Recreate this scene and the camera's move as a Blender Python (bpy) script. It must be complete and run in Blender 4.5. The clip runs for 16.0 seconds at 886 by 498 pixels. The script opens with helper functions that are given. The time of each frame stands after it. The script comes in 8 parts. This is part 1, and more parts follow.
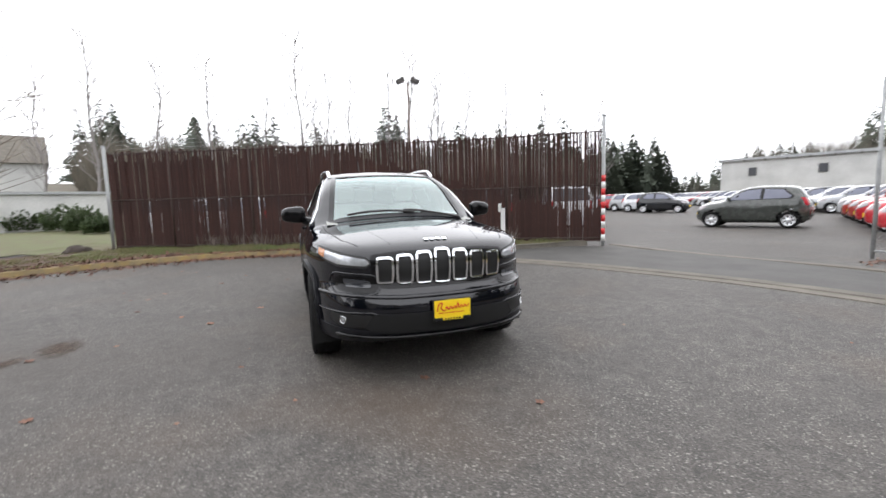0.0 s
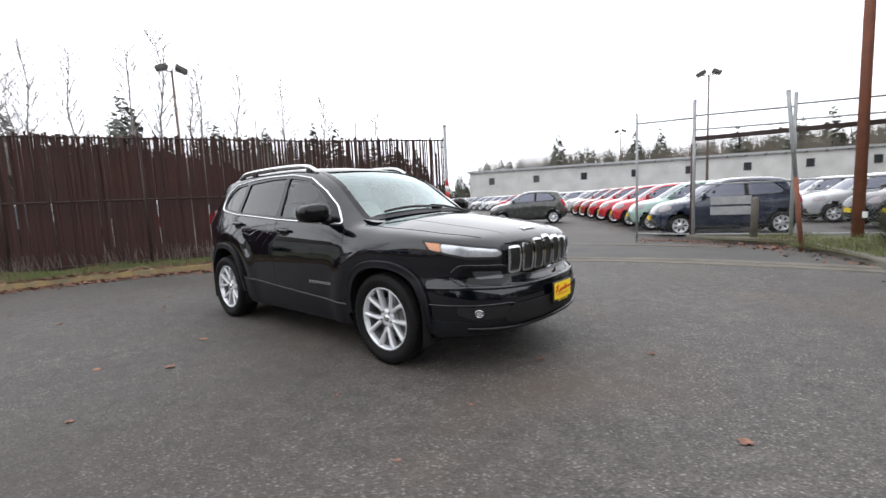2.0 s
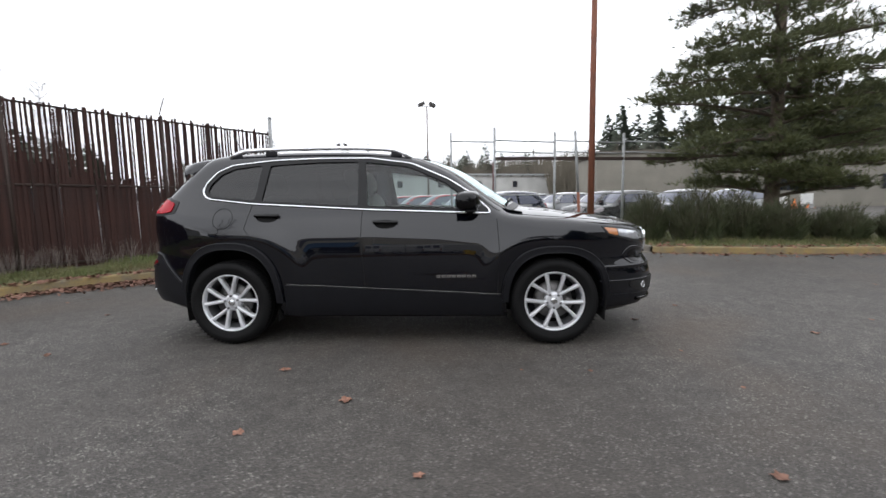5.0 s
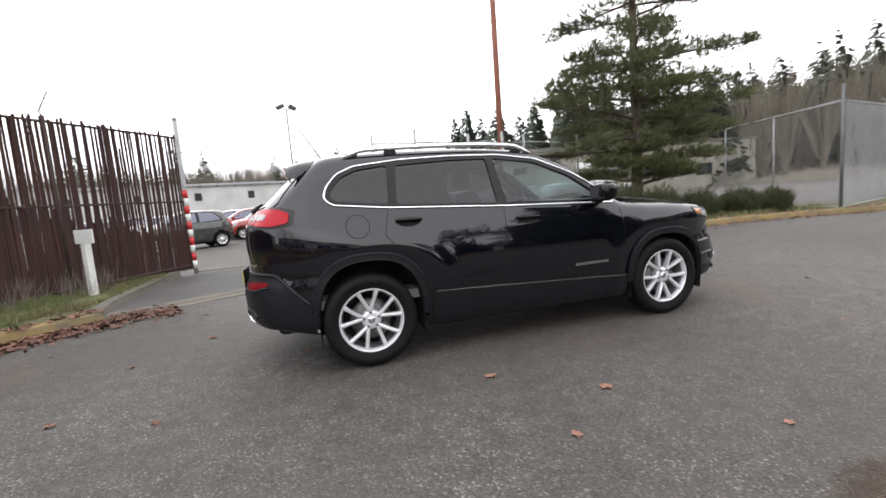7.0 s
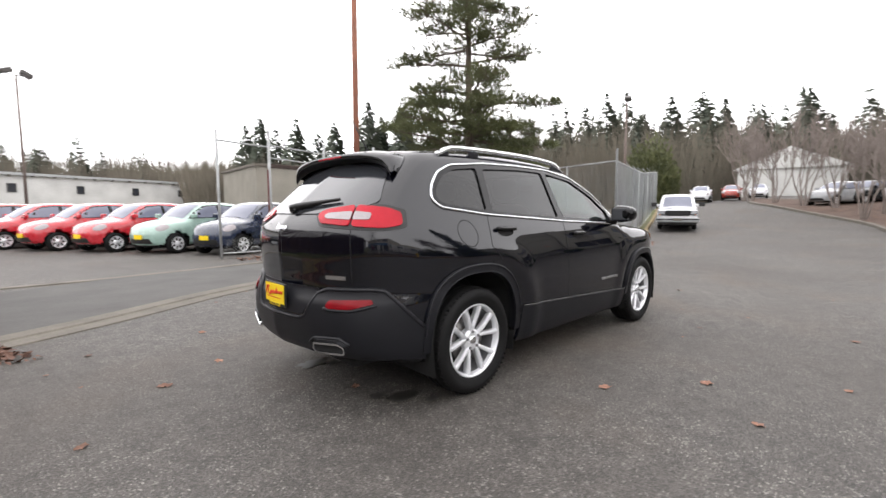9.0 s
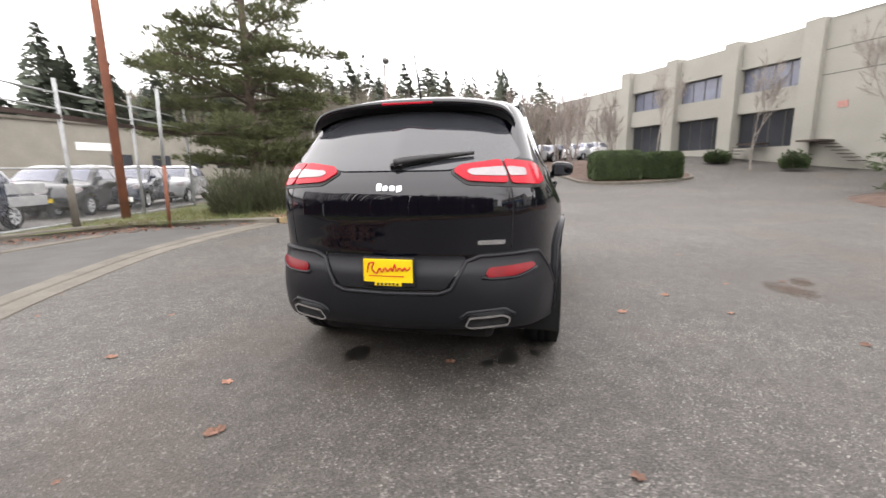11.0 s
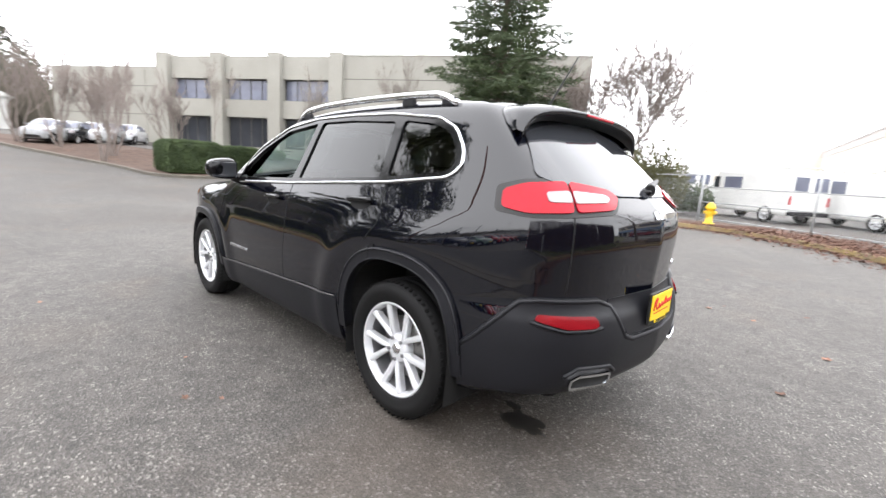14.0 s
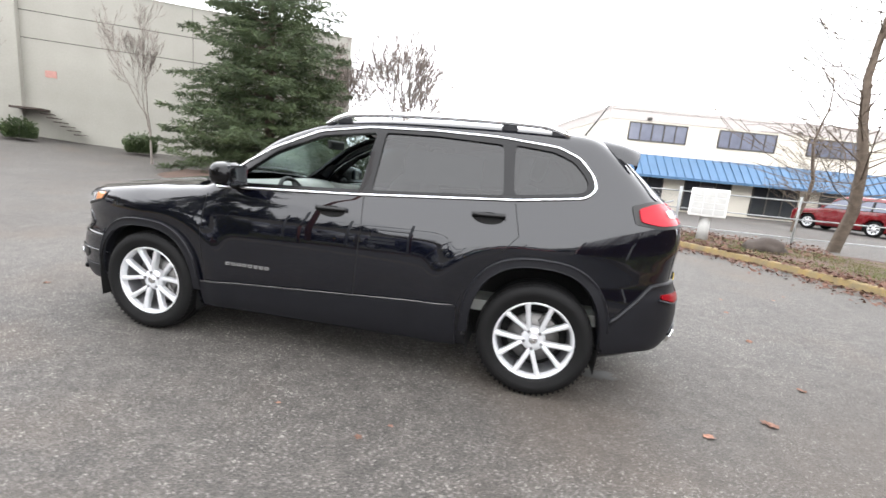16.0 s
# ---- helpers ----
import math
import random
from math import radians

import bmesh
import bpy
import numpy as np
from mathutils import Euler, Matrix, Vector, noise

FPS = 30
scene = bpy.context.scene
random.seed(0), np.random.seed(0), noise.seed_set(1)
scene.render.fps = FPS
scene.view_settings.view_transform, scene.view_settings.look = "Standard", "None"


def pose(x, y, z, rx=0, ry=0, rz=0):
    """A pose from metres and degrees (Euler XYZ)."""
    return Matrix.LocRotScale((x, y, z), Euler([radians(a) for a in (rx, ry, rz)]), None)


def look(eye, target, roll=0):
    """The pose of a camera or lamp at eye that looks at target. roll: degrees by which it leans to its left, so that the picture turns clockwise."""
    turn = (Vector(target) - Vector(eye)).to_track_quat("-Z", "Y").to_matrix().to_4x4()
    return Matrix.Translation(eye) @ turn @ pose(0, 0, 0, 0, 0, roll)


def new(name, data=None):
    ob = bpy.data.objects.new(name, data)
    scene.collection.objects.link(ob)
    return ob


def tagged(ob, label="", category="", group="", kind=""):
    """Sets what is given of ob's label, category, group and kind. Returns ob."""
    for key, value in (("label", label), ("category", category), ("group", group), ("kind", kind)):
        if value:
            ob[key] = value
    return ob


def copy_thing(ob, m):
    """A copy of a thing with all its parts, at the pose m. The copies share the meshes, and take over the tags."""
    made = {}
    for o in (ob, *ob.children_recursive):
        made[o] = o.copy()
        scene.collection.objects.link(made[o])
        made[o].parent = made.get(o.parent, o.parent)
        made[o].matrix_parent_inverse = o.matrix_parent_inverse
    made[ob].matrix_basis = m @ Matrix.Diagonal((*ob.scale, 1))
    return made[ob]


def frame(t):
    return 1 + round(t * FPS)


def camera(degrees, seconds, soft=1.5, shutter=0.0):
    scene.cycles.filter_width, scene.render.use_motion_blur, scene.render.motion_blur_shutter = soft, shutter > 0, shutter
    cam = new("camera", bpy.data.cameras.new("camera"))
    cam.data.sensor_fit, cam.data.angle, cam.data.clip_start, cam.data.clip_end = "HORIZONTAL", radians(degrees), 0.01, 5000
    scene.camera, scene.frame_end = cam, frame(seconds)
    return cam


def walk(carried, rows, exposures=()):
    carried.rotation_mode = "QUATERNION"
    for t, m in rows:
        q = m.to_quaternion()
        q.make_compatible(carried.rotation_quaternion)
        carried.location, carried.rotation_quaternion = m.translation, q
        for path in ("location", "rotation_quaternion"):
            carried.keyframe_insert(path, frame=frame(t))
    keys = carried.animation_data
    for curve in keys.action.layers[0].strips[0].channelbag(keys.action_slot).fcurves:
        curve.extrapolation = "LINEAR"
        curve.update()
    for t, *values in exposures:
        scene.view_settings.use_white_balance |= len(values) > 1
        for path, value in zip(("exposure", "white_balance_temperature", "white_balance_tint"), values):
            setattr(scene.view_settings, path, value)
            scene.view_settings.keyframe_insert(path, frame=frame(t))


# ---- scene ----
cam = camera(90.8, 16.0, soft=1.5, shutter=0.4)
PATH = [
    (0, (5.181, -0.972, 1.26), (3.296, -0.339, 1.045), -1.7),
    (0.5, (4.968, -1.532, 1.222), (3.176, -0.651, 1.098), -2.4),
    (1, (4.636, -2.092, 1.201), (2.988, -0.98, 0.98), -2.9),
    (1.5, (4.249, -2.581, 1.212), (2.73, -1.299, 0.991), -2.1),
    (2, (3.835, -3.024, 1.227), (2.532, -1.523, 1.009), -2.7),
    (2.5, (3.344, -3.4, 1.218), (2.112, -1.836, 1.031), -0.9),
    (3, (2.874, -3.768, 1.218), (1.85, -2.064, 1.001), -1.2),
    (3.5, (2.332, -4.014, 1.212), (1.544, -2.188, 1.004), -1.3),
    (4, (1.81, -4.246, 1.198), (1.321, -2.314, 1.027), -1.8),
    (4.5, (1.26, -4.364, 1.177), (0.919, -2.407, 0.948), -3.3),
    (4.7, (1.02, -4.39, 1.178), (0.77, -2.418, 0.961), -2.0),
    (6.8, (-1.494, -4.195, 1.213), (-0.999, -2.275, 0.956), -6.0),
    (7, (-1.697, -4.107, 1.226), (-1.141, -2.2, 0.994), -4.5),
    (7.5, (-2.204, -3.863, 1.232), (-1.252, -2.121, 0.986), -3.7),
    (8, (-2.652, -3.488, 1.217), (-1.585, -1.81, 0.998), -2.0),
    (8.2, (-2.831, -3.352, 1.218), (-1.702, -1.711, 1.034), -1.1),
    (10.3, (-4.198, -1.511, 1.193), (-2.428, -0.623, 0.913), -0.0),
    (10.5, (-4.269, -1.301, 1.189), (-2.447, -0.52, 0.921), 0.3),
    (11, (-4.384, -0.758, 1.206), (-2.465, -0.329, 0.841), -0.9),
    (11.5, (-4.342, -0.198, 1.221), (-2.385, 0.031, 0.874), -0.6),
    (11.7, (-4.29, 0.008, 1.234), (-2.32, 0.062, 0.891), -1.4),
    (12, (-4.241, 0.346, 1.233), (-2.3, 0.043, 0.859), -0.3),
    (12.5, (-4.017, 0.864, 1.241), (-2.138, 0.292, 0.862), -0.0),
    (13, (-3.754, 1.368, 1.243), (-2.034, 0.401, 0.919), 1.3),
    (13.5, (-3.368, 1.805, 1.241), (-1.8, 0.624, 0.858), 2.2),
    (14, (-2.953, 2.228, 1.257), (-1.588, 0.808, 0.908), 3.6),
    (14.5, (-2.528, 2.588, 1.273), (-1.448, 0.951, 0.882), 5.0),
    (14.8, (-2.273, 2.777, 1.285), (-1.383, 1.031, 0.885), 6.2),
    (15, (-2.101, 2.898, 1.303), (-1.339, 1.086, 0.936), 5.9),
    (15.5, (-1.688, 3.227, 1.333), (-1.199, 1.328, 0.936), 5.8),
    (16, (-1.21, 3.454, 1.338), (-0.862, 1.519, 0.972), 5.3),
]
walk(cam, [(t, look(eye, target, roll)) for t, eye, target, roll in PATH],
     exposures=[(0, -0.25, 6450, 12), (1.5, -0.45, 6400, 12), (2.5, -0.55, 6350, 12), (4.5, -0.75, 6350, 11), (7, -0.25, 6550, 13), (8, -0.2, 6600, 13), (10.5, 0.2, 6800, 14), (12, 0.45, 6750, 14), (14, 0.6, 6500, 12), (16, 0.65, 6500, 11)])

# ---- world and light: a bright overcast winter sky ----
world = bpy.data.worlds.new("overcast_sky")
scene.world = world
world.use_nodes = True
wn, wl = world.node_tree.nodes, world.node_tree.links
bg = wn["Background"]
sky = wn.new("ShaderNodeTexSky")
sky.sky_type = "NISHITA"
sky.sun_disc = False
sky.sun_elevation, sky.sun_rotation = radians(32), radians(200)
sky.air_density, sky.dust_density, sky.ozone_density = 1.0, 6.0, 1.0
hsv = wn.new("ShaderNodeHueSaturation")
hsv.inputs["Saturation"].default_value = 0.10
cloud = wn.new("ShaderNodeMixRGB")
cloud.inputs["Fac"].default_value = 0.94
cloud.inputs["Color2"].default_value = (19.0, 19.4, 20.0, 1)
wl.new(sky.outputs["Color"], hsv.inputs["Color"])
wl.new(hsv.outputs["Color"], cloud.inputs["Color1"])
wl.new(cloud.outputs["Color"], bg.inputs["Color"])
bg.inputs["Strength"].default_value = 0.15
sun_data = bpy.data.lights.new("sun", "SUN")
sun_data.energy, sun_data.angle, sun_data.color = 0.8, radians(120), (1.0, 0.97, 0.93)
sun = new("sun", sun_data)
sun.matrix_world = look((0, 0, 30), (6, -12, 0))

# ---- materials ----
def node(nt, kind, **inputs):
    n = nt.nodes.new(kind)
    for k, v in inputs.items():
        n.inputs[k.replace("_", " ")].default_value = v
    return n


def mat(name, colour, rough=0.6, metal=0.0, vary=0.25, scale=6.0, fine=80.0, bump=0.0, colour2=None, coat=0.0, spec=0.5, per_object=0.0):
    """A principled surface with two scales of colour variation, a fine bump and an optional shade per object."""
    m = bpy.data.materials.new(name)
    m.use_nodes = True
    nt = m.node_tree
    b = nt.nodes["Principled BSDF"]
    b.inputs["Roughness"].default_value, b.inputs["Metallic"].default_value = rough, metal
    b.inputs["Coat Weight"].default_value, b.inputs["Coat Roughness"].default_value = coat, 0.03
    b.inputs["Specular IOR Level"].default_value = spec
    tc = nt.nodes.new("ShaderNodeTexCoord")
    big = node(nt, "ShaderNodeTexNoise", Scale=scale, Detail=5.0)
    small = node(nt, "ShaderNodeTexNoise", Scale=fine, Detail=3.0)
    for n in (big, small):
        nt.links.new(tc.outputs["Object"], n.inputs["Vector"])
    mixf = nt.nodes.new("ShaderNodeMath")
    mixf.operation = "MULTIPLY_ADD"
    mixf.inputs[1].default_value = 0.35
    nt.links.new(small.outputs["Fac"], mixf.inputs[0])
    half = nt.nodes.new("ShaderNodeMath")
    half.operation = "MULTIPLY"
    half.inputs[1].default_value = 0.65
    nt.links.new(big.outputs["Fac"], half.inputs[0])
    nt.links.new(half.outputs[0], mixf.inputs[2])
    ramp = nt.nodes.new("ShaderNodeValToRGB")
    c2 = colour2 or [c * (1 - vary) for c in colour]
    ramp.color_ramp.elements[0].position, ramp.color_ramp.elements[1].position = 0.32, 0.68
    ramp.color_ramp.elements[0].color = (*c2, 1)
    ramp.color_ramp.elements[1].color = (*[min(1, c * (1 + vary * 0.4)) for c in colour], 1)
    nt.links.new(mixf.outputs[0], ramp.inputs["Fac"])
    out = ramp.outputs["Color"]
    if per_object:
        info = nt.nodes.new("ShaderNodeObjectInfo")
        span = node(nt, "ShaderNodeMapRange", To_Min=1 - per_object, To_Max=1 + per_object)
        nt.links.new(info.outputs["Random"], span.inputs["Value"])
        sh = nt.nodes.new("ShaderNodeHueSaturation")
        nt.links.new(span.outputs["Result"], sh.inputs["Value"])
        nt.links.new(out, sh.inputs["Color"])
        out = sh.outputs["Color"]
    nt.links.new(out, b.inputs["Base Color"])
    if bump:
        bp = node(nt, "ShaderNodeBump", Strength=bump, Distance=0.01)
        nt.links.new(mixf.outputs[0], bp.inputs["Height"])
        nt.links.new(bp.outputs["Normal"], b.inputs["Normal"])
    return m


def asphalt(name, base, chip, dark):
    """Worn asphalt: pale and dark stone chips in binder at two sizes, mottling, brown dirt, wide stains and fine relief."""
    m = mat(name, base, 0.72, vary=0.3, scale=0.35, fine=3.0)
    nt = m.node_tree
    b = nt.nodes["Principled BSDF"]
    colour = b.inputs["Base Color"].links[0].from_socket
    tc = nt.nodes["Texture Coordinate"]

    def noise_of(scale, detail, lo, hi, to0, to1, distortion=0.0):
        n = node(nt, "ShaderNodeTexNoise", Scale=scale, Detail=detail, Distortion=distortion)
        nt.links.new(tc.outputs["Object"], n.inputs["Vector"])
        r = node(nt, "ShaderNodeMapRange", From_Min=lo, From_Max=hi, To_Min=to0, To_Max=to1)
        nt.links.new(n.outputs["Fac"], r.inputs["Value"])
        return r.outputs["Result"]

    def cells(scale):
        v = node(nt, "ShaderNodeTexVoronoi", Scale=scale)
        nt.links.new(tc.outputs["Object"], v.inputs["Vector"])
        sep = nt.nodes.new("ShaderNodeSeparateColor")
        nt.links.new(v.outputs["Color"], sep.inputs["Color"])
        return v, sep

    def mixed(kind, factor, a, other):
        x = nt.nodes.new("ShaderNodeMixRGB")
        x.blend_type = kind
        for value, socket in ((factor, x.inputs["Fac"]), (a, x.inputs["Color1"]), (other, x.inputs["Color2"])):
            if isinstance(value, (int, float)):
                socket.default_value = value
            elif isinstance(value, tuple):
                socket.default_value = (*value, 1)
            else:
                nt.links.new(value, socket)
        return x.outputs["Color"]

    def ramp_of(value, stops):
        r = nt.nodes.new("ShaderNodeValToRGB")
        r.color_ramp.elements[0].position, r.color_ramp.elements[1].position = stops[0][0], stops[-1][0]
        r.color_ramp.elements[0].color, r.color_ramp.elements[1].color = (*[stops[0][1]] * 3, 1), (*[stops[-1][1]] * 3, 1)
        for p, v in stops[1:-1]:
            r.color_ramp.elements.new(p).color = (v, v, v, 1)
        nt.links.new(value, r.inputs["Fac"])
        return r.outputs["Color"]
    big, big_s = cells(105.0)
    small, small_s = cells(230.0)
    colour = mixed("MULTIPLY", 1.0, colour, ramp_of(big_s.outputs[0], [(0.0, 0.5), (0.5, 0.9), (1.0, 1.25)]))
    colour = mixed("MULTIPLY", 1.0, colour, ramp_of(small_s.outputs[0], [(0.0, 0.6), (1.0, 1.3)]))
    worn = noise_of(1.1, 6.0, 0.32, 0.68, 0.35, 1.0)
    many = mixed("MULTIPLY", 1.0, ramp_of(big_s.outputs[1], [(0.88, 0.0), (0.95, 0.55), (1.0, 0.95)]), worn)
    colour = mixed("MIX", many, colour, chip)
    few = mixed("MULTIPLY", 1.0, ramp_of(small_s.outputs[1], [(0.9, 0.0), (1.0, 0.6)]), worn)
    colour = mixed("MIX", few, colour, chip)
    colour = mixed("MULTIPLY", 1.0, colour, ramp_of(noise_of(7.0, 5.0, 0.3, 0.7, 0.0, 1.0), [(0.0, 0.74), (1.0, 1.22)]))
    colour = mixed("MIX", noise_of(0.55, 5.0, 0.52, 0.72, 0.0, 0.55), colour, (dark[0] * 1.9, dark[1] * 1.65, dark[2] * 1.4))
    colour = mixed("MIX", noise_of(0.22, 4.0, 0.48, 0.68, 0.0, 0.5, 0.6), colour, dark)
    nt.links.new(colour, b.inputs["Base Color"])
    bp = node(nt, "ShaderNodeBump", Strength=0.6, Distance=0.006)
    nt.links.new(big.outputs["Distance"], bp.inputs["Height"])
    nt.links.new(bp.outputs["Normal"], b.inputs["Normal"])
    return m


def glass(name, tint, rough=0.0, clear=0.6, ior=1.55, base=0.0, sheen=(1, 1, 1)):
    """Window glass: a tinted see-through layer under a glossy one."""
    m = bpy.data.materials.new(name)
    m.use_nodes = True
    nt = m.node_tree
    nt.nodes.remove(nt.nodes["Principled BSDF"])
    tr = nt.nodes.new("ShaderNodeBsdfTransparent")
    tr.inputs["Color"].default_value = (*[c * clear for c in tint], 1)
    gl = nt.nodes.new("ShaderNodeBsdfGlossy")
    gl.inputs["Roughness"].default_value = rough
    fr = nt.nodes.new("ShaderNodeLayerWeight")
    fr.inputs["Blend"].default_value = 0.5
    power = nt.nodes.new("ShaderNodeMath")
    power.operation = "POWER"
    power.inputs[1].default_value = 4.5
    nt.links.new(fr.outputs["Facing"], power.inputs[0])
    mx = nt.nodes.new("ShaderNodeMixShader")
    gl.inputs["Color"].default_value = (*sheen, 1)
    amount = node(nt, "ShaderNodeMapRange", From_Min=0.0, From_Max=1.0, To_Min=base + ((ior - 1) / (ior + 1)) ** 2, To_Max=1.0)
    nt.links.new(power.outputs[0], amount.inputs["Value"])
    nt.links.new(amount.outputs["Result"], mx.inputs[0])
    nt.links.new(tr.outputs[0], mx.inputs[1])
    nt.links.new(gl.outputs[0], mx.inputs[2])
    nt.links.new(mx.outputs[0], nt.nodes["Material Output"].inputs["Surface"])
    return m


M = {}
M["asphalt"] = asphalt("asphalt", (0.070, 0.0632, 0.0565), (0.29, 0.272, 0.25), (0.040, 0.033, 0.027))
M["lot"] = asphalt("lot_asphalt", (0.060, 0.058, 0.055), (0.14, 0.135, 0.13), (0.036, 0.034, 0.032))
M["walkway"] = mat("old_paving", (0.065, 0.062, 0.058), 0.8, vary=0.35, scale=1.4, fine=30, bump=0.3)
M["concrete"] = mat("old_concrete", (0.13, 0.116, 0.095), 0.85, vary=0.4, scale=2.5, fine=40, bump=0.3)
M["kerb_yellow"] = mat("worn_yellow_kerb", (0.26, 0.18, 0.06), 0.8, vary=0.3, scale=4, fine=35, bump=0.4, colour2=(0.14, 0.12, 0.085))
M["grass"] = mat("winter_grass", (0.080, 0.105, 0.030), 0.9, scale=1.2, fine=25, bump=0.6, colour2=(0.085, 0.062, 0.036))
M["blade"] = mat("grass_blade", (0.10, 0.14, 0.04), 0.8, scale=1.5, fine=9, colour2=(0.16, 0.125, 0.065))
M["mulch"] = mat("bark_mulch", (0.10, 0.060, 0.042), 0.95, scale=3, fine=45, bump=0.9, colour2=(0.045, 0.027, 0.02))
M["slat"] = mat("weathered_brown_slat", (0.048, 0.0155, 0.0098), 0.8, scale=1.1, fine=22, bump=0.2, colour2=(0.022, 0.0092, 0.0070), per_object=0.22)
M["galv"] = mat("galvanised_steel", (0.36, 0.37, 0.37), 0.55, 0.15, vary=0.3, scale=5, fine=40)
M["darkpost"] = mat("rusty_dark_steel", (0.05, 0.032, 0.026), 0.7, 0.2, vary=0.3, scale=6, fine=50, bump=0.2)
M["lamppole"] = mat("brown_painted_steel", (0.13, 0.095, 0.08), 0.6, 0.1, vary=0.2, scale=2, fine=20)
M["rust"] = mat("rusty_red_pole", (0.24, 0.085, 0.045), 0.75, scale=3, fine=30, bump=0.3, colour2=(0.15, 0.06, 0.04))
M["maroon"] = mat("dark_maroon_steel", (0.085, 0.028, 0.025), 0.7, scale=3, fine=30, bump=0.2)
M["white"] = mat("white_paint", (0.72, 0.72, 0.70), 0.6, vary=0.12, scale=2, fine=20)
M["red"] = mat("red_reflective", (0.55, 0.03, 0.03), 0.5, vary=0.2)
M["wb"] = mat("whitewashed_block", (0.54, 0.54, 0.52), 0.9, vary=0.26, scale=0.5, fine=8)
M["tan"] = mat("tan_block", (0.24, 0.225, 0.19), 0.9, vary=0.2, scale=0.6, fine=9)
M["tilt"] = mat("tilt_up_concrete", (0.297, 0.2871, 0.2541), 0.9, vary=0.13, scale=0.5, fine=12, bump=0.1)
M["joint"] = mat("dark_joint", (0.10, 0.095, 0.085), 0.9, vary=0.2)
M["cream"] = mat("cream_stucco", (0.64, 0.60, 0.52), 0.9, vary=0.1, scale=0.5, fine=15, bump=0.1)
M["mauve"] = mat("grey_mauve_trim", (0.50, 0.46, 0.44), 0.8, vary=0.12)
M["bluemetal"] = mat("blue_metal_roof", (0.06, 0.132, 0.235), 0.45, 0.2, vary=0.12, scale=1, fine=12)
M["bluepaint"] = mat("blue_band_paint", (0.20, 0.36, 0.58), 0.8, vary=0.12)
M["window"] = mat("dark_window_glass", (0.035, 0.038, 0.045), 0.08, vary=0.3, scale=0.7, fine=3)
# Pale blue base stands in for the sky reflected in the panes.
M["winblue"] = mat("sky_toned_window_glass", (0.15, 0.16, 0.21), 0.12, vary=0.25, scale=0.5, fine=2)
M["winframe"] = mat("bronze_window_frame", (0.07, 0.065, 0.06), 0.5, 0.3)
M["bark"] = mat("bark", (0.13, 0.10, 0.075), 0.95, scale=7, fine=40, bump=0.7, colour2=(0.06, 0.045, 0.035))
M["palebark"] = mat("pale_bark", (0.30, 0.27, 0.24), 0.9, scale=6, fine=40, bump=0.4, colour2=(0.15, 0.125, 0.11))
M["twig"] = mat("bare_twig", (0.22, 0.185, 0.165), 0.9, scale=2, fine=10)
M["fartwig"] = mat("distant_bare_wood", (0.25, 0.23, 0.22), 0.9, scale=0.2, fine=3)
M["pine"] = mat("pine_needles", (0.125, 0.135, 0.052), 0.7, scale=1.0, fine=7, colour2=(0.048, 0.058, 0.024))
M["spruce"] = mat("spruce_needles", (0.070, 0.098, 0.036), 0.7, scale=1.0, fine=7, colour2=(0.026, 0.042, 0.017))
# Fir and hillside colours are lightened to carry the haze of distance.
M["fir"] = mat("hazed_fir", (0.075, 0.088, 0.062), 0.9, scale=0.25, fine=1.5, colour2=(0.042, 0.054, 0.040))
M["wood_hill"] = mat("hazed_hillside", (0.17, 0.145, 0.118), 1.0, scale=0.08, fine=1.2, bump=0.0, colour2=(0.10, 0.092, 0.068))
M["hedge"] = mat("clipped_hedge", (0.065, 0.095, 0.033), 0.8, scale=2, fine=25, colour2=(0.028, 0.045, 0.018))
M["broom"] = mat("broom_green", (0.060, 0.080, 0.032), 0.8, scale=1.2, fine=10, colour2=(0.052, 0.045, 0.026))
M["leaf"] = mat("fallen_leaf", (0.25, 0.13, 0.09), 0.85, scale=8, fine=30, colour2=(0.12, 0.058, 0.038), per_object=0.45)
M["rock"] = mat("dark_rock", (0.052, 0.040, 0.033), 0.95, scale=5, fine=30, bump=0.8)


def mesh_haze(name, colour, cover):
    """Fine woven wire too small to tell apart: partly covering, dull and grey."""
    m = mat(name, colour, 0.7, vary=0.25, scale=1.5, fine=12)
    nt = m.node_tree
    tr = nt.nodes.new("ShaderNodeBsdfTransparent")
    mx = nt.nodes.new("ShaderNodeMixShader")
    mx.inputs[0].default_value = cover
    nt.links.new(tr.outputs[0], mx.inputs[1])
    nt.links.new(nt.nodes["Principled BSDF"].outputs[0], mx.inputs[2])
    nt.links.new(mx.outputs[0], nt.nodes["Material Output"].inputs["Surface"])
    return m


M["wire"] = mesh_haze("dusty_wire_mesh", (0.34, 0.36, 0.38), 0.5)
M["oil"] = mat("oil_stain", (0.022, 0.020, 0.018), 0.4, vary=0.4, scale=8, fine=60)
M["redfade"] = mat("faded_red_sign", (0.42, 0.22, 0.19), 0.8, vary=0.2)
M["olive"] = mat("olive_leaves", (0.12, 0.115, 0.045), 0.8, scale=1.5, fine=8, colour2=(0.055, 0.06, 0.025))

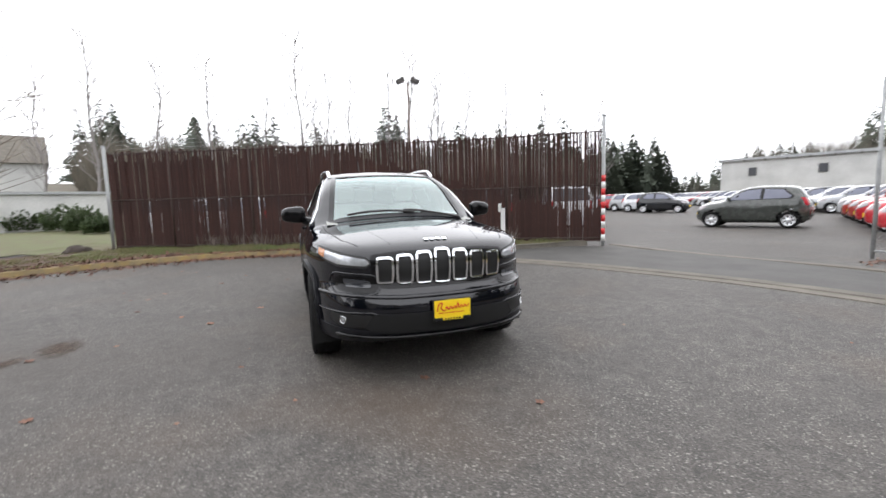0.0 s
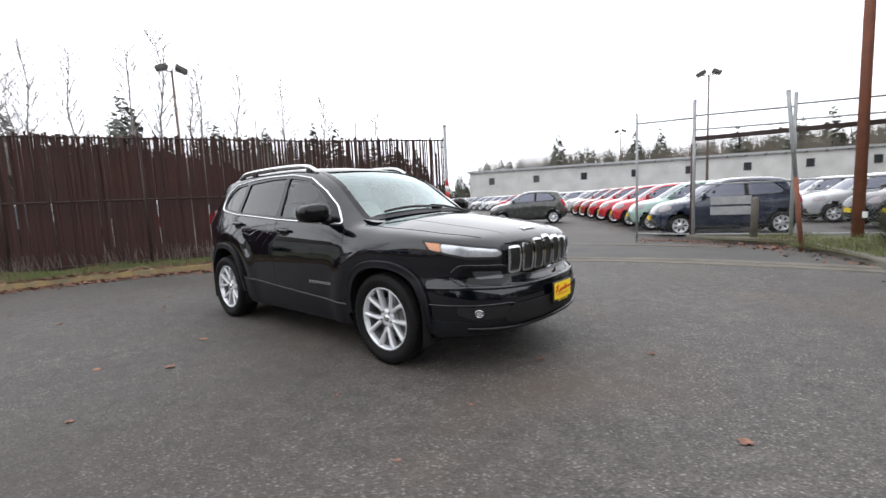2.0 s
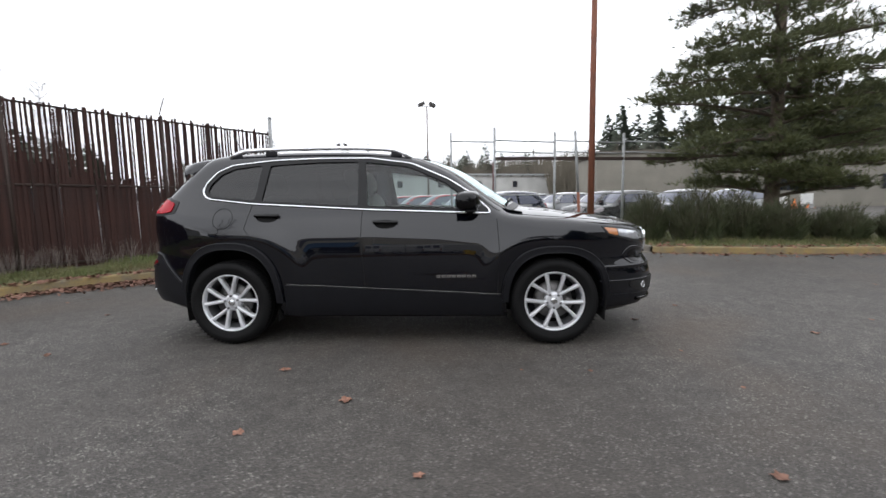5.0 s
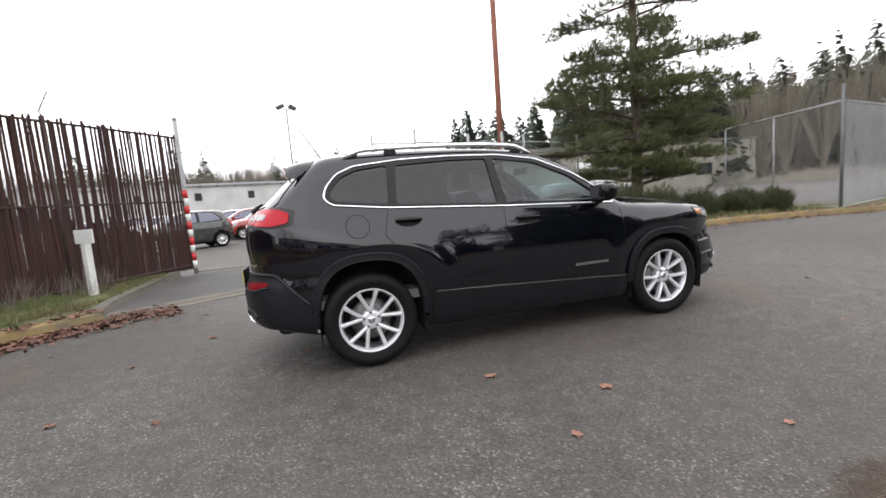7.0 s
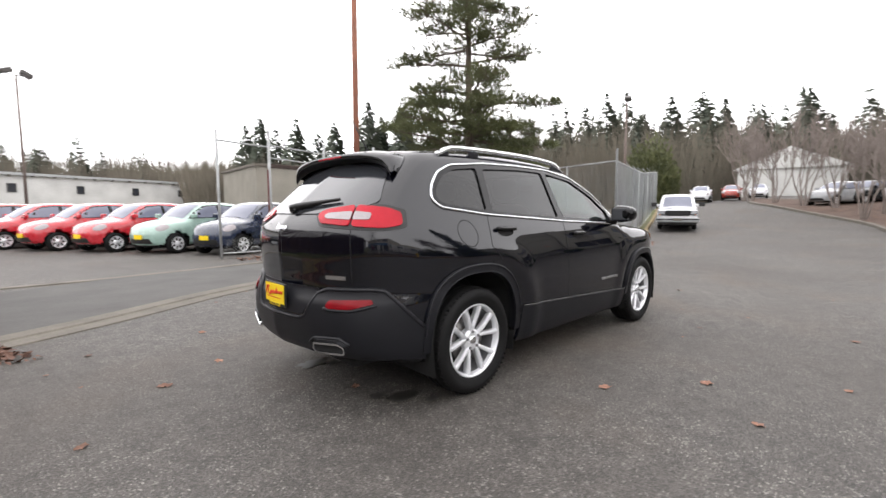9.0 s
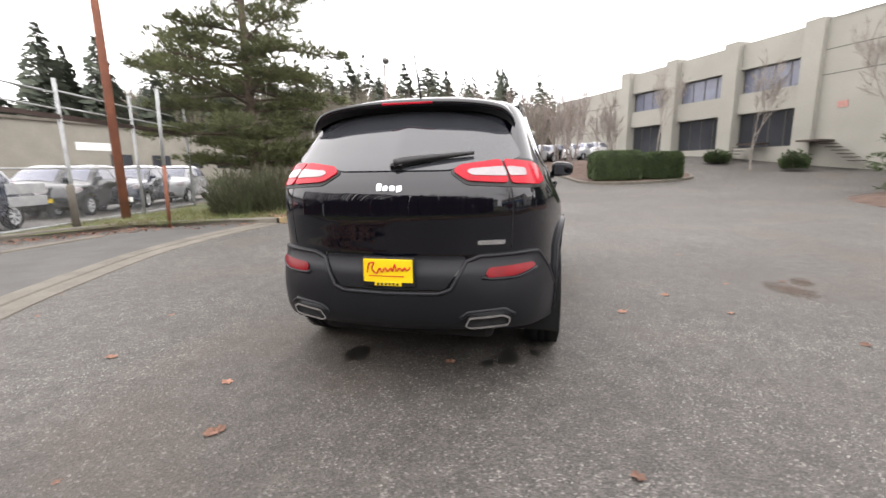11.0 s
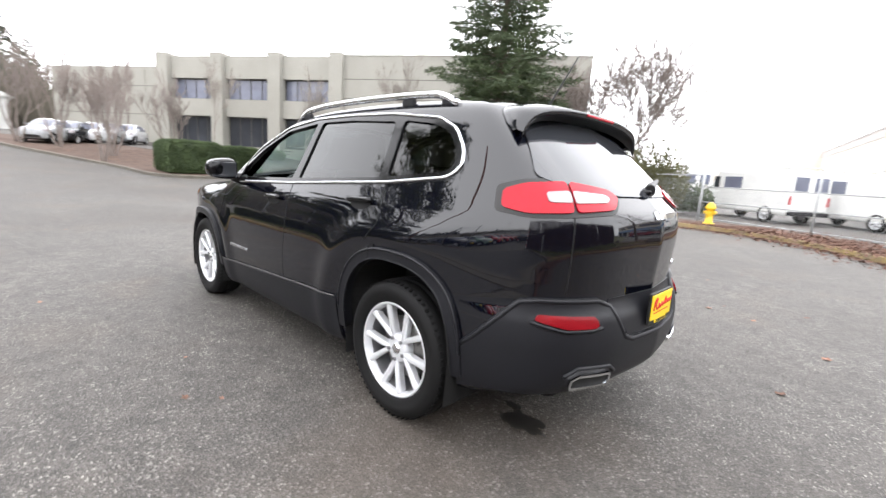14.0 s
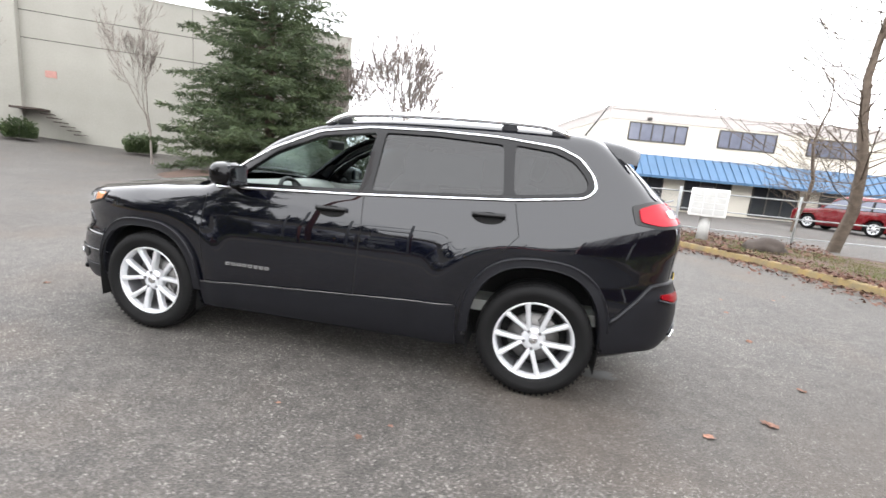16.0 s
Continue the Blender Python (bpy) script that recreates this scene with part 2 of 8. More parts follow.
def paint(name, colour, flake=0.0, rough=0.12):
    """Car lacquer with a clear coat, faint dust and orange peel."""
    m = mat(name, colour, rough, vary=0.12, scale=2.5, fine=60, coat=1.0, spec=0.0 if sum(colour) < 0.05 else 0.3)
    nt = m.node_tree
    b = nt.nodes["Principled BSDF"]
    dust = node(nt, "ShaderNodeTexNoise", Scale=5.0, Detail=7.0)
    tc = nt.nodes["Texture Coordinate"]
    nt.links.new(tc.outputs["Object"], dust.inputs["Vector"])
    rr = node(nt, "ShaderNodeMapRange", From_Min=0.35, From_Max=0.7, To_Min=rough * 0.8, To_Max=rough * 1.9)
    nt.links.new(dust.outputs["Fac"], rr.inputs["Value"])
    nt.links.new(rr.outputs["Result"], b.inputs["Roughness"])
    if sum(colour) < 0.05:
        b.inputs["Coat IOR"].default_value = 1.6
    b.inputs["Coat Roughness"].default_value = 0.015
    return m


M["black_paint"] = paint("black_lacquer", (0.0020, 0.0024, 0.0050))
M["gloss_black"] = mat("gloss_black_trim", (0.003, 0.003, 0.0035), 0.16, vary=0.2, coat=0.2, spec=0.2)
M["plastic"] = mat("grained_black_plastic", (0.0082, 0.0085, 0.0110), 0.42, vary=0.18, scale=8, fine=220, bump=0.10, spec=0.30)
M["rubber"] = mat("tyre_rubber", (0.0065, 0.0064, 0.0066), 0.7, vary=0.25, scale=6, fine=120, bump=0.25, spec=0.2)
M["chrome"] = mat("polished_chrome", (0.82, 0.83, 0.85), 0.09, 1.0, vary=0.06, scale=4, fine=40)
M["satin"] = mat("satin_aluminium", (0.78, 0.79, 0.80), 0.25, 1.0, vary=0.08, scale=4, fine=60)
M["alloy"] = mat("silver_alloy", (0.74, 0.75, 0.77), 0.28, 0.4, vary=0.1, scale=5, fine=60, coat=0.5)
# Darker than the alloy: the shade inside the rim is put into this colour.
M["barrel"] = mat("rim_barrel", (0.20, 0.20, 0.21), 0.45, 0.6, vary=0.2, scale=6, fine=60)
M["disc"] = mat("brake_disc", (0.17, 0.165, 0.16), 0.45, 0.9, vary=0.2, scale=9, fine=90)
M["well"] = mat("wheel_well", (0.004, 0.004, 0.004), 0.9, vary=0.3)
M["redlens"] = mat("red_lens", (0.40, 0.008, 0.02), 0.2, vary=0.25, scale=9, fine=120, coat=0.25, spec=0.1)
M["reflector"] = mat("red_reflector", (0.19, 0.005, 0.009), 0.3, vary=0.3, scale=12, fine=160, coat=0.2, spec=0.1)
M["clearlens"] = mat("frosted_clear_lens", (0.30, 0.27, 0.28), 0.15, vary=0.22, scale=10, fine=90, coat=0.3)
M["amber"] = mat("amber_lens", (0.60, 0.24, 0.09), 0.1, vary=0.2, coat=1.0)
M["lamp_in"] = mat("headlamp_reflector", (0.62, 0.64, 0.67), 0.2, 0.6, vary=0.3, scale=14, fine=60, coat=1.0)
M["yellow"] = mat("yellow_plate", (0.85, 0.60, 0.01), 0.4, vary=0.06)
M["redink"] = mat("red_ink", (0.55, 0.015, 0.01), 0.5, vary=0.05)
M["ink"] = mat("dark_ink", (0.007, 0.007, 0.007), 0.5, vary=0.05)
M["rear_glass"] = mat("tinted_rear_glass", (0.032, 0.034, 0.039), 0.04, vary=0.3, scale=1.0, fine=6, spec=0.85)
M["tint"] = glass("privacy_glass", (0.10, 0.11, 0.12), 0.0, 0.55)
M["clear"] = glass("clear_glass", (0.78, 0.95, 0.93), 0.0, 0.58)
M["screen"] = glass("windscreen_glass", (0.82, 0.93, 0.92), 0.0, 0.8, 1.6, 0.15, (0.86, 0.98, 0.97))
M["seat"] = mat("pale_grey_cloth", (0.50, 0.50, 0.46), 0.9, vary=0.15, scale=6, fine=150, bump=0.2)
M["dash"] = mat("dashboard_plastic", (0.28, 0.29, 0.27), 0.6, vary=0.2, fine=150, bump=0.1)
M["liner"] = mat("headliner", (0.5, 0.5, 0.47), 0.95, vary=0.1)
M["sticker"] = mat("paper_sticker", (0.40, 0.40, 0.39), 0.7, vary=0.1)

# ---- tools ----
def ground_z(x, y):
    """The yard is level round the car and climbs gently towards the east and the office block."""
    e, s = max(0.0, x - 3.0), max(0.0, -y - 2.0)
    e1 = min(e, 30.0)
    north = 1.0 - min(1.0, max(0.0, (y - 9.0) / 8.0))
    return north * (0.0016 * e1 * e1 * (0.2 + 0.8 * min(1.0, max(0.0, (e - 13.0) / 14.0))) + 0.05 * (e - e1) + 0.0012 * e1 * min(s, 30.0))


def mesh_of(bm, name, smooth=False):
    me = bpy.data.meshes.new(name)
    bm.to_mesh(me)
    bm.free()
    if smooth:
        for p in me.polygons:
            p.use_smooth = True
    return me


def part(name, bm, material, parent=None, label="", smooth=False):
    """Links a bmesh, or a mesh, as one object under a thing or a part."""
    me = mesh_of(bm, name, smooth) if isinstance(bm, bmesh.types.BMesh) else bm
    for m in (material if isinstance(material, (list, tuple)) else [material]):
        if m is not None:
            me.materials.append(M[m] if isinstance(m, str) else m)
    ob = new(name, me)
    ob.parent = parent
    return tagged(ob, label) if label else ob


def again(name, me, parent, m):
    """One more object on a mesh that exists, under parent, at the pose m."""
    ob = new(name, me)
    ob.parent = parent
    ob.matrix_basis = m
    return ob


def thing(name, at, label, category, group="", kind="", turn=0.0):
    ob = new(name)
    ob.matrix_basis = pose(*at, 0, 0, turn)
    return tagged(ob, label, category, group, kind)


def boxed(bm, x0, y0, z0, x1, y1, z1, bevel=0.0, m=None):
    r = bmesh.ops.create_cube(bm, size=1.0)
    vs = r["verts"]
    mm = Matrix.Translation(((x0 + x1) / 2, (y0 + y1) / 2, (z0 + z1) / 2)) @ Matrix.Diagonal((abs(x1 - x0), abs(y1 - y0), abs(z1 - z0), 1))
    bmesh.ops.transform(bm, matrix=(m @ mm) if m is not None else mm, verts=vs)
    if bevel:
        es = list({e for v in vs for e in v.link_edges})
        bmesh.ops.bevel(bm, geom=es, offset=bevel, segments=2, affect="EDGES", profile=0.5)
    return bm


def tube(bm, pts, radii, sides=8, cap=True, mat_index=0):
    """A tube through points, its radius changing from point to point."""
    pts = [Vector(p) for p in pts]
    if not isinstance(radii, (list, tuple)):
        radii = [radii] * len(pts)
    rings, ref = [], None
    for i, p in enumerate(pts):
        d = (pts[min(i + 1, len(pts) - 1)] - pts[max(i - 1, 0)])
        d = d.normalized() if d.length > 1e-9 else Vector((0, 0, 1))
        if ref is None:
            ref = Vector((0, 0, 1)) if abs(d.z) < 0.9 else Vector((1, 0, 0))
        a = (ref - d * ref.dot(d))
        a = a.normalized() if a.length > 1e-6 else d.orthogonal().normalized()
        b = d.cross(a)
        ref = a
        rings.append([bm.verts.new(p + (a * math.cos(2 * math.pi * k / sides) + b * math.sin(2 * math.pi * k / sides)) * radii[i]) for k in range(sides)])
    for r0, r1 in zip(rings, rings[1:]):
        for k in range(sides):
            f = bm.faces.new((r0[k], r0[(k + 1) % sides], r1[(k + 1) % sides], r1[k]))
            f.smooth = sides > 4
            f.material_index = mat_index
    if cap and sides > 2:
        bm.faces.new(rings[0][::-1]).material_index = mat_index
        bm.faces.new(rings[-1]).material_index = mat_index
    return bm


def B():
    return bmesh.new()


def along(pts, step):
    """Points at even steps along a polyline, with the heading at each."""
    out, carry = [], 0.0
    for (x0, y0), (x1, y1) in zip(pts, pts[1:]):
        d = math.hypot(x1 - x0, y1 - y0)
        s = carry
        while s < d:
            out.append((x0 + (x1 - x0) * s / d, y0 + (y1 - y0) * s / d, math.atan2(y1 - y0, x1 - x0)))
            s += step
        carry = s - d
    return out


def smooth_line(pts, n=6):
    """A Catmull-Rom curve through plan points."""
    out = []
    for i in range(len(pts) - 1):
        p0, p1, p2, p3 = (Vector(pts[max(0, min(len(pts) - 1, k))]) for k in (i - 1, i, i + 1, i + 2))
        for k in range(n):
            t = k / n
            out.append(tuple(0.5 * (2 * p1 + (p2 - p0) * t + (2 * p0 - 5 * p1 + 4 * p2 - p3) * t * t + (3 * p1 - p0 - 3 * p2 + p3) * t ** 3)))
    out.append(tuple(pts[-1]))
    return out


def sweep(bm, line, profile, lift=0.0):
    """A profile (offset to the left, height) carried along a plan line, on the ground."""
    rings = []
    for i, (x, y) in enumerate(line):
        a, b = line[max(i - 1, 0)], line[min(i + 1, len(line) - 1)]
        d = Vector((b[0] - a[0], b[1] - a[1])).normalized()
        n = Vector((-d.y, d.x))
        rings.append([bm.verts.new((x + n.x * o, y + n.y * o, ground_z(x, y) + h + lift)) for o, h in profile])
    for r0, r1 in zip(rings, rings[1:]):
        for k in range(len(profile) - 1):
            bm.faces.new((r0[k], r0[k + 1], r1[k + 1], r1[k]))
    return bm


def sheet(bm, outline, z, step=0.6, wob=0.0):
    """A flat patch with an outline in plan, draped over the ground z above it."""
    from mathutils.geometry import delaunay_2d_cdt
    pts = [Vector(p) for p in outline]
    n = len(pts)
    edges = [(i, (i + 1) % n) for i in range(n)]
    xs, ys = [p.x for p in pts], [p.y for p in pts]
    x = min(xs) + step / 2
    while x < max(xs):
        y = min(ys) + step / 2
        while y < max(ys):
            pts.append(Vector((x, y)))
            y += step
        x += step
    vs, _, fs, *_ = delaunay_2d_cdt(pts, edges, [list(range(n))], 1, 1e-4)
    made = [bm.verts.new((v.x, v.y, ground_z(v.x, v.y) + z + (wob * noise.noise((v.x * 1.7, v.y * 1.7, 3)) if wob else 0))) for v in vs]
    for f in fs:
        try:
            fc = bm.faces.new([made[i] for i in f])
            if fc.normal.z < 0:
                fc.normal_flip()
        except ValueError:
            pass
    bm.normal_update()
    for fc in bm.faces:
        if fc.normal.z < 0:
            fc.normal_flip()
    return bm

# ---- ground ----
from mathutils.geometry import delaunay_2d_cdt

bm = B()
coords = [-1200, -600, -300, -150, -90, -60] + [-45 + 3 * i for i in range(31)] + [60, 90, 150, 300, 600, 1200]
grid = [[bm.verts.new((x, y, ground_z(x, y))) for y in coords] for x in coords]
for i in range(len(coords) - 1):
    for k in range(len(coords) - 1):
        bm.faces.new((grid[i][k], grid[i + 1][k], grid[i + 1][k + 1], grid[i][k + 1])).smooth = True
tagged(part("ground", bm, "asphalt"), "worn grey asphalt with pale stone chips", "ground", kind="structure")

# the yard's edge, from the grass verge past the gate and round to the east
NORTH_KERB = smooth_line([(-6.9, -3.6), (-6.95, -2.4), (-6.6, -0.8), (-6.0, 0.5), (-5.0, 1.75), (-4.35, 2.35)])
APRON = smooth_line([(-4.35, 2.35), (-3.4, 2.75), (-2.6, 3.15), (-1.4, 3.85), (0.0, 4.45), (1.2, 4.85), (2.8, 5.1), (4.6, 5.1)])
EAST_KERB = smooth_line([(4.6, 5.1), (6.0, 4.75), (7.5, 4.5), (9.2, 4.4), (11.0, 3.85), (12.2, 3.4), (14.5, 4.0), (17.5, 5.0), (20, 5.95), (30, 9.0)])
SOUTH_KERB = smooth_line([(-6.9, -3.6), (-6.6, -4.4), (-6.0, -5.8), (-4.9, -7.6), (-3.2, -10.0), (-1.6, -11.8), (0.2, -12.7), (2.4, -12.5), (4.4, -11.3), (5.6, -10.1), (7.0, -9.3), (9.4, -9.2), (11.6, -10.0), (13.0, -11.6), (13.2, -13.6), (11.0, -17.0), (8.0, -21.0)])
KERB = [(-0.01, -0.05), (0.0, 0.0), (0.02, 0.11), (0.035, 0.13), (0.14, 0.135), (0.16, 0.1), (0.16, -0.05)]


def kerb(name, line, material, label, side=1):
    bm = sweep(B(), line, [(o * side, h) for o, h in KERB])
    for v in bm.verts:
        v.co.z += 0.008 * noise.noise(v.co * 2.3)
        v.co.x += 0.012 * noise.noise(v.co * 1.1 + Vector((9, 0, 0)))
    bmesh.ops.recalc_face_normals(bm, faces=bm.faces)
    return tagged(part(name, bm, material), label, "kerb", kind="structure")


kerb("kerb_north", NORTH_KERB, "kerb_yellow", "low concrete kerb with worn yellow paint")
kerb("kerb_east", EAST_KERB, "kerb_yellow", "low concrete kerb with worn yellow paint")
kerb("kerb_south", [p for p in SOUTH_KERB if p[0] < 3.6], "kerb_yellow", "mossy concrete kerb with faded yellow paint", -1)
# the flush concrete gutter across the gateway, and the paving behind it
bm = sweep(B(), APRON, [(-0.02, -0.03), (0.0, 0.012), (0.18, 0.02), (0.2, 0.008), (0.24, 0.008), (0.26, 0.024), (0.45, 0.03), (0.47, -0.03)])
bmesh.ops.recalc_face_normals(bm, faces=bm.faces)
tagged(part("gutter", bm, "concrete"), "cracked flush concrete gutter strip across the gateway", "gutter", kind="structure")
inner = [(x - 0.25, y + 0.42) for x, y in APRON]
bm = sheet(B(), inner + [(4.6, 7.0), (2.5, 7.3), (0.2, 7.2), (-2.0, 7.0), (-4.2, 6.2), (-4.9, 4.9)], 0.016, 0.5, 0.006)
tagged(part("pavement", bm, "walkway"), "dark patched paving across the gateway", "pavement", kind="structure")
bm = sweep(B(), [(-4.3, 6.95), (-2.6, 6.95), (-1.0, 7.15), (0.6, 7.5), (2.4, 7.6)], [(-0.12, -0.02), (-0.1, 0.02), (0.1, 0.02), (0.12, -0.02)])
bmesh.ops.recalc_face_normals(bm, faces=bm.faces)
tagged(part("threshold", bm, "concrete"), "worn concrete strip at the lot entrance", "strip", kind="structure")
# verges
FENCE = [(-4.3, 6.6), (-6.3, 3.5), (-10.4, -6.1)]
bm = sheet(B(), [(x - 0.15, y + 0.1) for x, y in NORTH_KERB] + [(-4.6, 3.6), (-4.5, 6.3), (-6.6, 3.5), (-10.7, -6.1), (-16, -8), (-11, -9), (-8.5, -6.5), (-7.1, -3.7)], 0.10, 0.35, 0.06)
kerb("kerb_gateway", smooth_line([(-4.4, 2.4), (-4.5, 2.9), (-4.58, 3.6), (-4.55, 5.0), (-4.48, 6.3)]), "concrete", "low worn concrete edging beside the gateway")
tagged(part("verge", bm, "grass"), "scruffy winter grass verge along the slatted fence", "grass", kind="structure")
bm = sheet(B(), [(x, y + 0.14) for x, y in EAST_KERB] + [(30, 9.8), (20, 6.6), (14, 5.0), (12.6, 6.5), (13.8, 10), (9, 11), (5.5, 9.9), (3.4, 9.5), (1.6, 9.2), (1.4, 8.7), (3.4, 8.0), (4.2, 6.2)], 0.09, 0.4, 0.07)
kerb("kerb_inner", smooth_line([(4.55, 5.15), (4.42, 5.7), (4.2, 6.25), (3.85, 7.1), (3.4, 8.02), (2.4, 8.4), (1.4, 8.72), (1.55, 9.2)]), "concrete", "low worn concrete edging beside the gate", -1)
tagged(part("verge", bm, "grass"), "rough dry grass under the pine and bushes", "grass", kind="structure")
south = [(x, y) for x, y in SOUTH_KERB if x < 4.0]
bm = sheet(B(), [(x - 0.1, y - 0.12) for x, y in south] + [(3.4, -15.0), (0, -15.4), (-3.2, -13.4), (-6.0, -10.8), (-8.6, -9.0), (-13.0, -6.2), (-12, -4.2), (-8.0, -3.3)], 0.10, 0.4, 0.06)
tagged(part("verge", bm, "mulch"), "leaf-strewn mulch strip by the mailbox", "mulch", kind="structure")
bm = sheet(B(), [(x + 0.02, y - 0.02) for x, y in SOUTH_KERB if x >= 3.6] + [(4.5, -20), (3.5, -15.5)], 0.0, 0.3)
for v in bm.verts:
    rim = min(math.hypot(v.co.x - x, v.co.y - y) for x, y in SOUTH_KERB)
    v.co.z += min(0.16, 0.22 * rim) - 0.02 + min(0.06, 0.1 * rim) * noise.noise((v.co.x * 1.7, v.co.y * 1.7, 3))
tagged(part("mulch_bed", bm, "mulch"), "reddish bark mulch bed under the spruce", "mulch", kind="structure")
ISLAND = smooth_line([(46, 6.5), (37, 4.6), (31.0, 2.0), (27.2, -0.5), (24.0, -2.2), (20.6, -3.1), (19.6, -4.6), (20.0, -6.6), (21.4, -8.4), (23.6, -8.8), (26.0, -7.6), (33, -4.0), (40, 1.0), (46, 6.5)])
bm = sheet(B(), ISLAND, 0.12, 1.0, 0.08)
tagged(part("island_bed", bm, "mulch"), "bark mulch island with a clipped hedge", "mulch", kind="structure")
bm = sweep(B(), ISLAND, [(-0.16, -0.05), (-0.16, 0.12), (0.0, 0.14), (0.02, -0.05)])
bmesh.ops.recalc_face_normals(bm, faces=bm.faces)
tagged(part("island_kerb", bm, "concrete"), "pale concrete island kerb", "kerb", kind="structure")
# the land beyond the west end
bm = sheet(B(), [(-11, -9.2), (-16.2, -8.2), (-60, -2), (-140, 30), (-140, -70), (-40, -40), (-13, -12)], 0.03, 5.0, 0.0)
tagged(part("far_lawn", bm, "grass"), "distant lawn beyond the fence", "grass", kind="structure")

# ---- the brown slatted fence ----
def slat_fence():
    t = thing("slat_fence", (0, 0, 0), "tall fence of weathered brown slats with barbed wire arms", "fence")
    bm = boxed(B(), -0.0250, -0.004, 0, 0.0250, 0.004, 2.86)
    slat = mesh_of(bm, "slat")
    slat.materials.append(M["slat"])
    rnd = random.Random(4)
    for i, (x, y, a) in enumerate(along(FENCE, 0.049)):
        h = 1 + rnd.uniform(-0.025, 0.02) - (0.15 if rnd.random() < 0.02 else 0)
        ob = again("slat", slat, t, pose(x, y, 0.1 + rnd.uniform(0, 0.03), rnd.uniform(-0.8, 0.8), rnd.uniform(-0.6, 0.6), math.degrees(a) + rnd.uniform(-6, 6)) @ Matrix.Diagonal((rnd.choice((0.70, 0.78, 0.84, 0.90, 0.98)), 1, h, 1)))
    # Added brown strips stand in for the dark brush bank beyond the fence.
    verts, faces = [], []
    for x, y, a in along(FENCE, 0.049):
        if rnd.random() < 0.12:
            continue
        fall = min(1.0, max(0.0, (y - 0.5) / 5.5))
        top, w = 2.72 - 1.75 * fall + rnd.gauss(0, 0.07), 0.5 * rnd.uniform(0.038, 0.05)
        c, s = math.cos(a), math.sin(a)
        cx, cy = x + 0.0245 * c - 0.016 * s * -1, y + 0.0245 * s - 0.016 * c
        n = len(verts)
        for dz in (0.12, top):
            verts += [(cx + u * c - v * s, cy + u * s + v * c, dz) for u, v in ((-w, -0.003), (w, -0.003), (w, 0.003), (-w, 0.003))]
        faces += [(n, n + 1, n + 5, n + 4), (n + 1, n + 2, n + 6, n + 5), (n + 2, n + 3, n + 7, n + 6), (n + 3, n, n + 4, n + 7), (n + 4, n + 5, n + 6, n + 7)]
    me = bpy.data.meshes.new("backing_slats")
    me.from_pydata(verts, [], faces)
    me.update()
    tagged(part("backing_slats", me, "slat", t), "brown strips standing in for the dark brush behind the fence", kind="stuff")
    for z in (0.2, 1.58, 2.93):
        bm = B()
        for (x0, y0), (x1, y1) in zip(FENCE, FENCE[1:]):
            tube(bm, [(x0, y0, z), (x1, y1, z)], 0.021, 8)
        part("rail", bm, "darkpost", t, "dark horizontal rail")
    for i, (x, y, a) in enumerate(along(FENCE, 2.45)[1:]):
        bm = tube(B(), [(x, y, 0), (x, y, 3.02)], 0.032, 10)
        post = part("post", bm, "darkpost", t)
        nx, ny = math.sin(a), -math.cos(a)
        part("barb_arm", tube(B(), [(x, y, 3.0), (x + nx * 0.05, y + ny * 0.05, 3.1), (x - nx * 0.2, y - ny * 0.2, 3.36)], 0.012, 5), "darkpost", post)
    for k in range(3):
        bm, last = B(), None
        for (x, y, a) in along(FENCE, 0.6):
            nx, ny = math.sin(a), -math.cos(a)
            p = (x - nx * 0.07 * k, y - ny * 0.07 * k, 3.08 + 0.1 * k + 0.02 * math.sin(x * 5))
            if last:
                tube(bm, [last, p], 0.004, 3, cap=False)
                q = Vector(last).lerp(Vector(p), 0.5)
                tube(bm, [q + Vector((0.02, 0, 0.03)), q - Vector((0.02, 0, 0.03))], 0.003, 3, cap=False)
            last = p
        part("barbed_wire", bm, "galv", t)
    return t


slat_fence()
# end post of the gateway with red and white tape, and the far end post
t = thing("gate_post", (-4.27, 6.62, 0), "galvanised gate post with red and white striped tape", "post")
part("tube", tube(B(), [(0, 0, 0), (0, 0, 3.3)], 0.045, 14), "galv", t)
part("cap", tube(B(), [(0, 0, 3.3), (0, 0, 3.34), (0, 0, 3.36)], [0.05, 0.05, 0.02], 14), "galv", t)
for k in range(10):
    part("tape_band", tube(B(), [(0, 0, 0.12 + 0.17 * k), (0, 0, 0.29 + 0.17 * k)], 0.05, 14), "red" if k % 2 else "white", t)
t = thing("corner_post", (-10.45, -6.2, 0), "galvanised fence end post", "post")
part("tube", tube(B(), [(0, 0, 0), (0, 0, 3.15)], 0.045, 14), "galv", t)
part("cap", tube(B(), [(0, 0, 3.15), (0, 0, 3.19)], 0.052, 14), "galv", t)
t = thing("sign_post", (-5.2, 4.2, 0.05), "short white-painted post with a blank white plate", "post", turn=-35)
part("post", boxed(B(), -0.05, -0.05, 0, 0.05, 0.05, 1.0, 0.006), "white", t)
part("plate", boxed(B(), -0.12, -0.075, 0.9, 0.3, -0.055, 1.12, 0.004), "white", t)


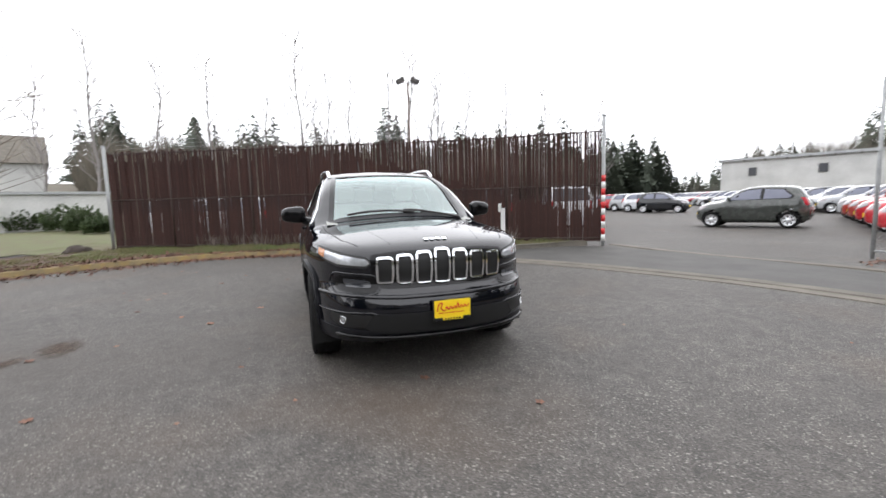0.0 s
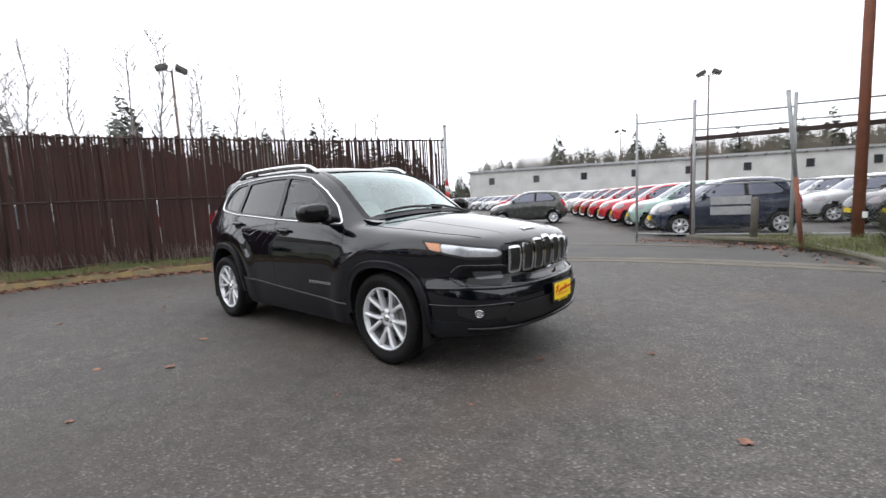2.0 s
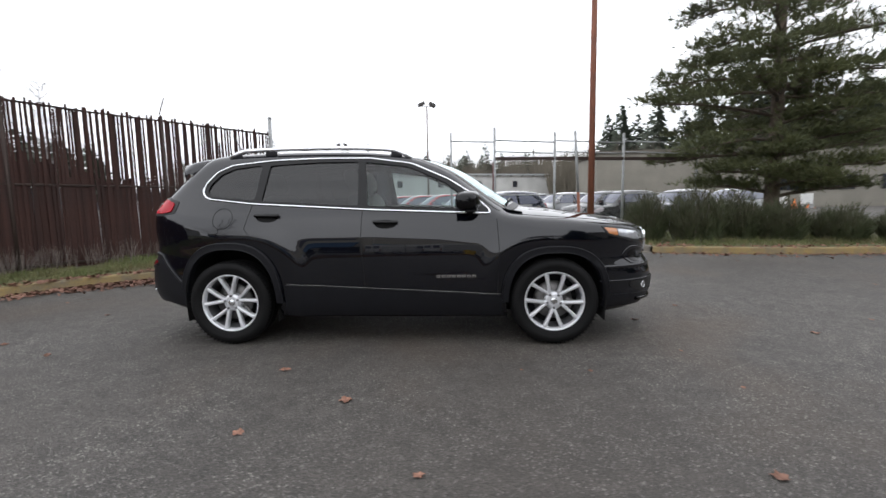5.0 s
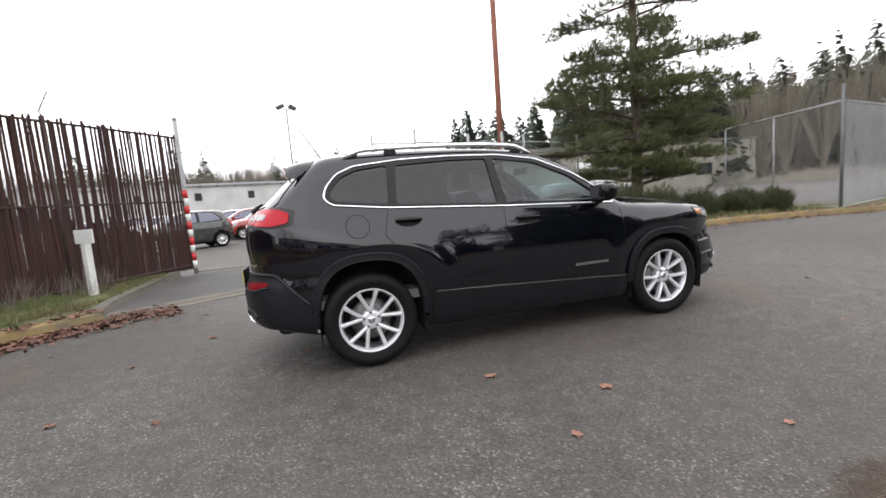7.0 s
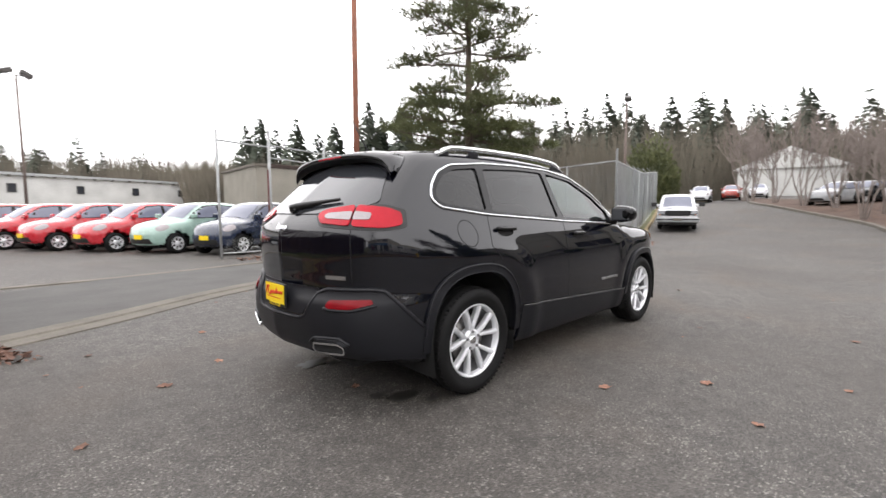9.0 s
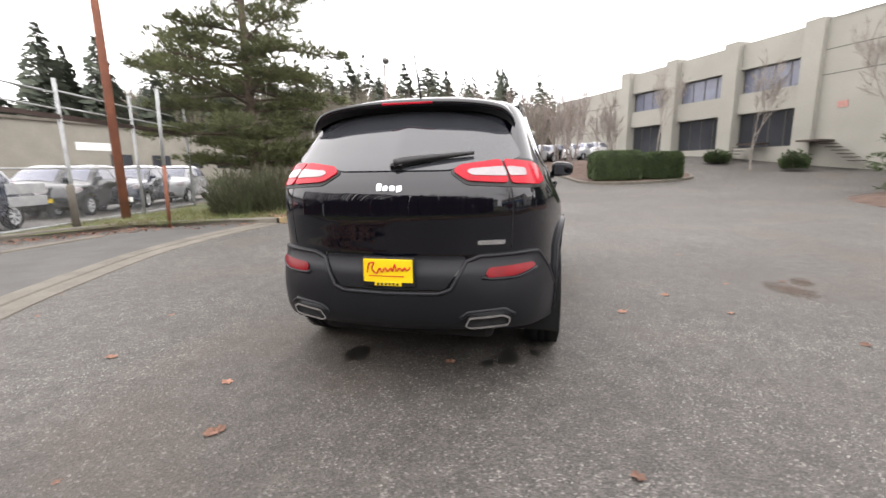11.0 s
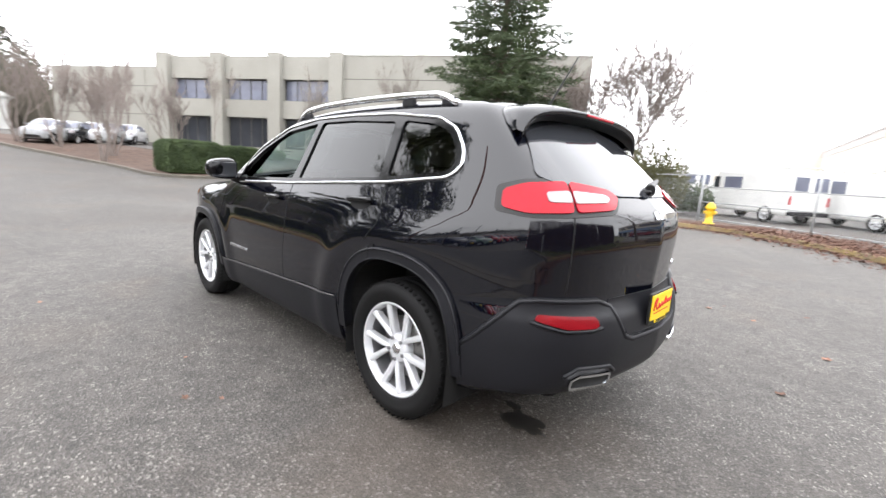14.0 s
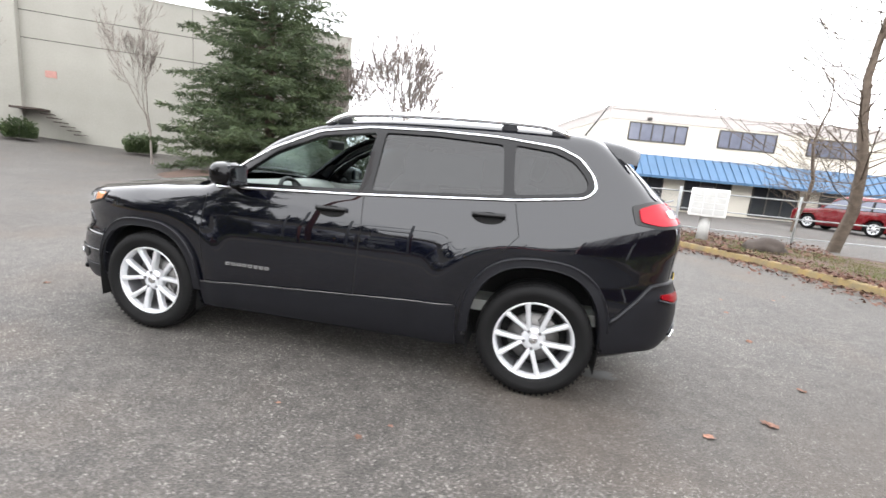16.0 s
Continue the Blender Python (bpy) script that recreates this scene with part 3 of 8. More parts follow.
def chain_link(pts, z0, z1, cell=0.075, r=0.0022):
    """Woven wires between two heights along a plan line."""
    bm = B()
    for (x0, y0), (x1, y1) in zip(pts, pts[1:]):
        d = math.hypot(x1 - x0, y1 - y0)
        n = int(d / cell)
        rows = int((z1 - z0) / cell)
        for i in range(-1, n + 1):
            for way in (0, 1):
                line = []
                for k in range(rows + 1):
                    s = (i + ((k + way) % 2)) * cell
                    s = min(max(s, 0), d)
                    off = 0.003 if way else -0.003
                    line.append((x0 + (x1 - x0) * s / d + off * (y1 - y0) / d, y0 + (y1 - y0) * s / d - off * (x1 - x0) / d, z0 + k * cell))
                tube(bm, line, r, 3, cap=False)
    return bm


# ---- the lot's gate and its fence ----
GATE = [(0.2, 8.95), (1.5, 8.95), (3.35, 9.35), (5.6, 9.9), (8.2, 10.6)]
t = thing("lot_fence", (0, 0, 0), "chain-link lot fence with tall steel posts and a sliding gate track", "fence")
for i, (x, y) in enumerate(GATE):
    p = part("post", tube(B(), [(x, y, 0), (x, y, 3.2 if i != 1 else 3.32)], 0.04 if i else 0.032, 12), "galv", t)
    if i == 1:
        part("sleeve", tube(B(), [(x - 0.045, y, 0.1), (x - 0.045, y, 2.3)], 0.028, 10), "maroon", p, "dark maroon sleeve")
for z, r, i0, m in ((2.95, 0.022, 0, "galv"), (2.62, 0.02, 1, "galv"), (1.32, 0.018, 1, "galv"), (0.14, 0.02, 0, "galv")):
    bm = B()
    for a, b in zip(GATE[i0:], GATE[i0 + 1:]):
        tube(bm, [(*a, z), (*b, z - (0.05 if z > 2 else 0))], r, 8)
    part("rail", bm, m, t)
bm = B()
for a, b in zip(GATE[1:], GATE[2:]):
    d = Vector((b[0] - a[0], b[1] - a[1]))
    boxed(bm, 0, -0.035, 2.36, d.length, 0.035, 2.46, m=pose(a[0], a[1], 0, 0, 0, math.degrees(math.atan2(d.y, d.x))))
part("gate_track", bm, "darkpost", t, "dark steel gate track")
part("chain_link", chain_link(GATE[1:], 0.14, 1.32), "galv", t, "thin woven wire")
part("chain_link", chain_link(GATE[:2], 0.14, 0.5, 0.09), "galv", t)
for z in (0.60, 0.84):
    part("sign_plate", boxed(B(), -0.40, -0.012, z, 0.40, 0.012, z + 0.19, 0.004, m=pose(2.25, 9.02, 0, 0, 0, 12)), "galv", t, "plain grey sign plate")
t = thing("bollard", (2.75, 8.6, 0), "short pale bollard by the gate", "bollard")
part("shaft", tube(B(), [(0, 0, 0), (0, 0, 0.95), (0, 0, 1.0)], [0.07, 0.07, 0.03], 12), "concrete", t)
t = thing("leaning_post", (3.6, 7.15, 0), "rusty steel post with a bare galvanised top, leaning slightly", "post")
part("shaft", tube(B(), [(0, 0, 0), (-0.12, -0.17, 1.35)], 0.038, 10), "rust", t)
part("top", tube(B(), [(-0.12, -0.17, 1.35), (-0.26, -0.36, 2.85)], 0.034, 10), "galv", t)
t = thing("utility_pole", (4.42, 9.2, 0), "tall rust-red steel utility pole", "pole")
part("shaft", tube(B(), [(0, 0, 0), (0.0, 0.0, 5), (0.02, 0.0, 11)], [0.10, 0.088, 0.072], 16), "rust", t)
part("bracket", boxed(B(), 0.05, -0.14, 0.5, 0.13, -0.07, 0.62, 0.01), "white", t, "small white tag")

# ---- the chain-link corner up the road ----
CORNER = [(13.6, 9.0), (11.95, 4.15), (16, 5.2), (21, 6.7), (27, 8.5), (33, 10.3)]
t = thing("yard_fence", (0, 0, 0), "tall chain-link yard fence with barbed wire arms, dusty grey mesh", "fence")
bm = B()
for a, b in zip(CORNER, CORNER[1:]):
    n = max(1, int(math.hypot(b[0] - a[0], b[1] - a[1]) / 2.4))
    for k in range(n + 1):
        x, y = a[0] + (b[0] - a[0]) * k / n, a[1] + (b[1] - a[1]) * k / n
        g = ground_z(x, y)
        p = part("post", tube(B(), [(x, y, g), (x, y, g + (3.35 if (x, y) == CORNER[1] else 2.95))], 0.04 if (x, y) == CORNER[1] else 0.028, 10), "galv", t)
        if x > 13 and y < 8.9:
            part("barb_arm", tube(B(), [(x, y, g + 2.9), (x - 0.12, y + 0.3, g + 3.22)], 0.016, 5), "galv", p)
    za, zb = ground_z(*a), ground_z(*b)
    part("rail", tube(B(), [(*a, za + 2.92), (*b, zb + 2.92)], 0.024, 8), "galv", t)
    part("rail", tube(B(), [(*a, za + 0.12), (*b, zb + 0.12)], 0.018, 8), "galv", t)
bm = chain_link(CORNER[:2], 0.3, 3.05, 0.09, 0.0024)
part("chain_link", bm, "galv", t)
for a, b in zip(CORNER[1:], CORNER[2:]):
    bm, za, zb = B(), ground_z(*a), ground_z(*b)
    bm.faces.new([bm.verts.new(p) for p in ((*a, za + 0.15), (*b, zb + 0.15), (*b, zb + 2.9), (*a, za + 2.9))])
    part("chain_link", bm, "wire", t, "dusty woven wire")

# ---- buildings ----
def wall_frame(p, q):
    """A pose at p whose x runs towards q and whose y points to the wall's back."""
    return pose(p[0], p[1], 0, 0, 0, math.degrees(math.atan2(q[1] - p[1], q[0] - p[0])))


def window_unit(parent, x0, z0, x1, z1, panes, glass_mat, y=0.0, out=-1):
    """A framed window proud of a wall in the parent's x-z plane; out is the side it faces."""
    w = 0.06
    fr = B()
    rings = []
    for d, yy in ((0.0, y + out * 0.06), (w, y + out * 0.06), (w, y), (0.0, y)):
        rings.append([fr.verts.new(p) for p in ((x0 + d, yy, z0 + d), (x1 - d, yy, z0 + d), (x1 - d, yy, z1 - d), (x0 + d, yy, z1 - d))])
    for a, b in zip(rings, rings[1:] + rings[:1]):
        for k in range(4):
            fr.faces.new((a[k], a[(k + 1) % 4], b[(k + 1) % 4], b[k]))
    bmesh.ops.recalc_face_normals(fr, faces=fr.faces)
    win = part("window", fr, "winframe", parent)
    for k in range(1, panes):
        xx = x0 + (x1 - x0) * k / panes
        part("mullion", boxed(B(), xx - w / 2, y, z0 + w, xx + w / 2, y + out * 0.055, z1 - w), "winframe", win)
    for k in range(panes):
        a, b = x0 + (x1 - x0) * k / panes, x0 + (x1 - x0) * (k + 1) / panes
        part("pane", boxed(B(), a + w / 2, y, z0 + w, b - w / 2, y + out * 0.02, z1 - w), glass_mat, win)
    return win


# the two-storey tilt-up office block: plain panels to the right of the first pilaster, window bays to the left
t = thing("office_block", (0, 0, 0), "two-storey grey-green tilt-up concrete office block with recessed dark windows", "building")
t.matrix_basis = wall_frame((26.2, -15.9), (16.6, -21.7))
base, top, bay = 1.0, 9.0, 5.0
part("wall", boxed(B(), 0.0, 0.0, base - 1.9, 17.6, 14, top - 0.05), "tilt", t)
part("wall", boxed(B(), -3 * bay, 0.55, base - 1.9, 0.0, 14, top - 0.05), "tilt", t)
part("wing", boxed(B(), -6 * bay, 2.4, base - 1.9, -3 * bay, 14, top - 0.35), "tilt", t, "plain panelled wing set back from the front")
for zz in (4.6, 7.0):
    part("panel_joint", boxed(B(), -6 * bay, 2.394, zz, -3 * bay - 0.6, 2.42, zz + 0.05), "joint", t)
for xx in (-3.9, -4.9):
    part("panel_joint", boxed(B(), xx * bay, 2.394, base, xx * bay + 0.04, 2.42, top - 0.45), "joint", t)
for zz in (6.0, 7.35):
    part("panel_joint", boxed(B(), 0.56, -0.006, zz, 17.6, 0.02, zz + 0.05), "joint", t)
for xx in (8.5,):
    part("panel_joint", boxed(B(), xx, -0.006, base, xx + 0.03, 0.02, top - 0.1), "joint", t)
part("coping", boxed(B(), 0.0, -0.03, top - 0.05, 17.65, 14, top + 0.03), "tilt", t)
for k in range(4):
    part("pilaster", boxed(B(), -k * bay - 0.5, -0.35, base - 1.9, -k * bay + 0.55, 0.6, top + 0.12, 0.02), "tilt", t)
for k in range(3):
    x0, x1 = -(k + 1) * bay + 0.55, -k * bay - 0.5
    part("spandrel", boxed(B(), x0, 0.1, 4.45, x1, 0.56, 5.75), "tilt", t)
    part("spandrel", boxed(B(), x0, 0.1, 7.3, x1, 0.56, top - 0.06), "tilt", t)
    part("spandrel", boxed(B(), x0, 0.1, base - 1.9, x1, 0.56, base + 1.2), "tilt", t)
    window_unit(t, x0, 5.75, x1, 7.3, 4, "winblue", 0.5)
    window_unit(t, x0, base + 1.2, x1, 4.45, 4, "window", 0.5)
part("wall_sign", boxed(B(), 1.5, -0.03, 4.15, 2.0, 0.0, 4.5), "redfade", t, "small faded red sign")
for sx, way in ((1.0, 1), (-2.6, -1)):
    st = part("stair", boxed(B(), sx - 0.6, -1.3, 2.35, sx + 0.6, 0.0, 2.45), "darkpost", t, "dark steel entrance stair with open treads")
    for k in range(6):
        x0 = sx + way * (0.6 + 0.28 * k)
        part("tread", boxed(B(), x0, -1.2, 2.18 - 0.19 * k, x0 + way * 0.28, -0.15, 2.22 - 0.19 * k), "darkpost", st)

# the cream workshop with the blue metal awning
t = thing("workshop", (0, 0, 0), "two-storey cream stucco workshop with a blue metal awning and blue band", "building")
t.matrix_basis = wall_frame((-5.4, -24.6), (-17.3, -27.0))
top, L = 5.65, 30.0
part("wall", boxed(B(), 0, 0, -1.5, L, 48, top), "cream", t)
part("parapet", boxed(B(), -0.06, -0.06, top, L, 48, top + 0.16), "mauve", t)
part("trim_band", boxed(B(), -0.03, -0.03, top - 0.55, L, 48, top - 0.02), "mauve", t)
part("side_band", boxed(B(), -0.025, 0.0, 1.85, 0.0, 48, 2.75), "bluepaint", t)
for k in range(5):
    x0 = 1.2 + 5.4 * k
    window_unit(t, x0, 3.95, x0 + 3.5, 5.0, 5, "winblue")
for k in range(7):
    x0 = 0.9 + 4.2 * k
    window_unit(t, x0, 0.1, x0 + 2.9, 2.0, 3, "window")
SLOPE = Matrix.Translation((0, -1.15, 1.98)) @ Matrix.Rotation(radians(-42), 4, "X")
awning = part("awning", boxed(B(), 0.9, -0.04, 0, L, 0, 1.6, m=SLOPE), "bluemetal", t, "sloping blue standing-seam awning")
for k in range(58):
    part("seam", boxed(B(), 0.95 + 0.5 * k, -0.085, 0, 0.98 + 0.5 * k, -0.04, 1.6, m=SLOPE), "bluemetal", awning)
part("awning_fascia", boxed(B(), 0.9, -1.2, 1.88, L, -1.14, 2.02), "bluemetal", t)
part("annex", boxed(B(), 0.0, 0.0, -1.5, 12.0, 12.0, 6.0), "cream", t, "plain cream annex behind the yard").matrix_basis = t.matrix_basis.inverted() @ pose(1.9, -72.0, 0, 0, 0, 4)
for k in range(3):
    part("wall_lamp", boxed(B(), 2.2 + 9 * k, -0.16, 5.15, 2.45 + 9 * k, 0, 5.3, 0.02), "winframe", t)

# the long whitewashed building across the lot
t = thing("warehouse", (0, 0, 0), "long low whitewashed warehouse with small dark windows", "building")
t.matrix_basis = wall_frame((-37, 51), (12, 71.5))
part("wall", boxed(B(), 0, 0, -1, 75, 14, 5.2), "wb", t)
part("roof", boxed(B(), -0.3, -0.35, 5.2, 75.3, 14.3, 5.5), "galv", t, "thin flat roof with a ragged eave")
for k in range(36):
    part("rafter_end", boxed(B(), 0.4 + 2.1 * k, -0.5, 5.08, 0.55 + 2.1 * k, 0.0, 5.22), "concrete", t)
for k in range(11):
    x0 = 3 + 6.6 * k
    window_unit(t, x0, 3.3, x0 + 0.85, 4.3, 1, "window", 0.0)
t = thing("tan_building", (13.8, 41, 0), "low tan block building with dark windows", "building", turn=-4)
part("wall", boxed(B(), 0, 0, -1, 39, 12, 5.6), "tan", t)
part("roof_edge", boxed(B(), -0.2, -0.2, 5.6, 39.2, 12.2, 5.85), "concrete", t)
for k in range(5):
    window_unit(t, 17 + 4.4 * k, 1.6, 19.2 + 4.4 * k, 3.0, 2, "window", 0.0)
part("sign_board", boxed(B(), 14.0, -0.06, 3.3, 18.0, 0.0, 4.0), "white", t, "long white sign board")

# low buildings on the slope past the west end of the fence
t = thing("shed", (-38.5, -16.2, 0.1), "low white shed with a grey flat roof by the far road", "building", turn=-62)
part("wall", boxed(B(), 0, 0, -0.6, 7.5, 4.0, 2.5), "wb", t)
part("roof", boxed(B(), -0.2, -0.25, 2.5, 7.7, 4.2, 2.68), "galv", t)
for k in range(2):
    window_unit(t, 1.0 + 3.4 * k, 0.9, 2.6 + 3.4 * k, 1.9, 2, "window", 0.0)
t = thing("house", (-49.5, -24.5, 1.5), "grey gabled house with white lower walls on the slope", "house", turn=-66)
part("wall", boxed(B(), 0, 0, -1.5, 9.0, 7.0, 4.2), "wb", t)
bm = B()
va = [bm.verts.new(p) for p in ((-0.4, -0.5, 4.1), (-0.4, 7.5, 4.1), (-0.4, 3.5, 6.9))]
vb = [bm.verts.new((9.4, v.co.y, v.co.z)) for v in va]
bm.faces.new(va)
bm.faces.new(vb[::-1])
for i in range(3):
    bm.faces.new((va[i], va[(i + 1) % 3], vb[(i + 1) % 3], vb[i]))
bmesh.ops.recalc_face_normals(bm, faces=bm.faces)
part("roof", bm, "concrete", t, "grey shingled gable roof")
for k in range(3):
    window_unit(t, 1.0 + 2.7 * k, 1.6, 2.3 + 2.7 * k, 3.0, 2, "window", 0.0)

# ---- car bodies: a smooth solid from a few profiles, and panels laid on it ----
def spline(pairs):
    """A smooth curve through (x, value) pairs, for numpy arrays."""
    xs = np.array([p[0] for p in pairs], float)
    ys = np.array([p[1] for p in pairs], float)
    d = np.diff(ys) / np.diff(xs)
    m = np.empty_like(ys)
    m[0], m[-1] = d[0], d[-1]
    same = d[:-1] * d[1:] > 0
    m[1:-1] = np.where(same, 2 * d[:-1] * d[1:] / np.where(same, d[:-1] + d[1:], 1), 0) * 0.5 + 0.25 * (d[:-1] + d[1:])

    def f(x):
        x = np.clip(x, xs[0], xs[-1])
        i = np.clip(np.searchsorted(xs, x) - 1, 0, len(xs) - 2)
        h = xs[i + 1] - xs[i]
        t = (x - xs[i]) / h
        return ((2 * t ** 3 - 3 * t ** 2 + 1) * ys[i] + (t ** 3 - 2 * t ** 2 + t) * h * m[i]
                + (-2 * t ** 3 + 3 * t ** 2) * ys[i + 1] + (t ** 3 - t ** 2) * h * m[i + 1])
    return f


class Shape:
    """A car body: top line, side section, plan tapers and nose and tail lines, blended smoothly."""

    def __init__(s, top, section, taper_low, taper_high, nose, nose_plan, tail, tail_plan, sweep_x, bottom=0.22, k=30.0, crown=(0.10, 0.10), spine_z=0.72, ends=(-1.1, 1.1), under=((-3, 0.0), (3, 0.0)), bulges=()):
        s.top, s.section, s.tl, s.th = spline(top), spline(section), spline(taper_low), spline(taper_high)
        s.nose, s.np, s.tail, s.tp = spline(nose), spline(nose_plan), spline(tail), spline(tail_plan)
        s.under, s.bulges = spline(under), bulges
        s.sw, s.bottom, s.k, s.crown, s.spine_z, s.ends = spline(sweep_x), bottom, k, crown, spine_z, ends

    def field(s, p):
        x, y, z = p[:, 0], np.abs(p[:, 1]), p[:, 2]
        hi = 1 / (1 + np.exp(-(z - 1.0) * 9))
        side = y - s.section(z) * (s.tl(x) * (1 - hi) + s.th(x) * hi)
        for cx, cz, ring, wide, high in s.bulges:
            far = ((np.abs(x - cx) * 0.95) ** 2.5 + np.maximum(z - cz, 0) ** 2.5 + 1e-6) ** 0.4
            side = side - high * np.exp(-((far - ring) / wide) ** 2) * (z > cz - 0.2)
        cr = s.crown[0] + (s.crown[1] - s.crown[0]) / (1 + np.exp(-(x - 0.9) * 6))
        tp = (z - (s.top(x + s.sw(x) * y * y) - cr * y * y)) * 0.85
        fr = x - (s.nose(z) - s.np(y))
        re = (s.tail(z) + s.tp(y)) - x
        bo = s.bottom + s.under(x) - z
        a = np.stack([side, tp, fr, re, bo]) * s.k
        m = a.max(0)
        return (m + np.log(np.exp(a - m).sum(0))) / s.k

    def hit(s, o, d, far=2.6):
        lo, hi = np.zeros(len(o)), np.full(len(o), far)
        for _ in range(26):
            mid = (lo + hi) / 2
            inside = s.field(o + d * mid[:, None]) < 0
            lo, hi = np.where(inside, mid, lo), np.where(inside, hi, mid)
        return o + d * lo[:, None]

    def normals(s, p):
        g = np.empty_like(p)
        for i in range(3):
            e = np.zeros(3)
            e[i] = 0.004
            g[:, i] = s.field(p + e) - s.field(p - e)
        return g / np.maximum(np.linalg.norm(g, axis=1), 1e-9)[:, None]

    def lay(s, kind, uv, off=0.0):
        """Points of the surface under flat coordinates. S: (x, z) on the right side; T: (x, y) from above; F and R: (y-like arc, z) round nose and tail."""
        uv = np.asarray(uv, float)
        n, z0 = len(uv), np.zeros(len(uv))
        if kind == "S":
            o, d = np.stack([uv[:, 0], z0, uv[:, 1]], 1), np.tile([0.0, -1.0, 0.0], (n, 1))
        elif kind == "T":
            o, d = np.stack([uv[:, 0], uv[:, 1], z0 + 0.5], 1), np.tile([0.0, 0.0, 1.0], (n, 1))
        elif kind == "X":
            o, d = np.stack([z0 + s.ends[1], uv[:, 0], uv[:, 1]], 1), np.tile([1.0, 0.0, 0.0], (n, 1))
        elif kind == "Y":
            o, d = np.stack([z0 + s.ends[0], uv[:, 0], uv[:, 1]], 1), np.tile([-1.0, 0.0, 0.0], (n, 1))
        elif kind == "F":
            o, d = np.stack([z0 + s.ends[1], z0, uv[:, 1]], 1), np.stack([np.cos(uv[:, 0]), np.sin(uv[:, 0]), z0], 1)
        else:
            o, d = np.stack([z0 + s.ends[0], z0, uv[:, 1]], 1), np.stack([-np.cos(uv[:, 0]), np.sin(uv[:, 0]), z0], 1)
        p = s.hit(o, d)
        nn = s.normals(p)
        return p + nn * off, nn


def rounded(pts, r=0.03, n=4):
    """A polygon with its corners rounded."""
    out, m = [], len(pts)
    for i in range(m):
        p, a, b = Vector(pts[i]), Vector(pts[i - 1]), Vector(pts[(i + 1) % m])
        ra = min(r, (a - p).length * 0.45)
        rb = min(r, (b - p).length * 0.45)
        p0, p1 = p + (a - p).normalized() * ra, p + (b - p).normalized() * rb
        for k in range(n + 1):
            t = k / n
            out.append(tuple(p0 * (1 - t) ** 2 + p * 2 * t * (1 - t) + p1 * t * t))
    return out


def resample(pts, step, closed=True):
    out = []
    m = len(pts)
    for i in range(m if closed else m - 1):
        a, b = Vector(pts[i]), Vector(pts[(i + 1) % m])
        n = max(1, int(math.ceil((b - a).length / step)))
        out += [tuple(a.lerp(b, k / n)) for k in range(n)]
    if not closed:
        out.append(tuple(pts[-1]))
    return out


def inside_poly(px, py, poly):
    """Whether points lie in a polygon, by crossings, for numpy arrays."""
    c = np.zeros(len(px), bool)
    m = len(poly)
    for i in range(m):
        x0, y0 = poly[i]
        x1, y1 = poly[(i + 1) % m]
        if y0 == y1:
            continue
        hitx = (x1 - x0) * (py - y0) / (y1 - y0) + x0
        c ^= ((y0 > py) != (y1 > py)) & (px < hitx)
    return c


def shrink(poly, d):
    """A polygon moved inwards by d, roughly."""
    m = len(poly)
    area = sum(poly[i][0] * poly[(i + 1) % m][1] - poly[(i + 1) % m][0] * poly[i][1] for i in range(m))
    sg = 1 if area > 0 else -1
    out = []
    for i in range(m):
        a, p, b = Vector(poly[i - 1]), Vector(poly[i]), Vector(poly[(i + 1) % m])
        t = (b - a)
        t = t.normalized() if t.length else Vector((1, 0))
        out.append((p.x - t.y * d * sg, p.y + t.x * d * sg))
    return out


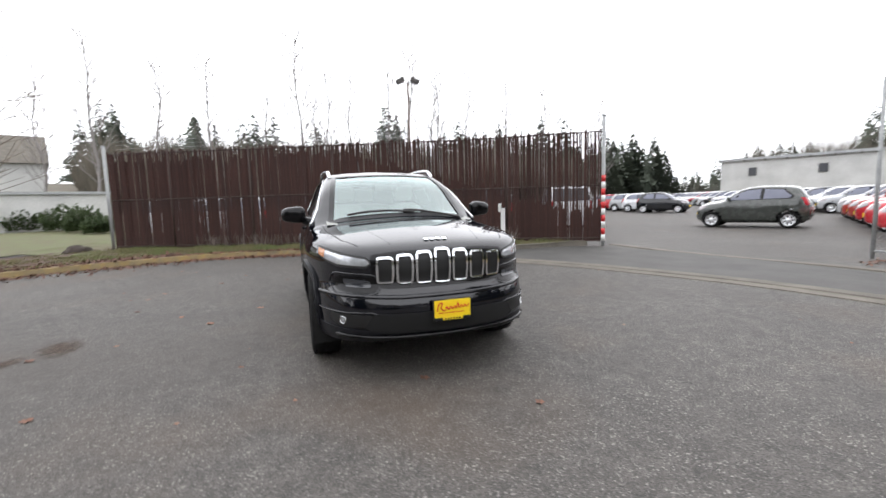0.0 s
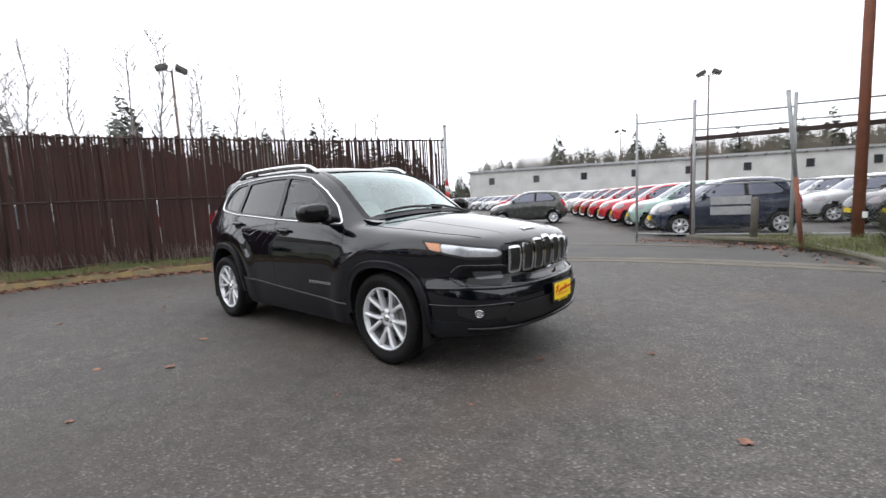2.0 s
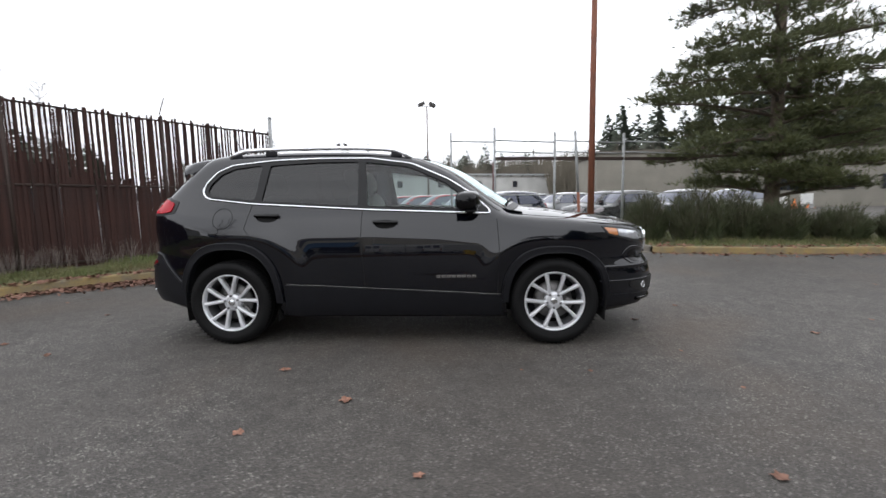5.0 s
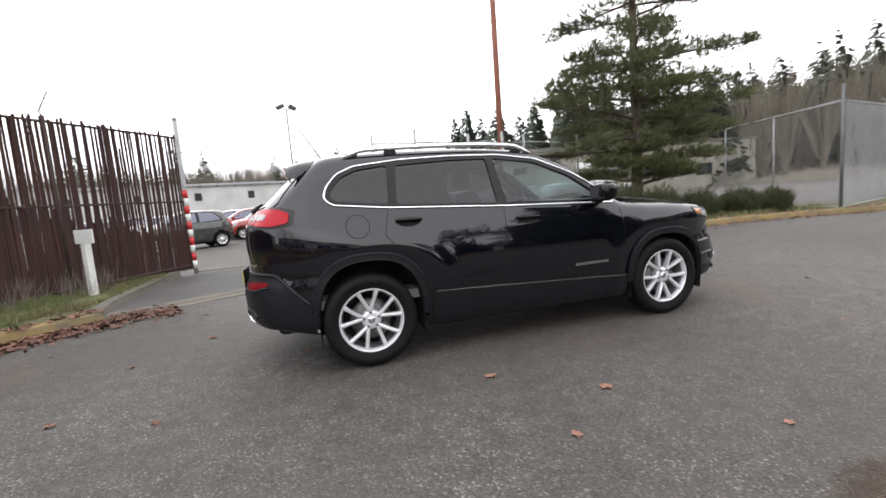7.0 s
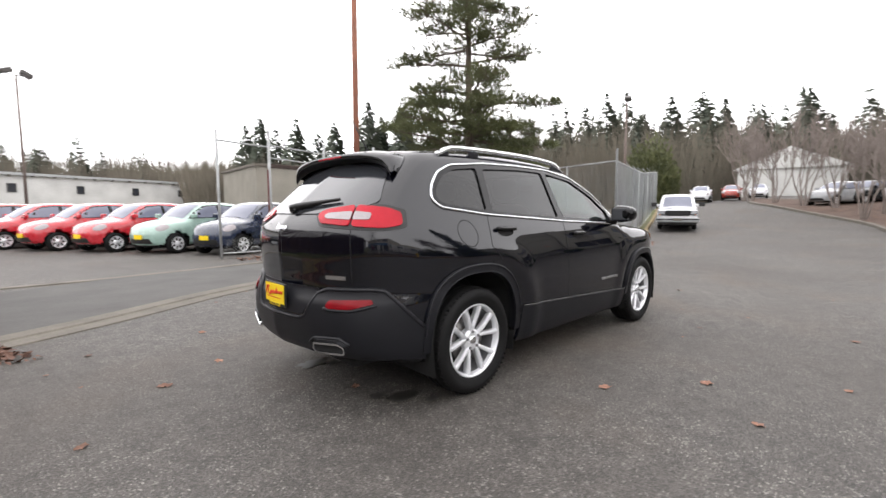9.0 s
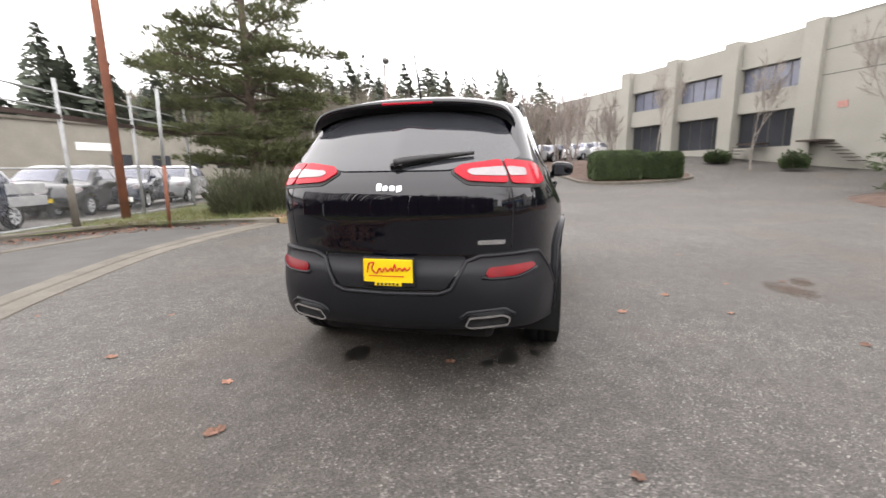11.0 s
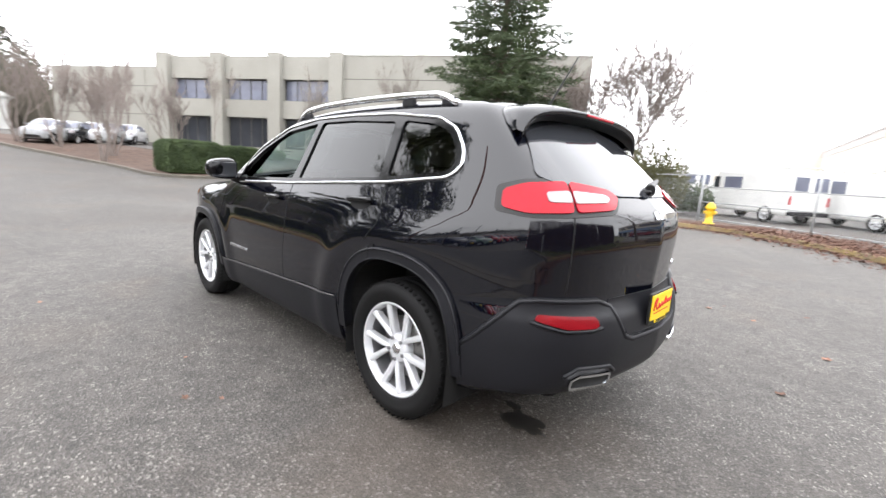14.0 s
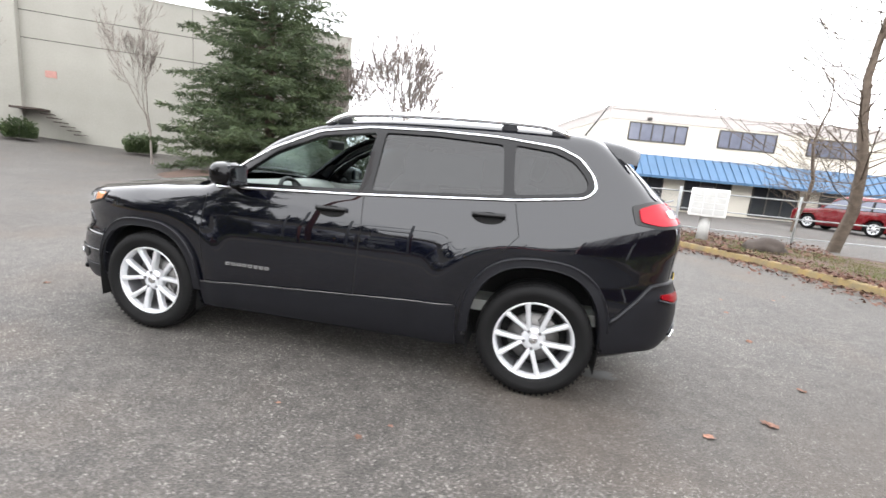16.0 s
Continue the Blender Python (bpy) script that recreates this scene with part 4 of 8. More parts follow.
def patch(shape, kind, outline, off=0.004, holes=(), step=0.04, skirt=0.012, mirror=False, bend=None):
    """A panel with a clean outline laid on the body, off metres proud, its edges turned in."""
    loops = [resample(outline, step)] + [resample(h, step) for h in holes]
    pts, edges, faces = [], [], []
    for lp in loops:
        b = len(pts)
        pts += [Vector(p) for p in lp]
        edges += [(b + i, b + (i + 1) % len(lp)) for i in range(len(lp))]
    border = len(pts)
    arr = np.array(loops[0])
    gx, gy = np.meshgrid(np.arange(arr[:, 0].min() + step / 2, arr[:, 0].max(), step), np.arange(arr[:, 1].min() + step / 2, arr[:, 1].max(), step))
    gx, gy = gx.ravel(), gy.ravel()
    keep = inside_poly(gx, gy, shrink(loops[0], step * 0.3))
    for h in loops[1:]:
        keep &= ~inside_poly(gx, gy, shrink(h, -step * 0.3))
    pts += [Vector((a, b)) for a, b in zip(gx[keep], gy[keep])]
    vs, _, fs, orig, *_ = delaunay_2d_cdt(pts, edges, [], 0, 1e-5)
    uv = np.array([(v.x, v.y) for v in vs])
    cen = np.array([np.mean([uv[i] for i in f], axis=0) for f in fs])
    ok = inside_poly(cen[:, 0], cen[:, 1], loops[0])
    for h in loops[1:]:
        ok &= ~inside_poly(cen[:, 0], cen[:, 1], h)
    p, nn = shape.lay(kind, uv, 0.0)
    offs = off if bend is None else off + np.array([bend(a, b) for a, b in uv])
    p = p + nn * (offs[:, None] if bend is not None else off)
    lookup = {}
    for new_i, olds in enumerate(orig):
        for o in olds:
            lookup[o] = new_i
    verts, norms, polys = [tuple(q) for q in p], [tuple(q) for q in nn], []
    for f, good in zip(fs, ok):
        if good:
            f = list(f)
            a, b, c = (p[i] for i in f[:3])
            if np.dot(np.cross(b - a, c - a), nn[f[0]]) < 0:
                f.reverse()
            polys.append(tuple(f))
    if skirt:
        b = 0
        for lp in loops:
            ids = [lookup[b + i] for i in range(len(lp))]
            base, base2 = len(verts), len(verts) + len(lp)
            mid = p[ids].mean(0)
            for i in ids:
                verts.append(tuple(p[i]))
                norms.append(None)
            for i in ids:
                verts.append(tuple(p[i] - nn[i] * skirt))
                norms.append(None)
            m = len(lp)
            for i in range(m):
                k = (i + 1) % m
                polys.append((base + i, base + k, base2 + k, base2 + i))
            b += len(lp)
    me = bpy.data.meshes.new("panel")
    if mirror:
        verts = [(x, -y, z) for x, y, z in verts]
        norms = [None if q is None else (q[0], -q[1], q[2]) for q in norms]
        polys = [tuple(reversed(f)) for f in polys]
    me.from_pydata(verts, [], polys)
    me.update()
    if skirt:
        bm = bmesh.new()
        bm.from_mesh(me)
        bm.normal_update()
        bm.to_mesh(me)
        bm.free()
    for f in me.polygons:
        f.use_smooth = True
    auto = [tuple(v.normal) for v in me.vertices]
    me.normals_split_custom_set_from_vertices([auto[i] if q is None else q for i, q in enumerate(norms)])
    return me


def line_on(shape, kind, pts, off=0.0, step=0.03, mirror=False, closed=False):
    p, _ = shape.lay(kind, resample(pts, step, closed) + ([pts[0]] if closed else []), off)
    return [(a, -b if mirror else b, c) for a, b, c in p]


def skin(shape, size, centre, counts, drop, split, materials, parent, spine=0.55):
    """The painted shell, ray-cast from a spine; drop(p, n) leaves faces out, split(p, n) names the panel of each face."""
    nx, ny, nz = counts
    vid, pos, quads = {}, [], []

    def vert(i, j, k):
        key = (i, j, k)
        if key not in vid:
            vid[key] = len(pos)
            pos.append((i / nx * 2 - 1, j / ny * 2 - 1, k / nz * 2 - 1))
        return vid[key]
    for i in range(nx):
        for j in range(ny):
            quads.append((vert(i, j, nz), vert(i + 1, j, nz), vert(i + 1, j + 1, nz), vert(i, j + 1, nz)))
        for k in range(nz):
            quads.append((vert(i, 0, k), vert(i + 1, 0, k), vert(i + 1, 0, k + 1), vert(i, 0, k + 1)))
            quads.append((vert(i + 1, ny, k), vert(i, ny, k), vert(i, ny, k + 1), vert(i + 1, ny, k + 1)))
    for j in range(ny):
        for k in range(nz):
            quads.append((vert(nx, j, k), vert(nx, j + 1, k), vert(nx, j + 1, k + 1), vert(nx, j, k + 1)))
            quads.append((vert(0, j + 1, k), vert(0, j, k), vert(0, j, k + 1), vert(0, j + 1, k + 1)))
    q = np.array(pos) * np.array(size) + np.array(centre)
    o = np.stack([q[:, 0] * spine, np.zeros(len(q)), np.full(len(q), shape.spine_z)], 1)
    d = q - o
    ln = np.linalg.norm(d, axis=1)
    p = shape.hit(o, d / ln[:, None], 3.2)
    nn = shape.normals(p)
    quads = np.array(quads)
    cp, cn = p[quads].mean(1), nn[quads].mean(1)
    gone = drop(cp, cn)
    names = split(cp, cn)
    made = {}
    for name in sorted(set(names)):
        sel = quads[(names == name) & ~gone]
        if not len(sel):
            continue
        used, inv = np.unique(sel.ravel(), return_inverse=True)
        me = bpy.data.meshes.new(name)
        me.from_pydata([tuple(v) for v in p[used]], [], [tuple(f) for f in inv.reshape(-1, 4)])
        me.update()
        for f in me.polygons:
            f.use_smooth = True
        me.normals_split_custom_set_from_vertices([tuple(v) for v in nn[used]])
        made[name] = part(name.split("-")[0], me, materials, parent)
    return made


def lathe(bm, profile, segs=48, mat_index=0, axis="y"):
    """A profile of (radius, offset) turned about the y axis."""
    rings = [[bm.verts.new((r * math.cos(2 * math.pi * k / segs), o, r * math.sin(2 * math.pi * k / segs))) for k in range(segs)] for r, o in profile]
    for a, b in zip(rings, rings[1:]):
        for k in range(segs):
            f = bm.faces.new((a[k], b[k], b[(k + 1) % segs], a[(k + 1) % segs]))
            f.smooth = True
            f.material_index = mat_index
    return bm


def arch(cx, cz, w, h, power=2.5, low=0.2, n=22):
    """A wheel opening: a squarish half round over a wheel, closed below at low."""
    top = []
    for i in range(n + 1):
        a = math.pi * i / n
        c, s = math.cos(a), math.sin(a)
        top.append((cx + w * math.copysign(abs(c) ** (2 / power), c), cz + h * abs(s) ** (2 / power)))
    return [(cx + w * 0.97, low)] + top + [(cx - w * 0.97, low)]

# ---- the black SUV ----
SUV = Shape(
    top=[(-2.4, 1.52), (-2.05, 1.56), (-1.85, 1.596), (-1.6, 1.629), (-1.17, 1.654), (-0.8, 1.658), (-0.3, 1.648), (0.06, 1.618), (0.25, 1.585), (0.45, 1.53), (0.64, 1.45), (0.85, 1.315), (1.05, 1.185), (1.17, 1.128), (1.35, 1.105), (1.71, 1.055), (2.05, 0.998), (2.2, 0.962), (2.45, 0.88)],
    section=[(0.15, 0.80), (0.25, 0.845), (0.40, 0.88), (0.55, 0.897), (0.72, 0.902), (0.88, 0.893), (0.98, 0.876), (1.06, 0.855), (1.13, 0.825), (1.3, 0.748), (1.5, 0.66), (1.6, 0.612), (1.75, 0.53)],
    taper_low=[(-2.4, 0.86), (-2.0, 0.945), (-1.7, 0.99), (-1.3, 1.0), (1.3, 1.0), (1.6, 0.985), (1.8, 0.955), (2.1, 0.9), (2.4, 0.8)],
    taper_high=[(-2.3, 0.84), (-1.9, 0.915), (-1.6, 0.965), (-1.3, 0.99), (-0.8, 1.0), (0.6, 1.0), (1.0, 0.99), (1.5, 0.96), (1.8, 0.93), (2.3, 0.85)],
    nose=[(0.15, 2.15), (0.24, 2.22), (0.30, 2.28), (0.40, 2.315), (0.52, 2.325), (0.62, 2.30), (0.70, 2.245), (0.80, 2.255), (0.90, 2.25), (0.95, 2.22), (1.05, 2.1)],
    nose_plan=[(0.0, 0.0), (0.2, 0.010), (0.43, 0.052), (0.54, 0.095), (0.65, 0.175), (0.72, 0.255), (0.80, 0.41), (0.86, 0.60), (0.95, 1.0)],
    tail=[(0.15, -2.0), (0.24, -2.12), (0.32, -2.235), (0.42, -2.285), (0.55, -2.30), (0.66, -2.285), (0.74, -2.25), (0.85, -2.255), (0.98, -2.265), (1.10, -2.25), (1.18, -2.19), (1.3, -2.06), (1.45, -1.89), (1.6, -1.715)],
    tail_plan=[(0.0, 0.0), (0.36, 0.045), (0.48, 0.075), (0.614, 0.13), (0.70, 0.195), (0.76, 0.285), (0.82, 0.45), (0.92, 0.9)],
    sweep_x=[(-2.4, 0.0), (0.0, 0.05), (0.3, 0.22), (0.9, 0.32), (1.2, 0.30), (1.5, 0.1), (2.4, 0.0)],
    k=34.0, crown=(0.09, 0.10), under=[(-2.5, 0.15), (-2.2, 0.13), (-1.95, 0.10), (-1.75, 0.06), (-1.6, 0.04), (-1.0, 0.0), (1.6, 0.0), (1.9, 0.04), (2.2, 0.07), (2.5, 0.09)],
    bulges=[(1.36, 0.36, 0.53, 0.085, 0.018), (-1.33, 0.36, 0.585, 0.085, 0.018)])
DLO = rounded([(0.845, 1.078), (-0.14, 1.122), (-1.15, 1.187), (-1.545, 1.234), (-1.602, 1.285), (-1.577, 1.362), (-1.492, 1.457), (-1.36, 1.513), (-1.0, 1.547), (-0.6, 1.556), (-0.16, 1.547), (0.19, 1.495), (0.5, 1.355), (0.70, 1.225)], 0.035)
GLASS_F = rounded([(0.72, 1.115), (-0.165, 1.152), (-0.205, 1.522), (0.17, 1.472), (0.47, 1.335), (0.64, 1.205)], 0.025)
GLASS_R = rounded([(-0.245, 1.155), (-1.07, 1.205), (-1.03, 1.508), (-0.6, 1.528), (-0.265, 1.525)], 0.025)
GLASS_Q = rounded([(-1.13, 1.212), (-1.52, 1.257), (-1.562, 1.295), (-1.540, 1.355), (-1.462, 1.438), (-1.34, 1.488), (-1.10, 1.513)], 0.03)
ARCH_F, ARCH_R = arch(1.36, 0.36, 0.378, 0.395), arch(-1.33, 0.36, 0.388, 0.452)
FLARE_F, FLARE_R = arch(1.36, 0.36, 0.436, 0.45), arch(-1.33, 0.36, 0.446, 0.51)
ys = [-0.67 + 1.34 * i / 16 for i in range(17)]
SCREEN = [(1.115 - 0.30 * y * y, y) for y in ys] + [(0.285 - 0.20 * y * y, y * 0.82) for y in reversed(ys)]

suv = thing("suv", (0, 0, 0), "gloss black compact SUV with chrome window trim and silver alloy wheels", "car")


def suv_drop(p, n):
    x, y, z = p[:, 0], p[:, 1], p[:, 2]
    side = np.abs(n[:, 1]) > 0.35
    g = side & inside_poly(x, z, shrink(DLO, 0.008)) & (np.abs(y) > 0.4)
    for a, f in ((ARCH_F, FLARE_F), (ARCH_R, FLARE_R)):
        g |= (np.abs(y) > 0.5) & inside_poly(x, z, shrink(a, -0.03)) & (n[:, 2] < 0.8)
    g |= (n[:, 2] > 0.25) & (n[:, 0] > 0) & (x < 1.2) & (z > 1.08) & inside_poly(x, y, shrink(SCREEN, 0.025))
    return g


def suv_split(p, n):
    x, y, z = p[:, 0], p[:, 1], p[:, 2]
    out = np.full(len(x), "quarter_panel-r", dtype=object)
    out[(x > -1.1) & (x <= -0.21)] = "rear_door-r"
    out[(x > -0.21) & (x <= 0.89)] = "front_door-r"
    out[x > 0.89] = "fender-r"
    left = np.array([s.replace("-r", "-l") for s in out], dtype=object)
    out = np.where(y > 0, left, out)
    out[(z > 1.535) | ((z > 1.4) & (n[:, 2] > 0.55))] = "roof"
    out[(x > 0.95) & (n[:, 2] > 0.6) & (np.abs(y) < 0.74) & (z > 0.85)] = "bonnet"
    out[(x > 1.8) & (z < 0.93) & (n[:, 2] < 0.6)] = "front_bumper"
    out[(x < -1.95) & (z > 0.72) & (np.abs(y) < 0.62)] = "tailgate"
    out[(x < -1.75) & (z < 0.74)] = "rear_bumper"
    return out


panels = skin(SUV, (2.36, 0.95, 0.78), (0, 0, 0.92), (170, 54, 44), suv_drop, suv_split, "black_paint", suv)


def both(name, fn, material, parent_of, label=""):
    """The same part on the right side and, mirrored, on the left."""
    out = []
    for mirror, side in ((False, "r"), (True, "l")):
        out.append(part(name, fn(mirror), material, parent_of(side), label))
    return out


onto = lambda key: (lambda side: panels["%s-%s" % (key, side)])
whole = lambda side: suv
both("wheel_arch_trim", lambda m: patch(SUV, "S", FLARE_F[1:-1] + ARCH_F[1:-1][::-1], 0.02, step=0.03, skirt=0.05, mirror=m), "plastic", onto("fender"), "grained black plastic arch trim")
both("wheel_arch_trim", lambda m: patch(SUV, "S", FLARE_R[1:-1] + ARCH_R[1:-1][::-1], 0.02, step=0.03, skirt=0.05, mirror=m), "plastic", onto("quarter_panel"), "grained black plastic arch trim")
for F, key in ((FLARE_F, "fender"), (FLARE_R, "quarter_panel")):
    both("arch_lip", lambda m: mesh_of(tube(B(), line_on(SUV, "S", shrink(F, 0.006)[2:-2], 0.0175, 0.03, m), 0.0075, 8), "arch_lip", True), "plastic", onto(key), "rounded upper edge of the arch trim")
for F, A, key in ((FLARE_F, ARCH_F, "fender"), (FLARE_R, ARCH_R, "quarter_panel")):
    both("arch_return", lambda m: mesh_of(tube(B(), line_on(SUV, "S", shrink(A, -0.004)[2:-2], 0.016, 0.03, m), 0.006, 6), "arch_return", True), "plastic", onto(key))
both("arch_joint", lambda m: mesh_of(tube(B(), line_on(SUV, "S", [(-1.165, 0.80), (-1.17, 0.872)], 0.0185, 0.02, m), 0.003, 5), "arch_joint", True), "well", onto("quarter_panel"))
SILL = [(0.925, 0.25), (0.925, 0.418), (0.4, 0.445), (-0.2, 0.478), (-0.86, 0.512), (-0.87, 0.25)]
both("sill_cladding", lambda m: patch(SUV, "S", SILL, 0.014, step=0.05, skirt=0.04, mirror=m), "plastic", whole, "black plastic sill cladding")
both("window_surround", lambda m: patch(SUV, "S", shrink(DLO, -0.006), 0.003, [GLASS_F, GLASS_R, GLASS_Q], 0.03, 0.03, m), "gloss_black", whole)
part("window", patch(SUV, "S", GLASS_F, -0.008, (), 0.06, 0.003), "clear", panels["front_door-r"], "lightly tinted front door glass")
both("window", lambda m: patch(SUV, "S", GLASS_R, -0.008, (), 0.06, 0.003, m), "tint", onto("rear_door"), "dark privacy glass")
both("quarter_window", lambda m: patch(SUV, "S", GLASS_Q, -0.008, (), 0.06, 0.003, m), "tint", onto("quarter_panel"), "dark privacy glass")


both("chrome_trim", lambda m: mesh_of(tube(B(), line_on(SUV, "S", shrink(DLO, -0.004), 0.004, 0.025, m, True), 0.0085, 8, cap=False), "chrome_trim", True), "chrome", whole, "bright chrome strip round the side windows")
# shut lines
SEAMS = [[(0.89, 1.03), (0.905, 0.8), (0.89, 0.43)], [(-0.205, 1.12), (-0.215, 0.9), (-0.19, 0.48)], [(-1.145, 1.17), (-1.19, 0.98), (-1.10, 0.88)],
         [(-0.90, 0.62), (-0.86, 0.52)]]
for pts in SEAMS:
    both("shut_line", lambda m: mesh_of(tube(B(), line_on(SUV, "S", resample(pts, 0.03, False), -0.0006, 0.03, m), 0.0028, 5), "shut_line", True), "well", whole)
# Dull metal line stands in for the glint along the door crease.
both("door_crease", lambda m: mesh_of(tube(B(), line_on(SUV, "S", [(-0.84, 0.522), (0.0, 0.478), (0.92, 0.428)], 0.012, 0.05, m), 0.0035, 6), "door_crease", True), "disc", whole)
# handles, badges, fuel flap, mirrors
for hx, hz, key in ((-0.01, 1.012, "front_door"), (-1.0, 1.076, "rear_door")):
    # Flat black oval stands in for the shaded hollow behind the handle.
    both("handle_recess", lambda m: patch(SUV, "S", [(hx + 0.09 * math.cos(a), hz - 0.010 + 0.036 * math.sin(a)) for a in [k * math.pi / 10 for k in range(20)]], 0.0015, (), 0.03, 0, m), "well", onto(key))
    both("door_handle", lambda m: mesh_of(tube(B(), line_on(SUV, "S", [(hx - 0.10, hz + 0.004), (hx + 0.10, hz)], 0.016, 0.04, m), 0.015, 10), "door_handle", True), "gloss_black", onto(key), "black pull handle")
for k in range(8):
    both("badge_letter", lambda m: patch(SUV, "S", [(0.40 + 0.041 * k, 0.566), (0.43 + 0.041 * k, 0.566), (0.43 + 0.041 * k, 0.586), (0.40 + 0.041 * k, 0.586)], 0.004, [[(0.407 + 0.041 * k, 0.572), (0.423 + 0.041 * k, 0.572), (0.423 + 0.041 * k, 0.580), (0.407 + 0.041 * k, 0.580)]], 0.05, 0.004, m), "chrome", onto("front_door"))
FUEL = [(-1.385 + 0.085 * math.cos(a), 1.065 + 0.085 * math.sin(a)) for a in [k * math.pi / 16 for k in range(32)]]
part("fuel_flap_line", tube(B(), line_on(SUV, "S", FUEL, -0.0005, 0.03, False, True), 0.0028, 5, cap=False), "well", panels["quarter_panel-r"])


def mirror_head(m):
    sg = 1 if m else -1
    bm = B()
    bmesh.ops.create_cube(bm, size=1.0)
    bmesh.ops.subdivide_edges(bm, edges=bm.edges[:], cuts=5, use_grid_fill=True)
    for v in bm.verts:
        c = v.co * 2
        L4 = (abs(c.x) ** 3.2 + abs(c.y) ** 3.2 + abs(c.z) ** 3.2) ** (1 / 3.2)
        c = c / L4
        x = 0.66 + 0.085 * c.x - 0.03 * c.y * sg * sg
        v.co = (x, sg * (0.985 + 0.115 * c.y), 1.175 + (0.078 - 0.012 * c.y) * c.z)
    tube(bm, [(0.68, sg * 0.80, 1.10), (0.67, sg * 0.9, 1.115)], [0.05, 0.035], 8)
    bmesh.ops.recalc_face_normals(bm, faces=bm.faces)
    return mesh_of(bm, "mirror", True)


for mh, side in zip(both("door_mirror", mirror_head, "gloss_black", whole, "black door mirror"), (-1, 1)):
    part("mirror_glass", boxed(B(), 0.571, side * 0.90, 1.115, 0.577, side * 1.075, 1.232, 0.01), M["rear_glass"], mh)
both("mirror_sail", lambda m: patch(SUV, "S", [(0.84, 1.085), (0.66, 1.10), (0.655, 1.215), (0.70, 1.215)], 0.008, (), 0.04, 0.01, m), "gloss_black", whole)
# windscreen, wipers, roof
part("windscreen_frame", patch(SUV, "T", shrink(SCREEN, -0.012), 0.003, [shrink(SCREEN, 0.035)], 0.05, 0.02), "gloss_black", suv)
part("windscreen", patch(SUV, "T", shrink(SCREEN, 0.03), -0.006, (), 0.07, 0), "screen", suv, "pale green windscreen")
for a, b, e in (((1.10, 0.12), (1.0, -0.50), 0.02), ((1.09, 0.58), (1.06, 0.02), 0.02)):
    w = part("wiper", tube(B(), line_on(SUV, "T", [a, b], e, 0.06), 0.011, 6), "ink", suv, "black windscreen wiper")
part("cowl", patch(SUV, "T", [(1.155 - 0.3 * y * y, y) for y in ys] + [(1.095 - 0.3 * y * y, y) for y in reversed(ys)], 0.006, (), 0.05, 0.01), "plastic", suv)
both("bonnet_line", lambda m: mesh_of(tube(B(), line_on(SUV, "T", [(1.02, -0.735), (1.4, -0.725), (1.8, -0.66), (2.05, -0.56)], -0.0006, 0.04, m), 0.003, 5), "bonnet_line", True), "well", lambda s: panels["bonnet"])
both("bonnet_crease", lambda m: mesh_of(tube(B(), line_on(SUV, "T", [(1.2, -0.46), (1.7, -0.42), (2.1, -0.34)], -0.004, 0.04, m), 0.006, 6), "bonnet_crease", True), "black_paint", lambda s: panels["bonnet"])


def rail(m):
    sg = 1 if m else -1
    pts = []
    for i in range(25):
        t = i / 24
        x = -1.42 + 1.60 * t
        base = float(SUV.lay("T", [(x, 0.585)])[0][0][2])
        lift = 0.046 * min(1, 3.6 * math.sin(math.pi * t)) ** 0.7 if 0 < t < 1 else 0
        pts.append((x, sg * (0.585 + 0.01 * math.sin(math.pi * t)), base + lift))
    return mesh_of(tube(B(), pts, 0.0185, 10), "rail", True)


for rl, sg in zip(both("roof_rail", rail, "satin", whole, "satin silver roof rail"), (-1, 1)):
    for fx in (-1.36, -1.05, 0.05):
        base = float(SUV.lay("T", [(fx, 0.585)])[0][0][2])
        part("rail_foot", boxed(B(), fx - 0.05, sg * 0.572, base - 0.012, fx + 0.05, sg * 0.600, base + 0.030, 0.01), "plastic", rl)
part("aerial", tube(B(), [(-1.52, 0.0, 1.60), (-1.56, 0.0, 1.645), (-1.73, 0.0, 1.92)], [0.022, 0.007, 0.003], 8), "ink", suv, "thin black whip aerial")
# nose
part("grille_panel", patch(SUV, "X", rounded([(-0.50, 0.905), (-0.485, 0.69), (-0.40, 0.668), (0.40, 0.668), (0.485, 0.69), (0.50, 0.905), (0.3, 0.925), (-0.3, 0.925)], 0.03), 0.004, (), 0.04, 0.01), "gloss_black", suv)
for k in range(7):
    y = (k - 3) * 0.1335
    tip = -0.006 * abs(k - 3)
    ring = rounded([(y - 0.055, 0.685 - tip), (y + 0.055, 0.685 - tip), (y + 0.061, 0.80), (y + 0.057, 0.925 + 2 * tip), (y - 0.057, 0.925 + 2 * tip), (y - 0.061, 0.80)], 0.03)
    sl = part("grille_slot", patch(SUV, "X", ring, 0.022, [shrink(ring, 0.015)], 0.03, 0.02), "chrome", suv, "chrome-framed grille slot")
    part("slot_mesh", patch(SUV, "X", shrink(ring, 0.014), 0.007, (), 0.04, 0.003), "ink", sl)
for k in range(4):
    part("bonnet_badge", patch(SUV, "T", [(2.075, -0.085 + 0.046 * k), (2.075, -0.05 + 0.046 * k), (2.115, -0.05 + 0.046 * k), (2.115, -0.085 + 0.046 * k)], 0.008, (), 0.05, 0.006), "chrome", panels["bonnet"])
HEAD = [(0.915, 0.948), (0.72, 0.925), (0.46, 0.878), (0.435, 0.85), (0.46, 0.828), (0.65, 0.838), (0.87, 0.895)]
hl_in = [(0.79, 0.932), (0.46, 0.878), (0.435, 0.85), (0.46, 0.830), (0.65, 0.842), (0.79, 0.876)]
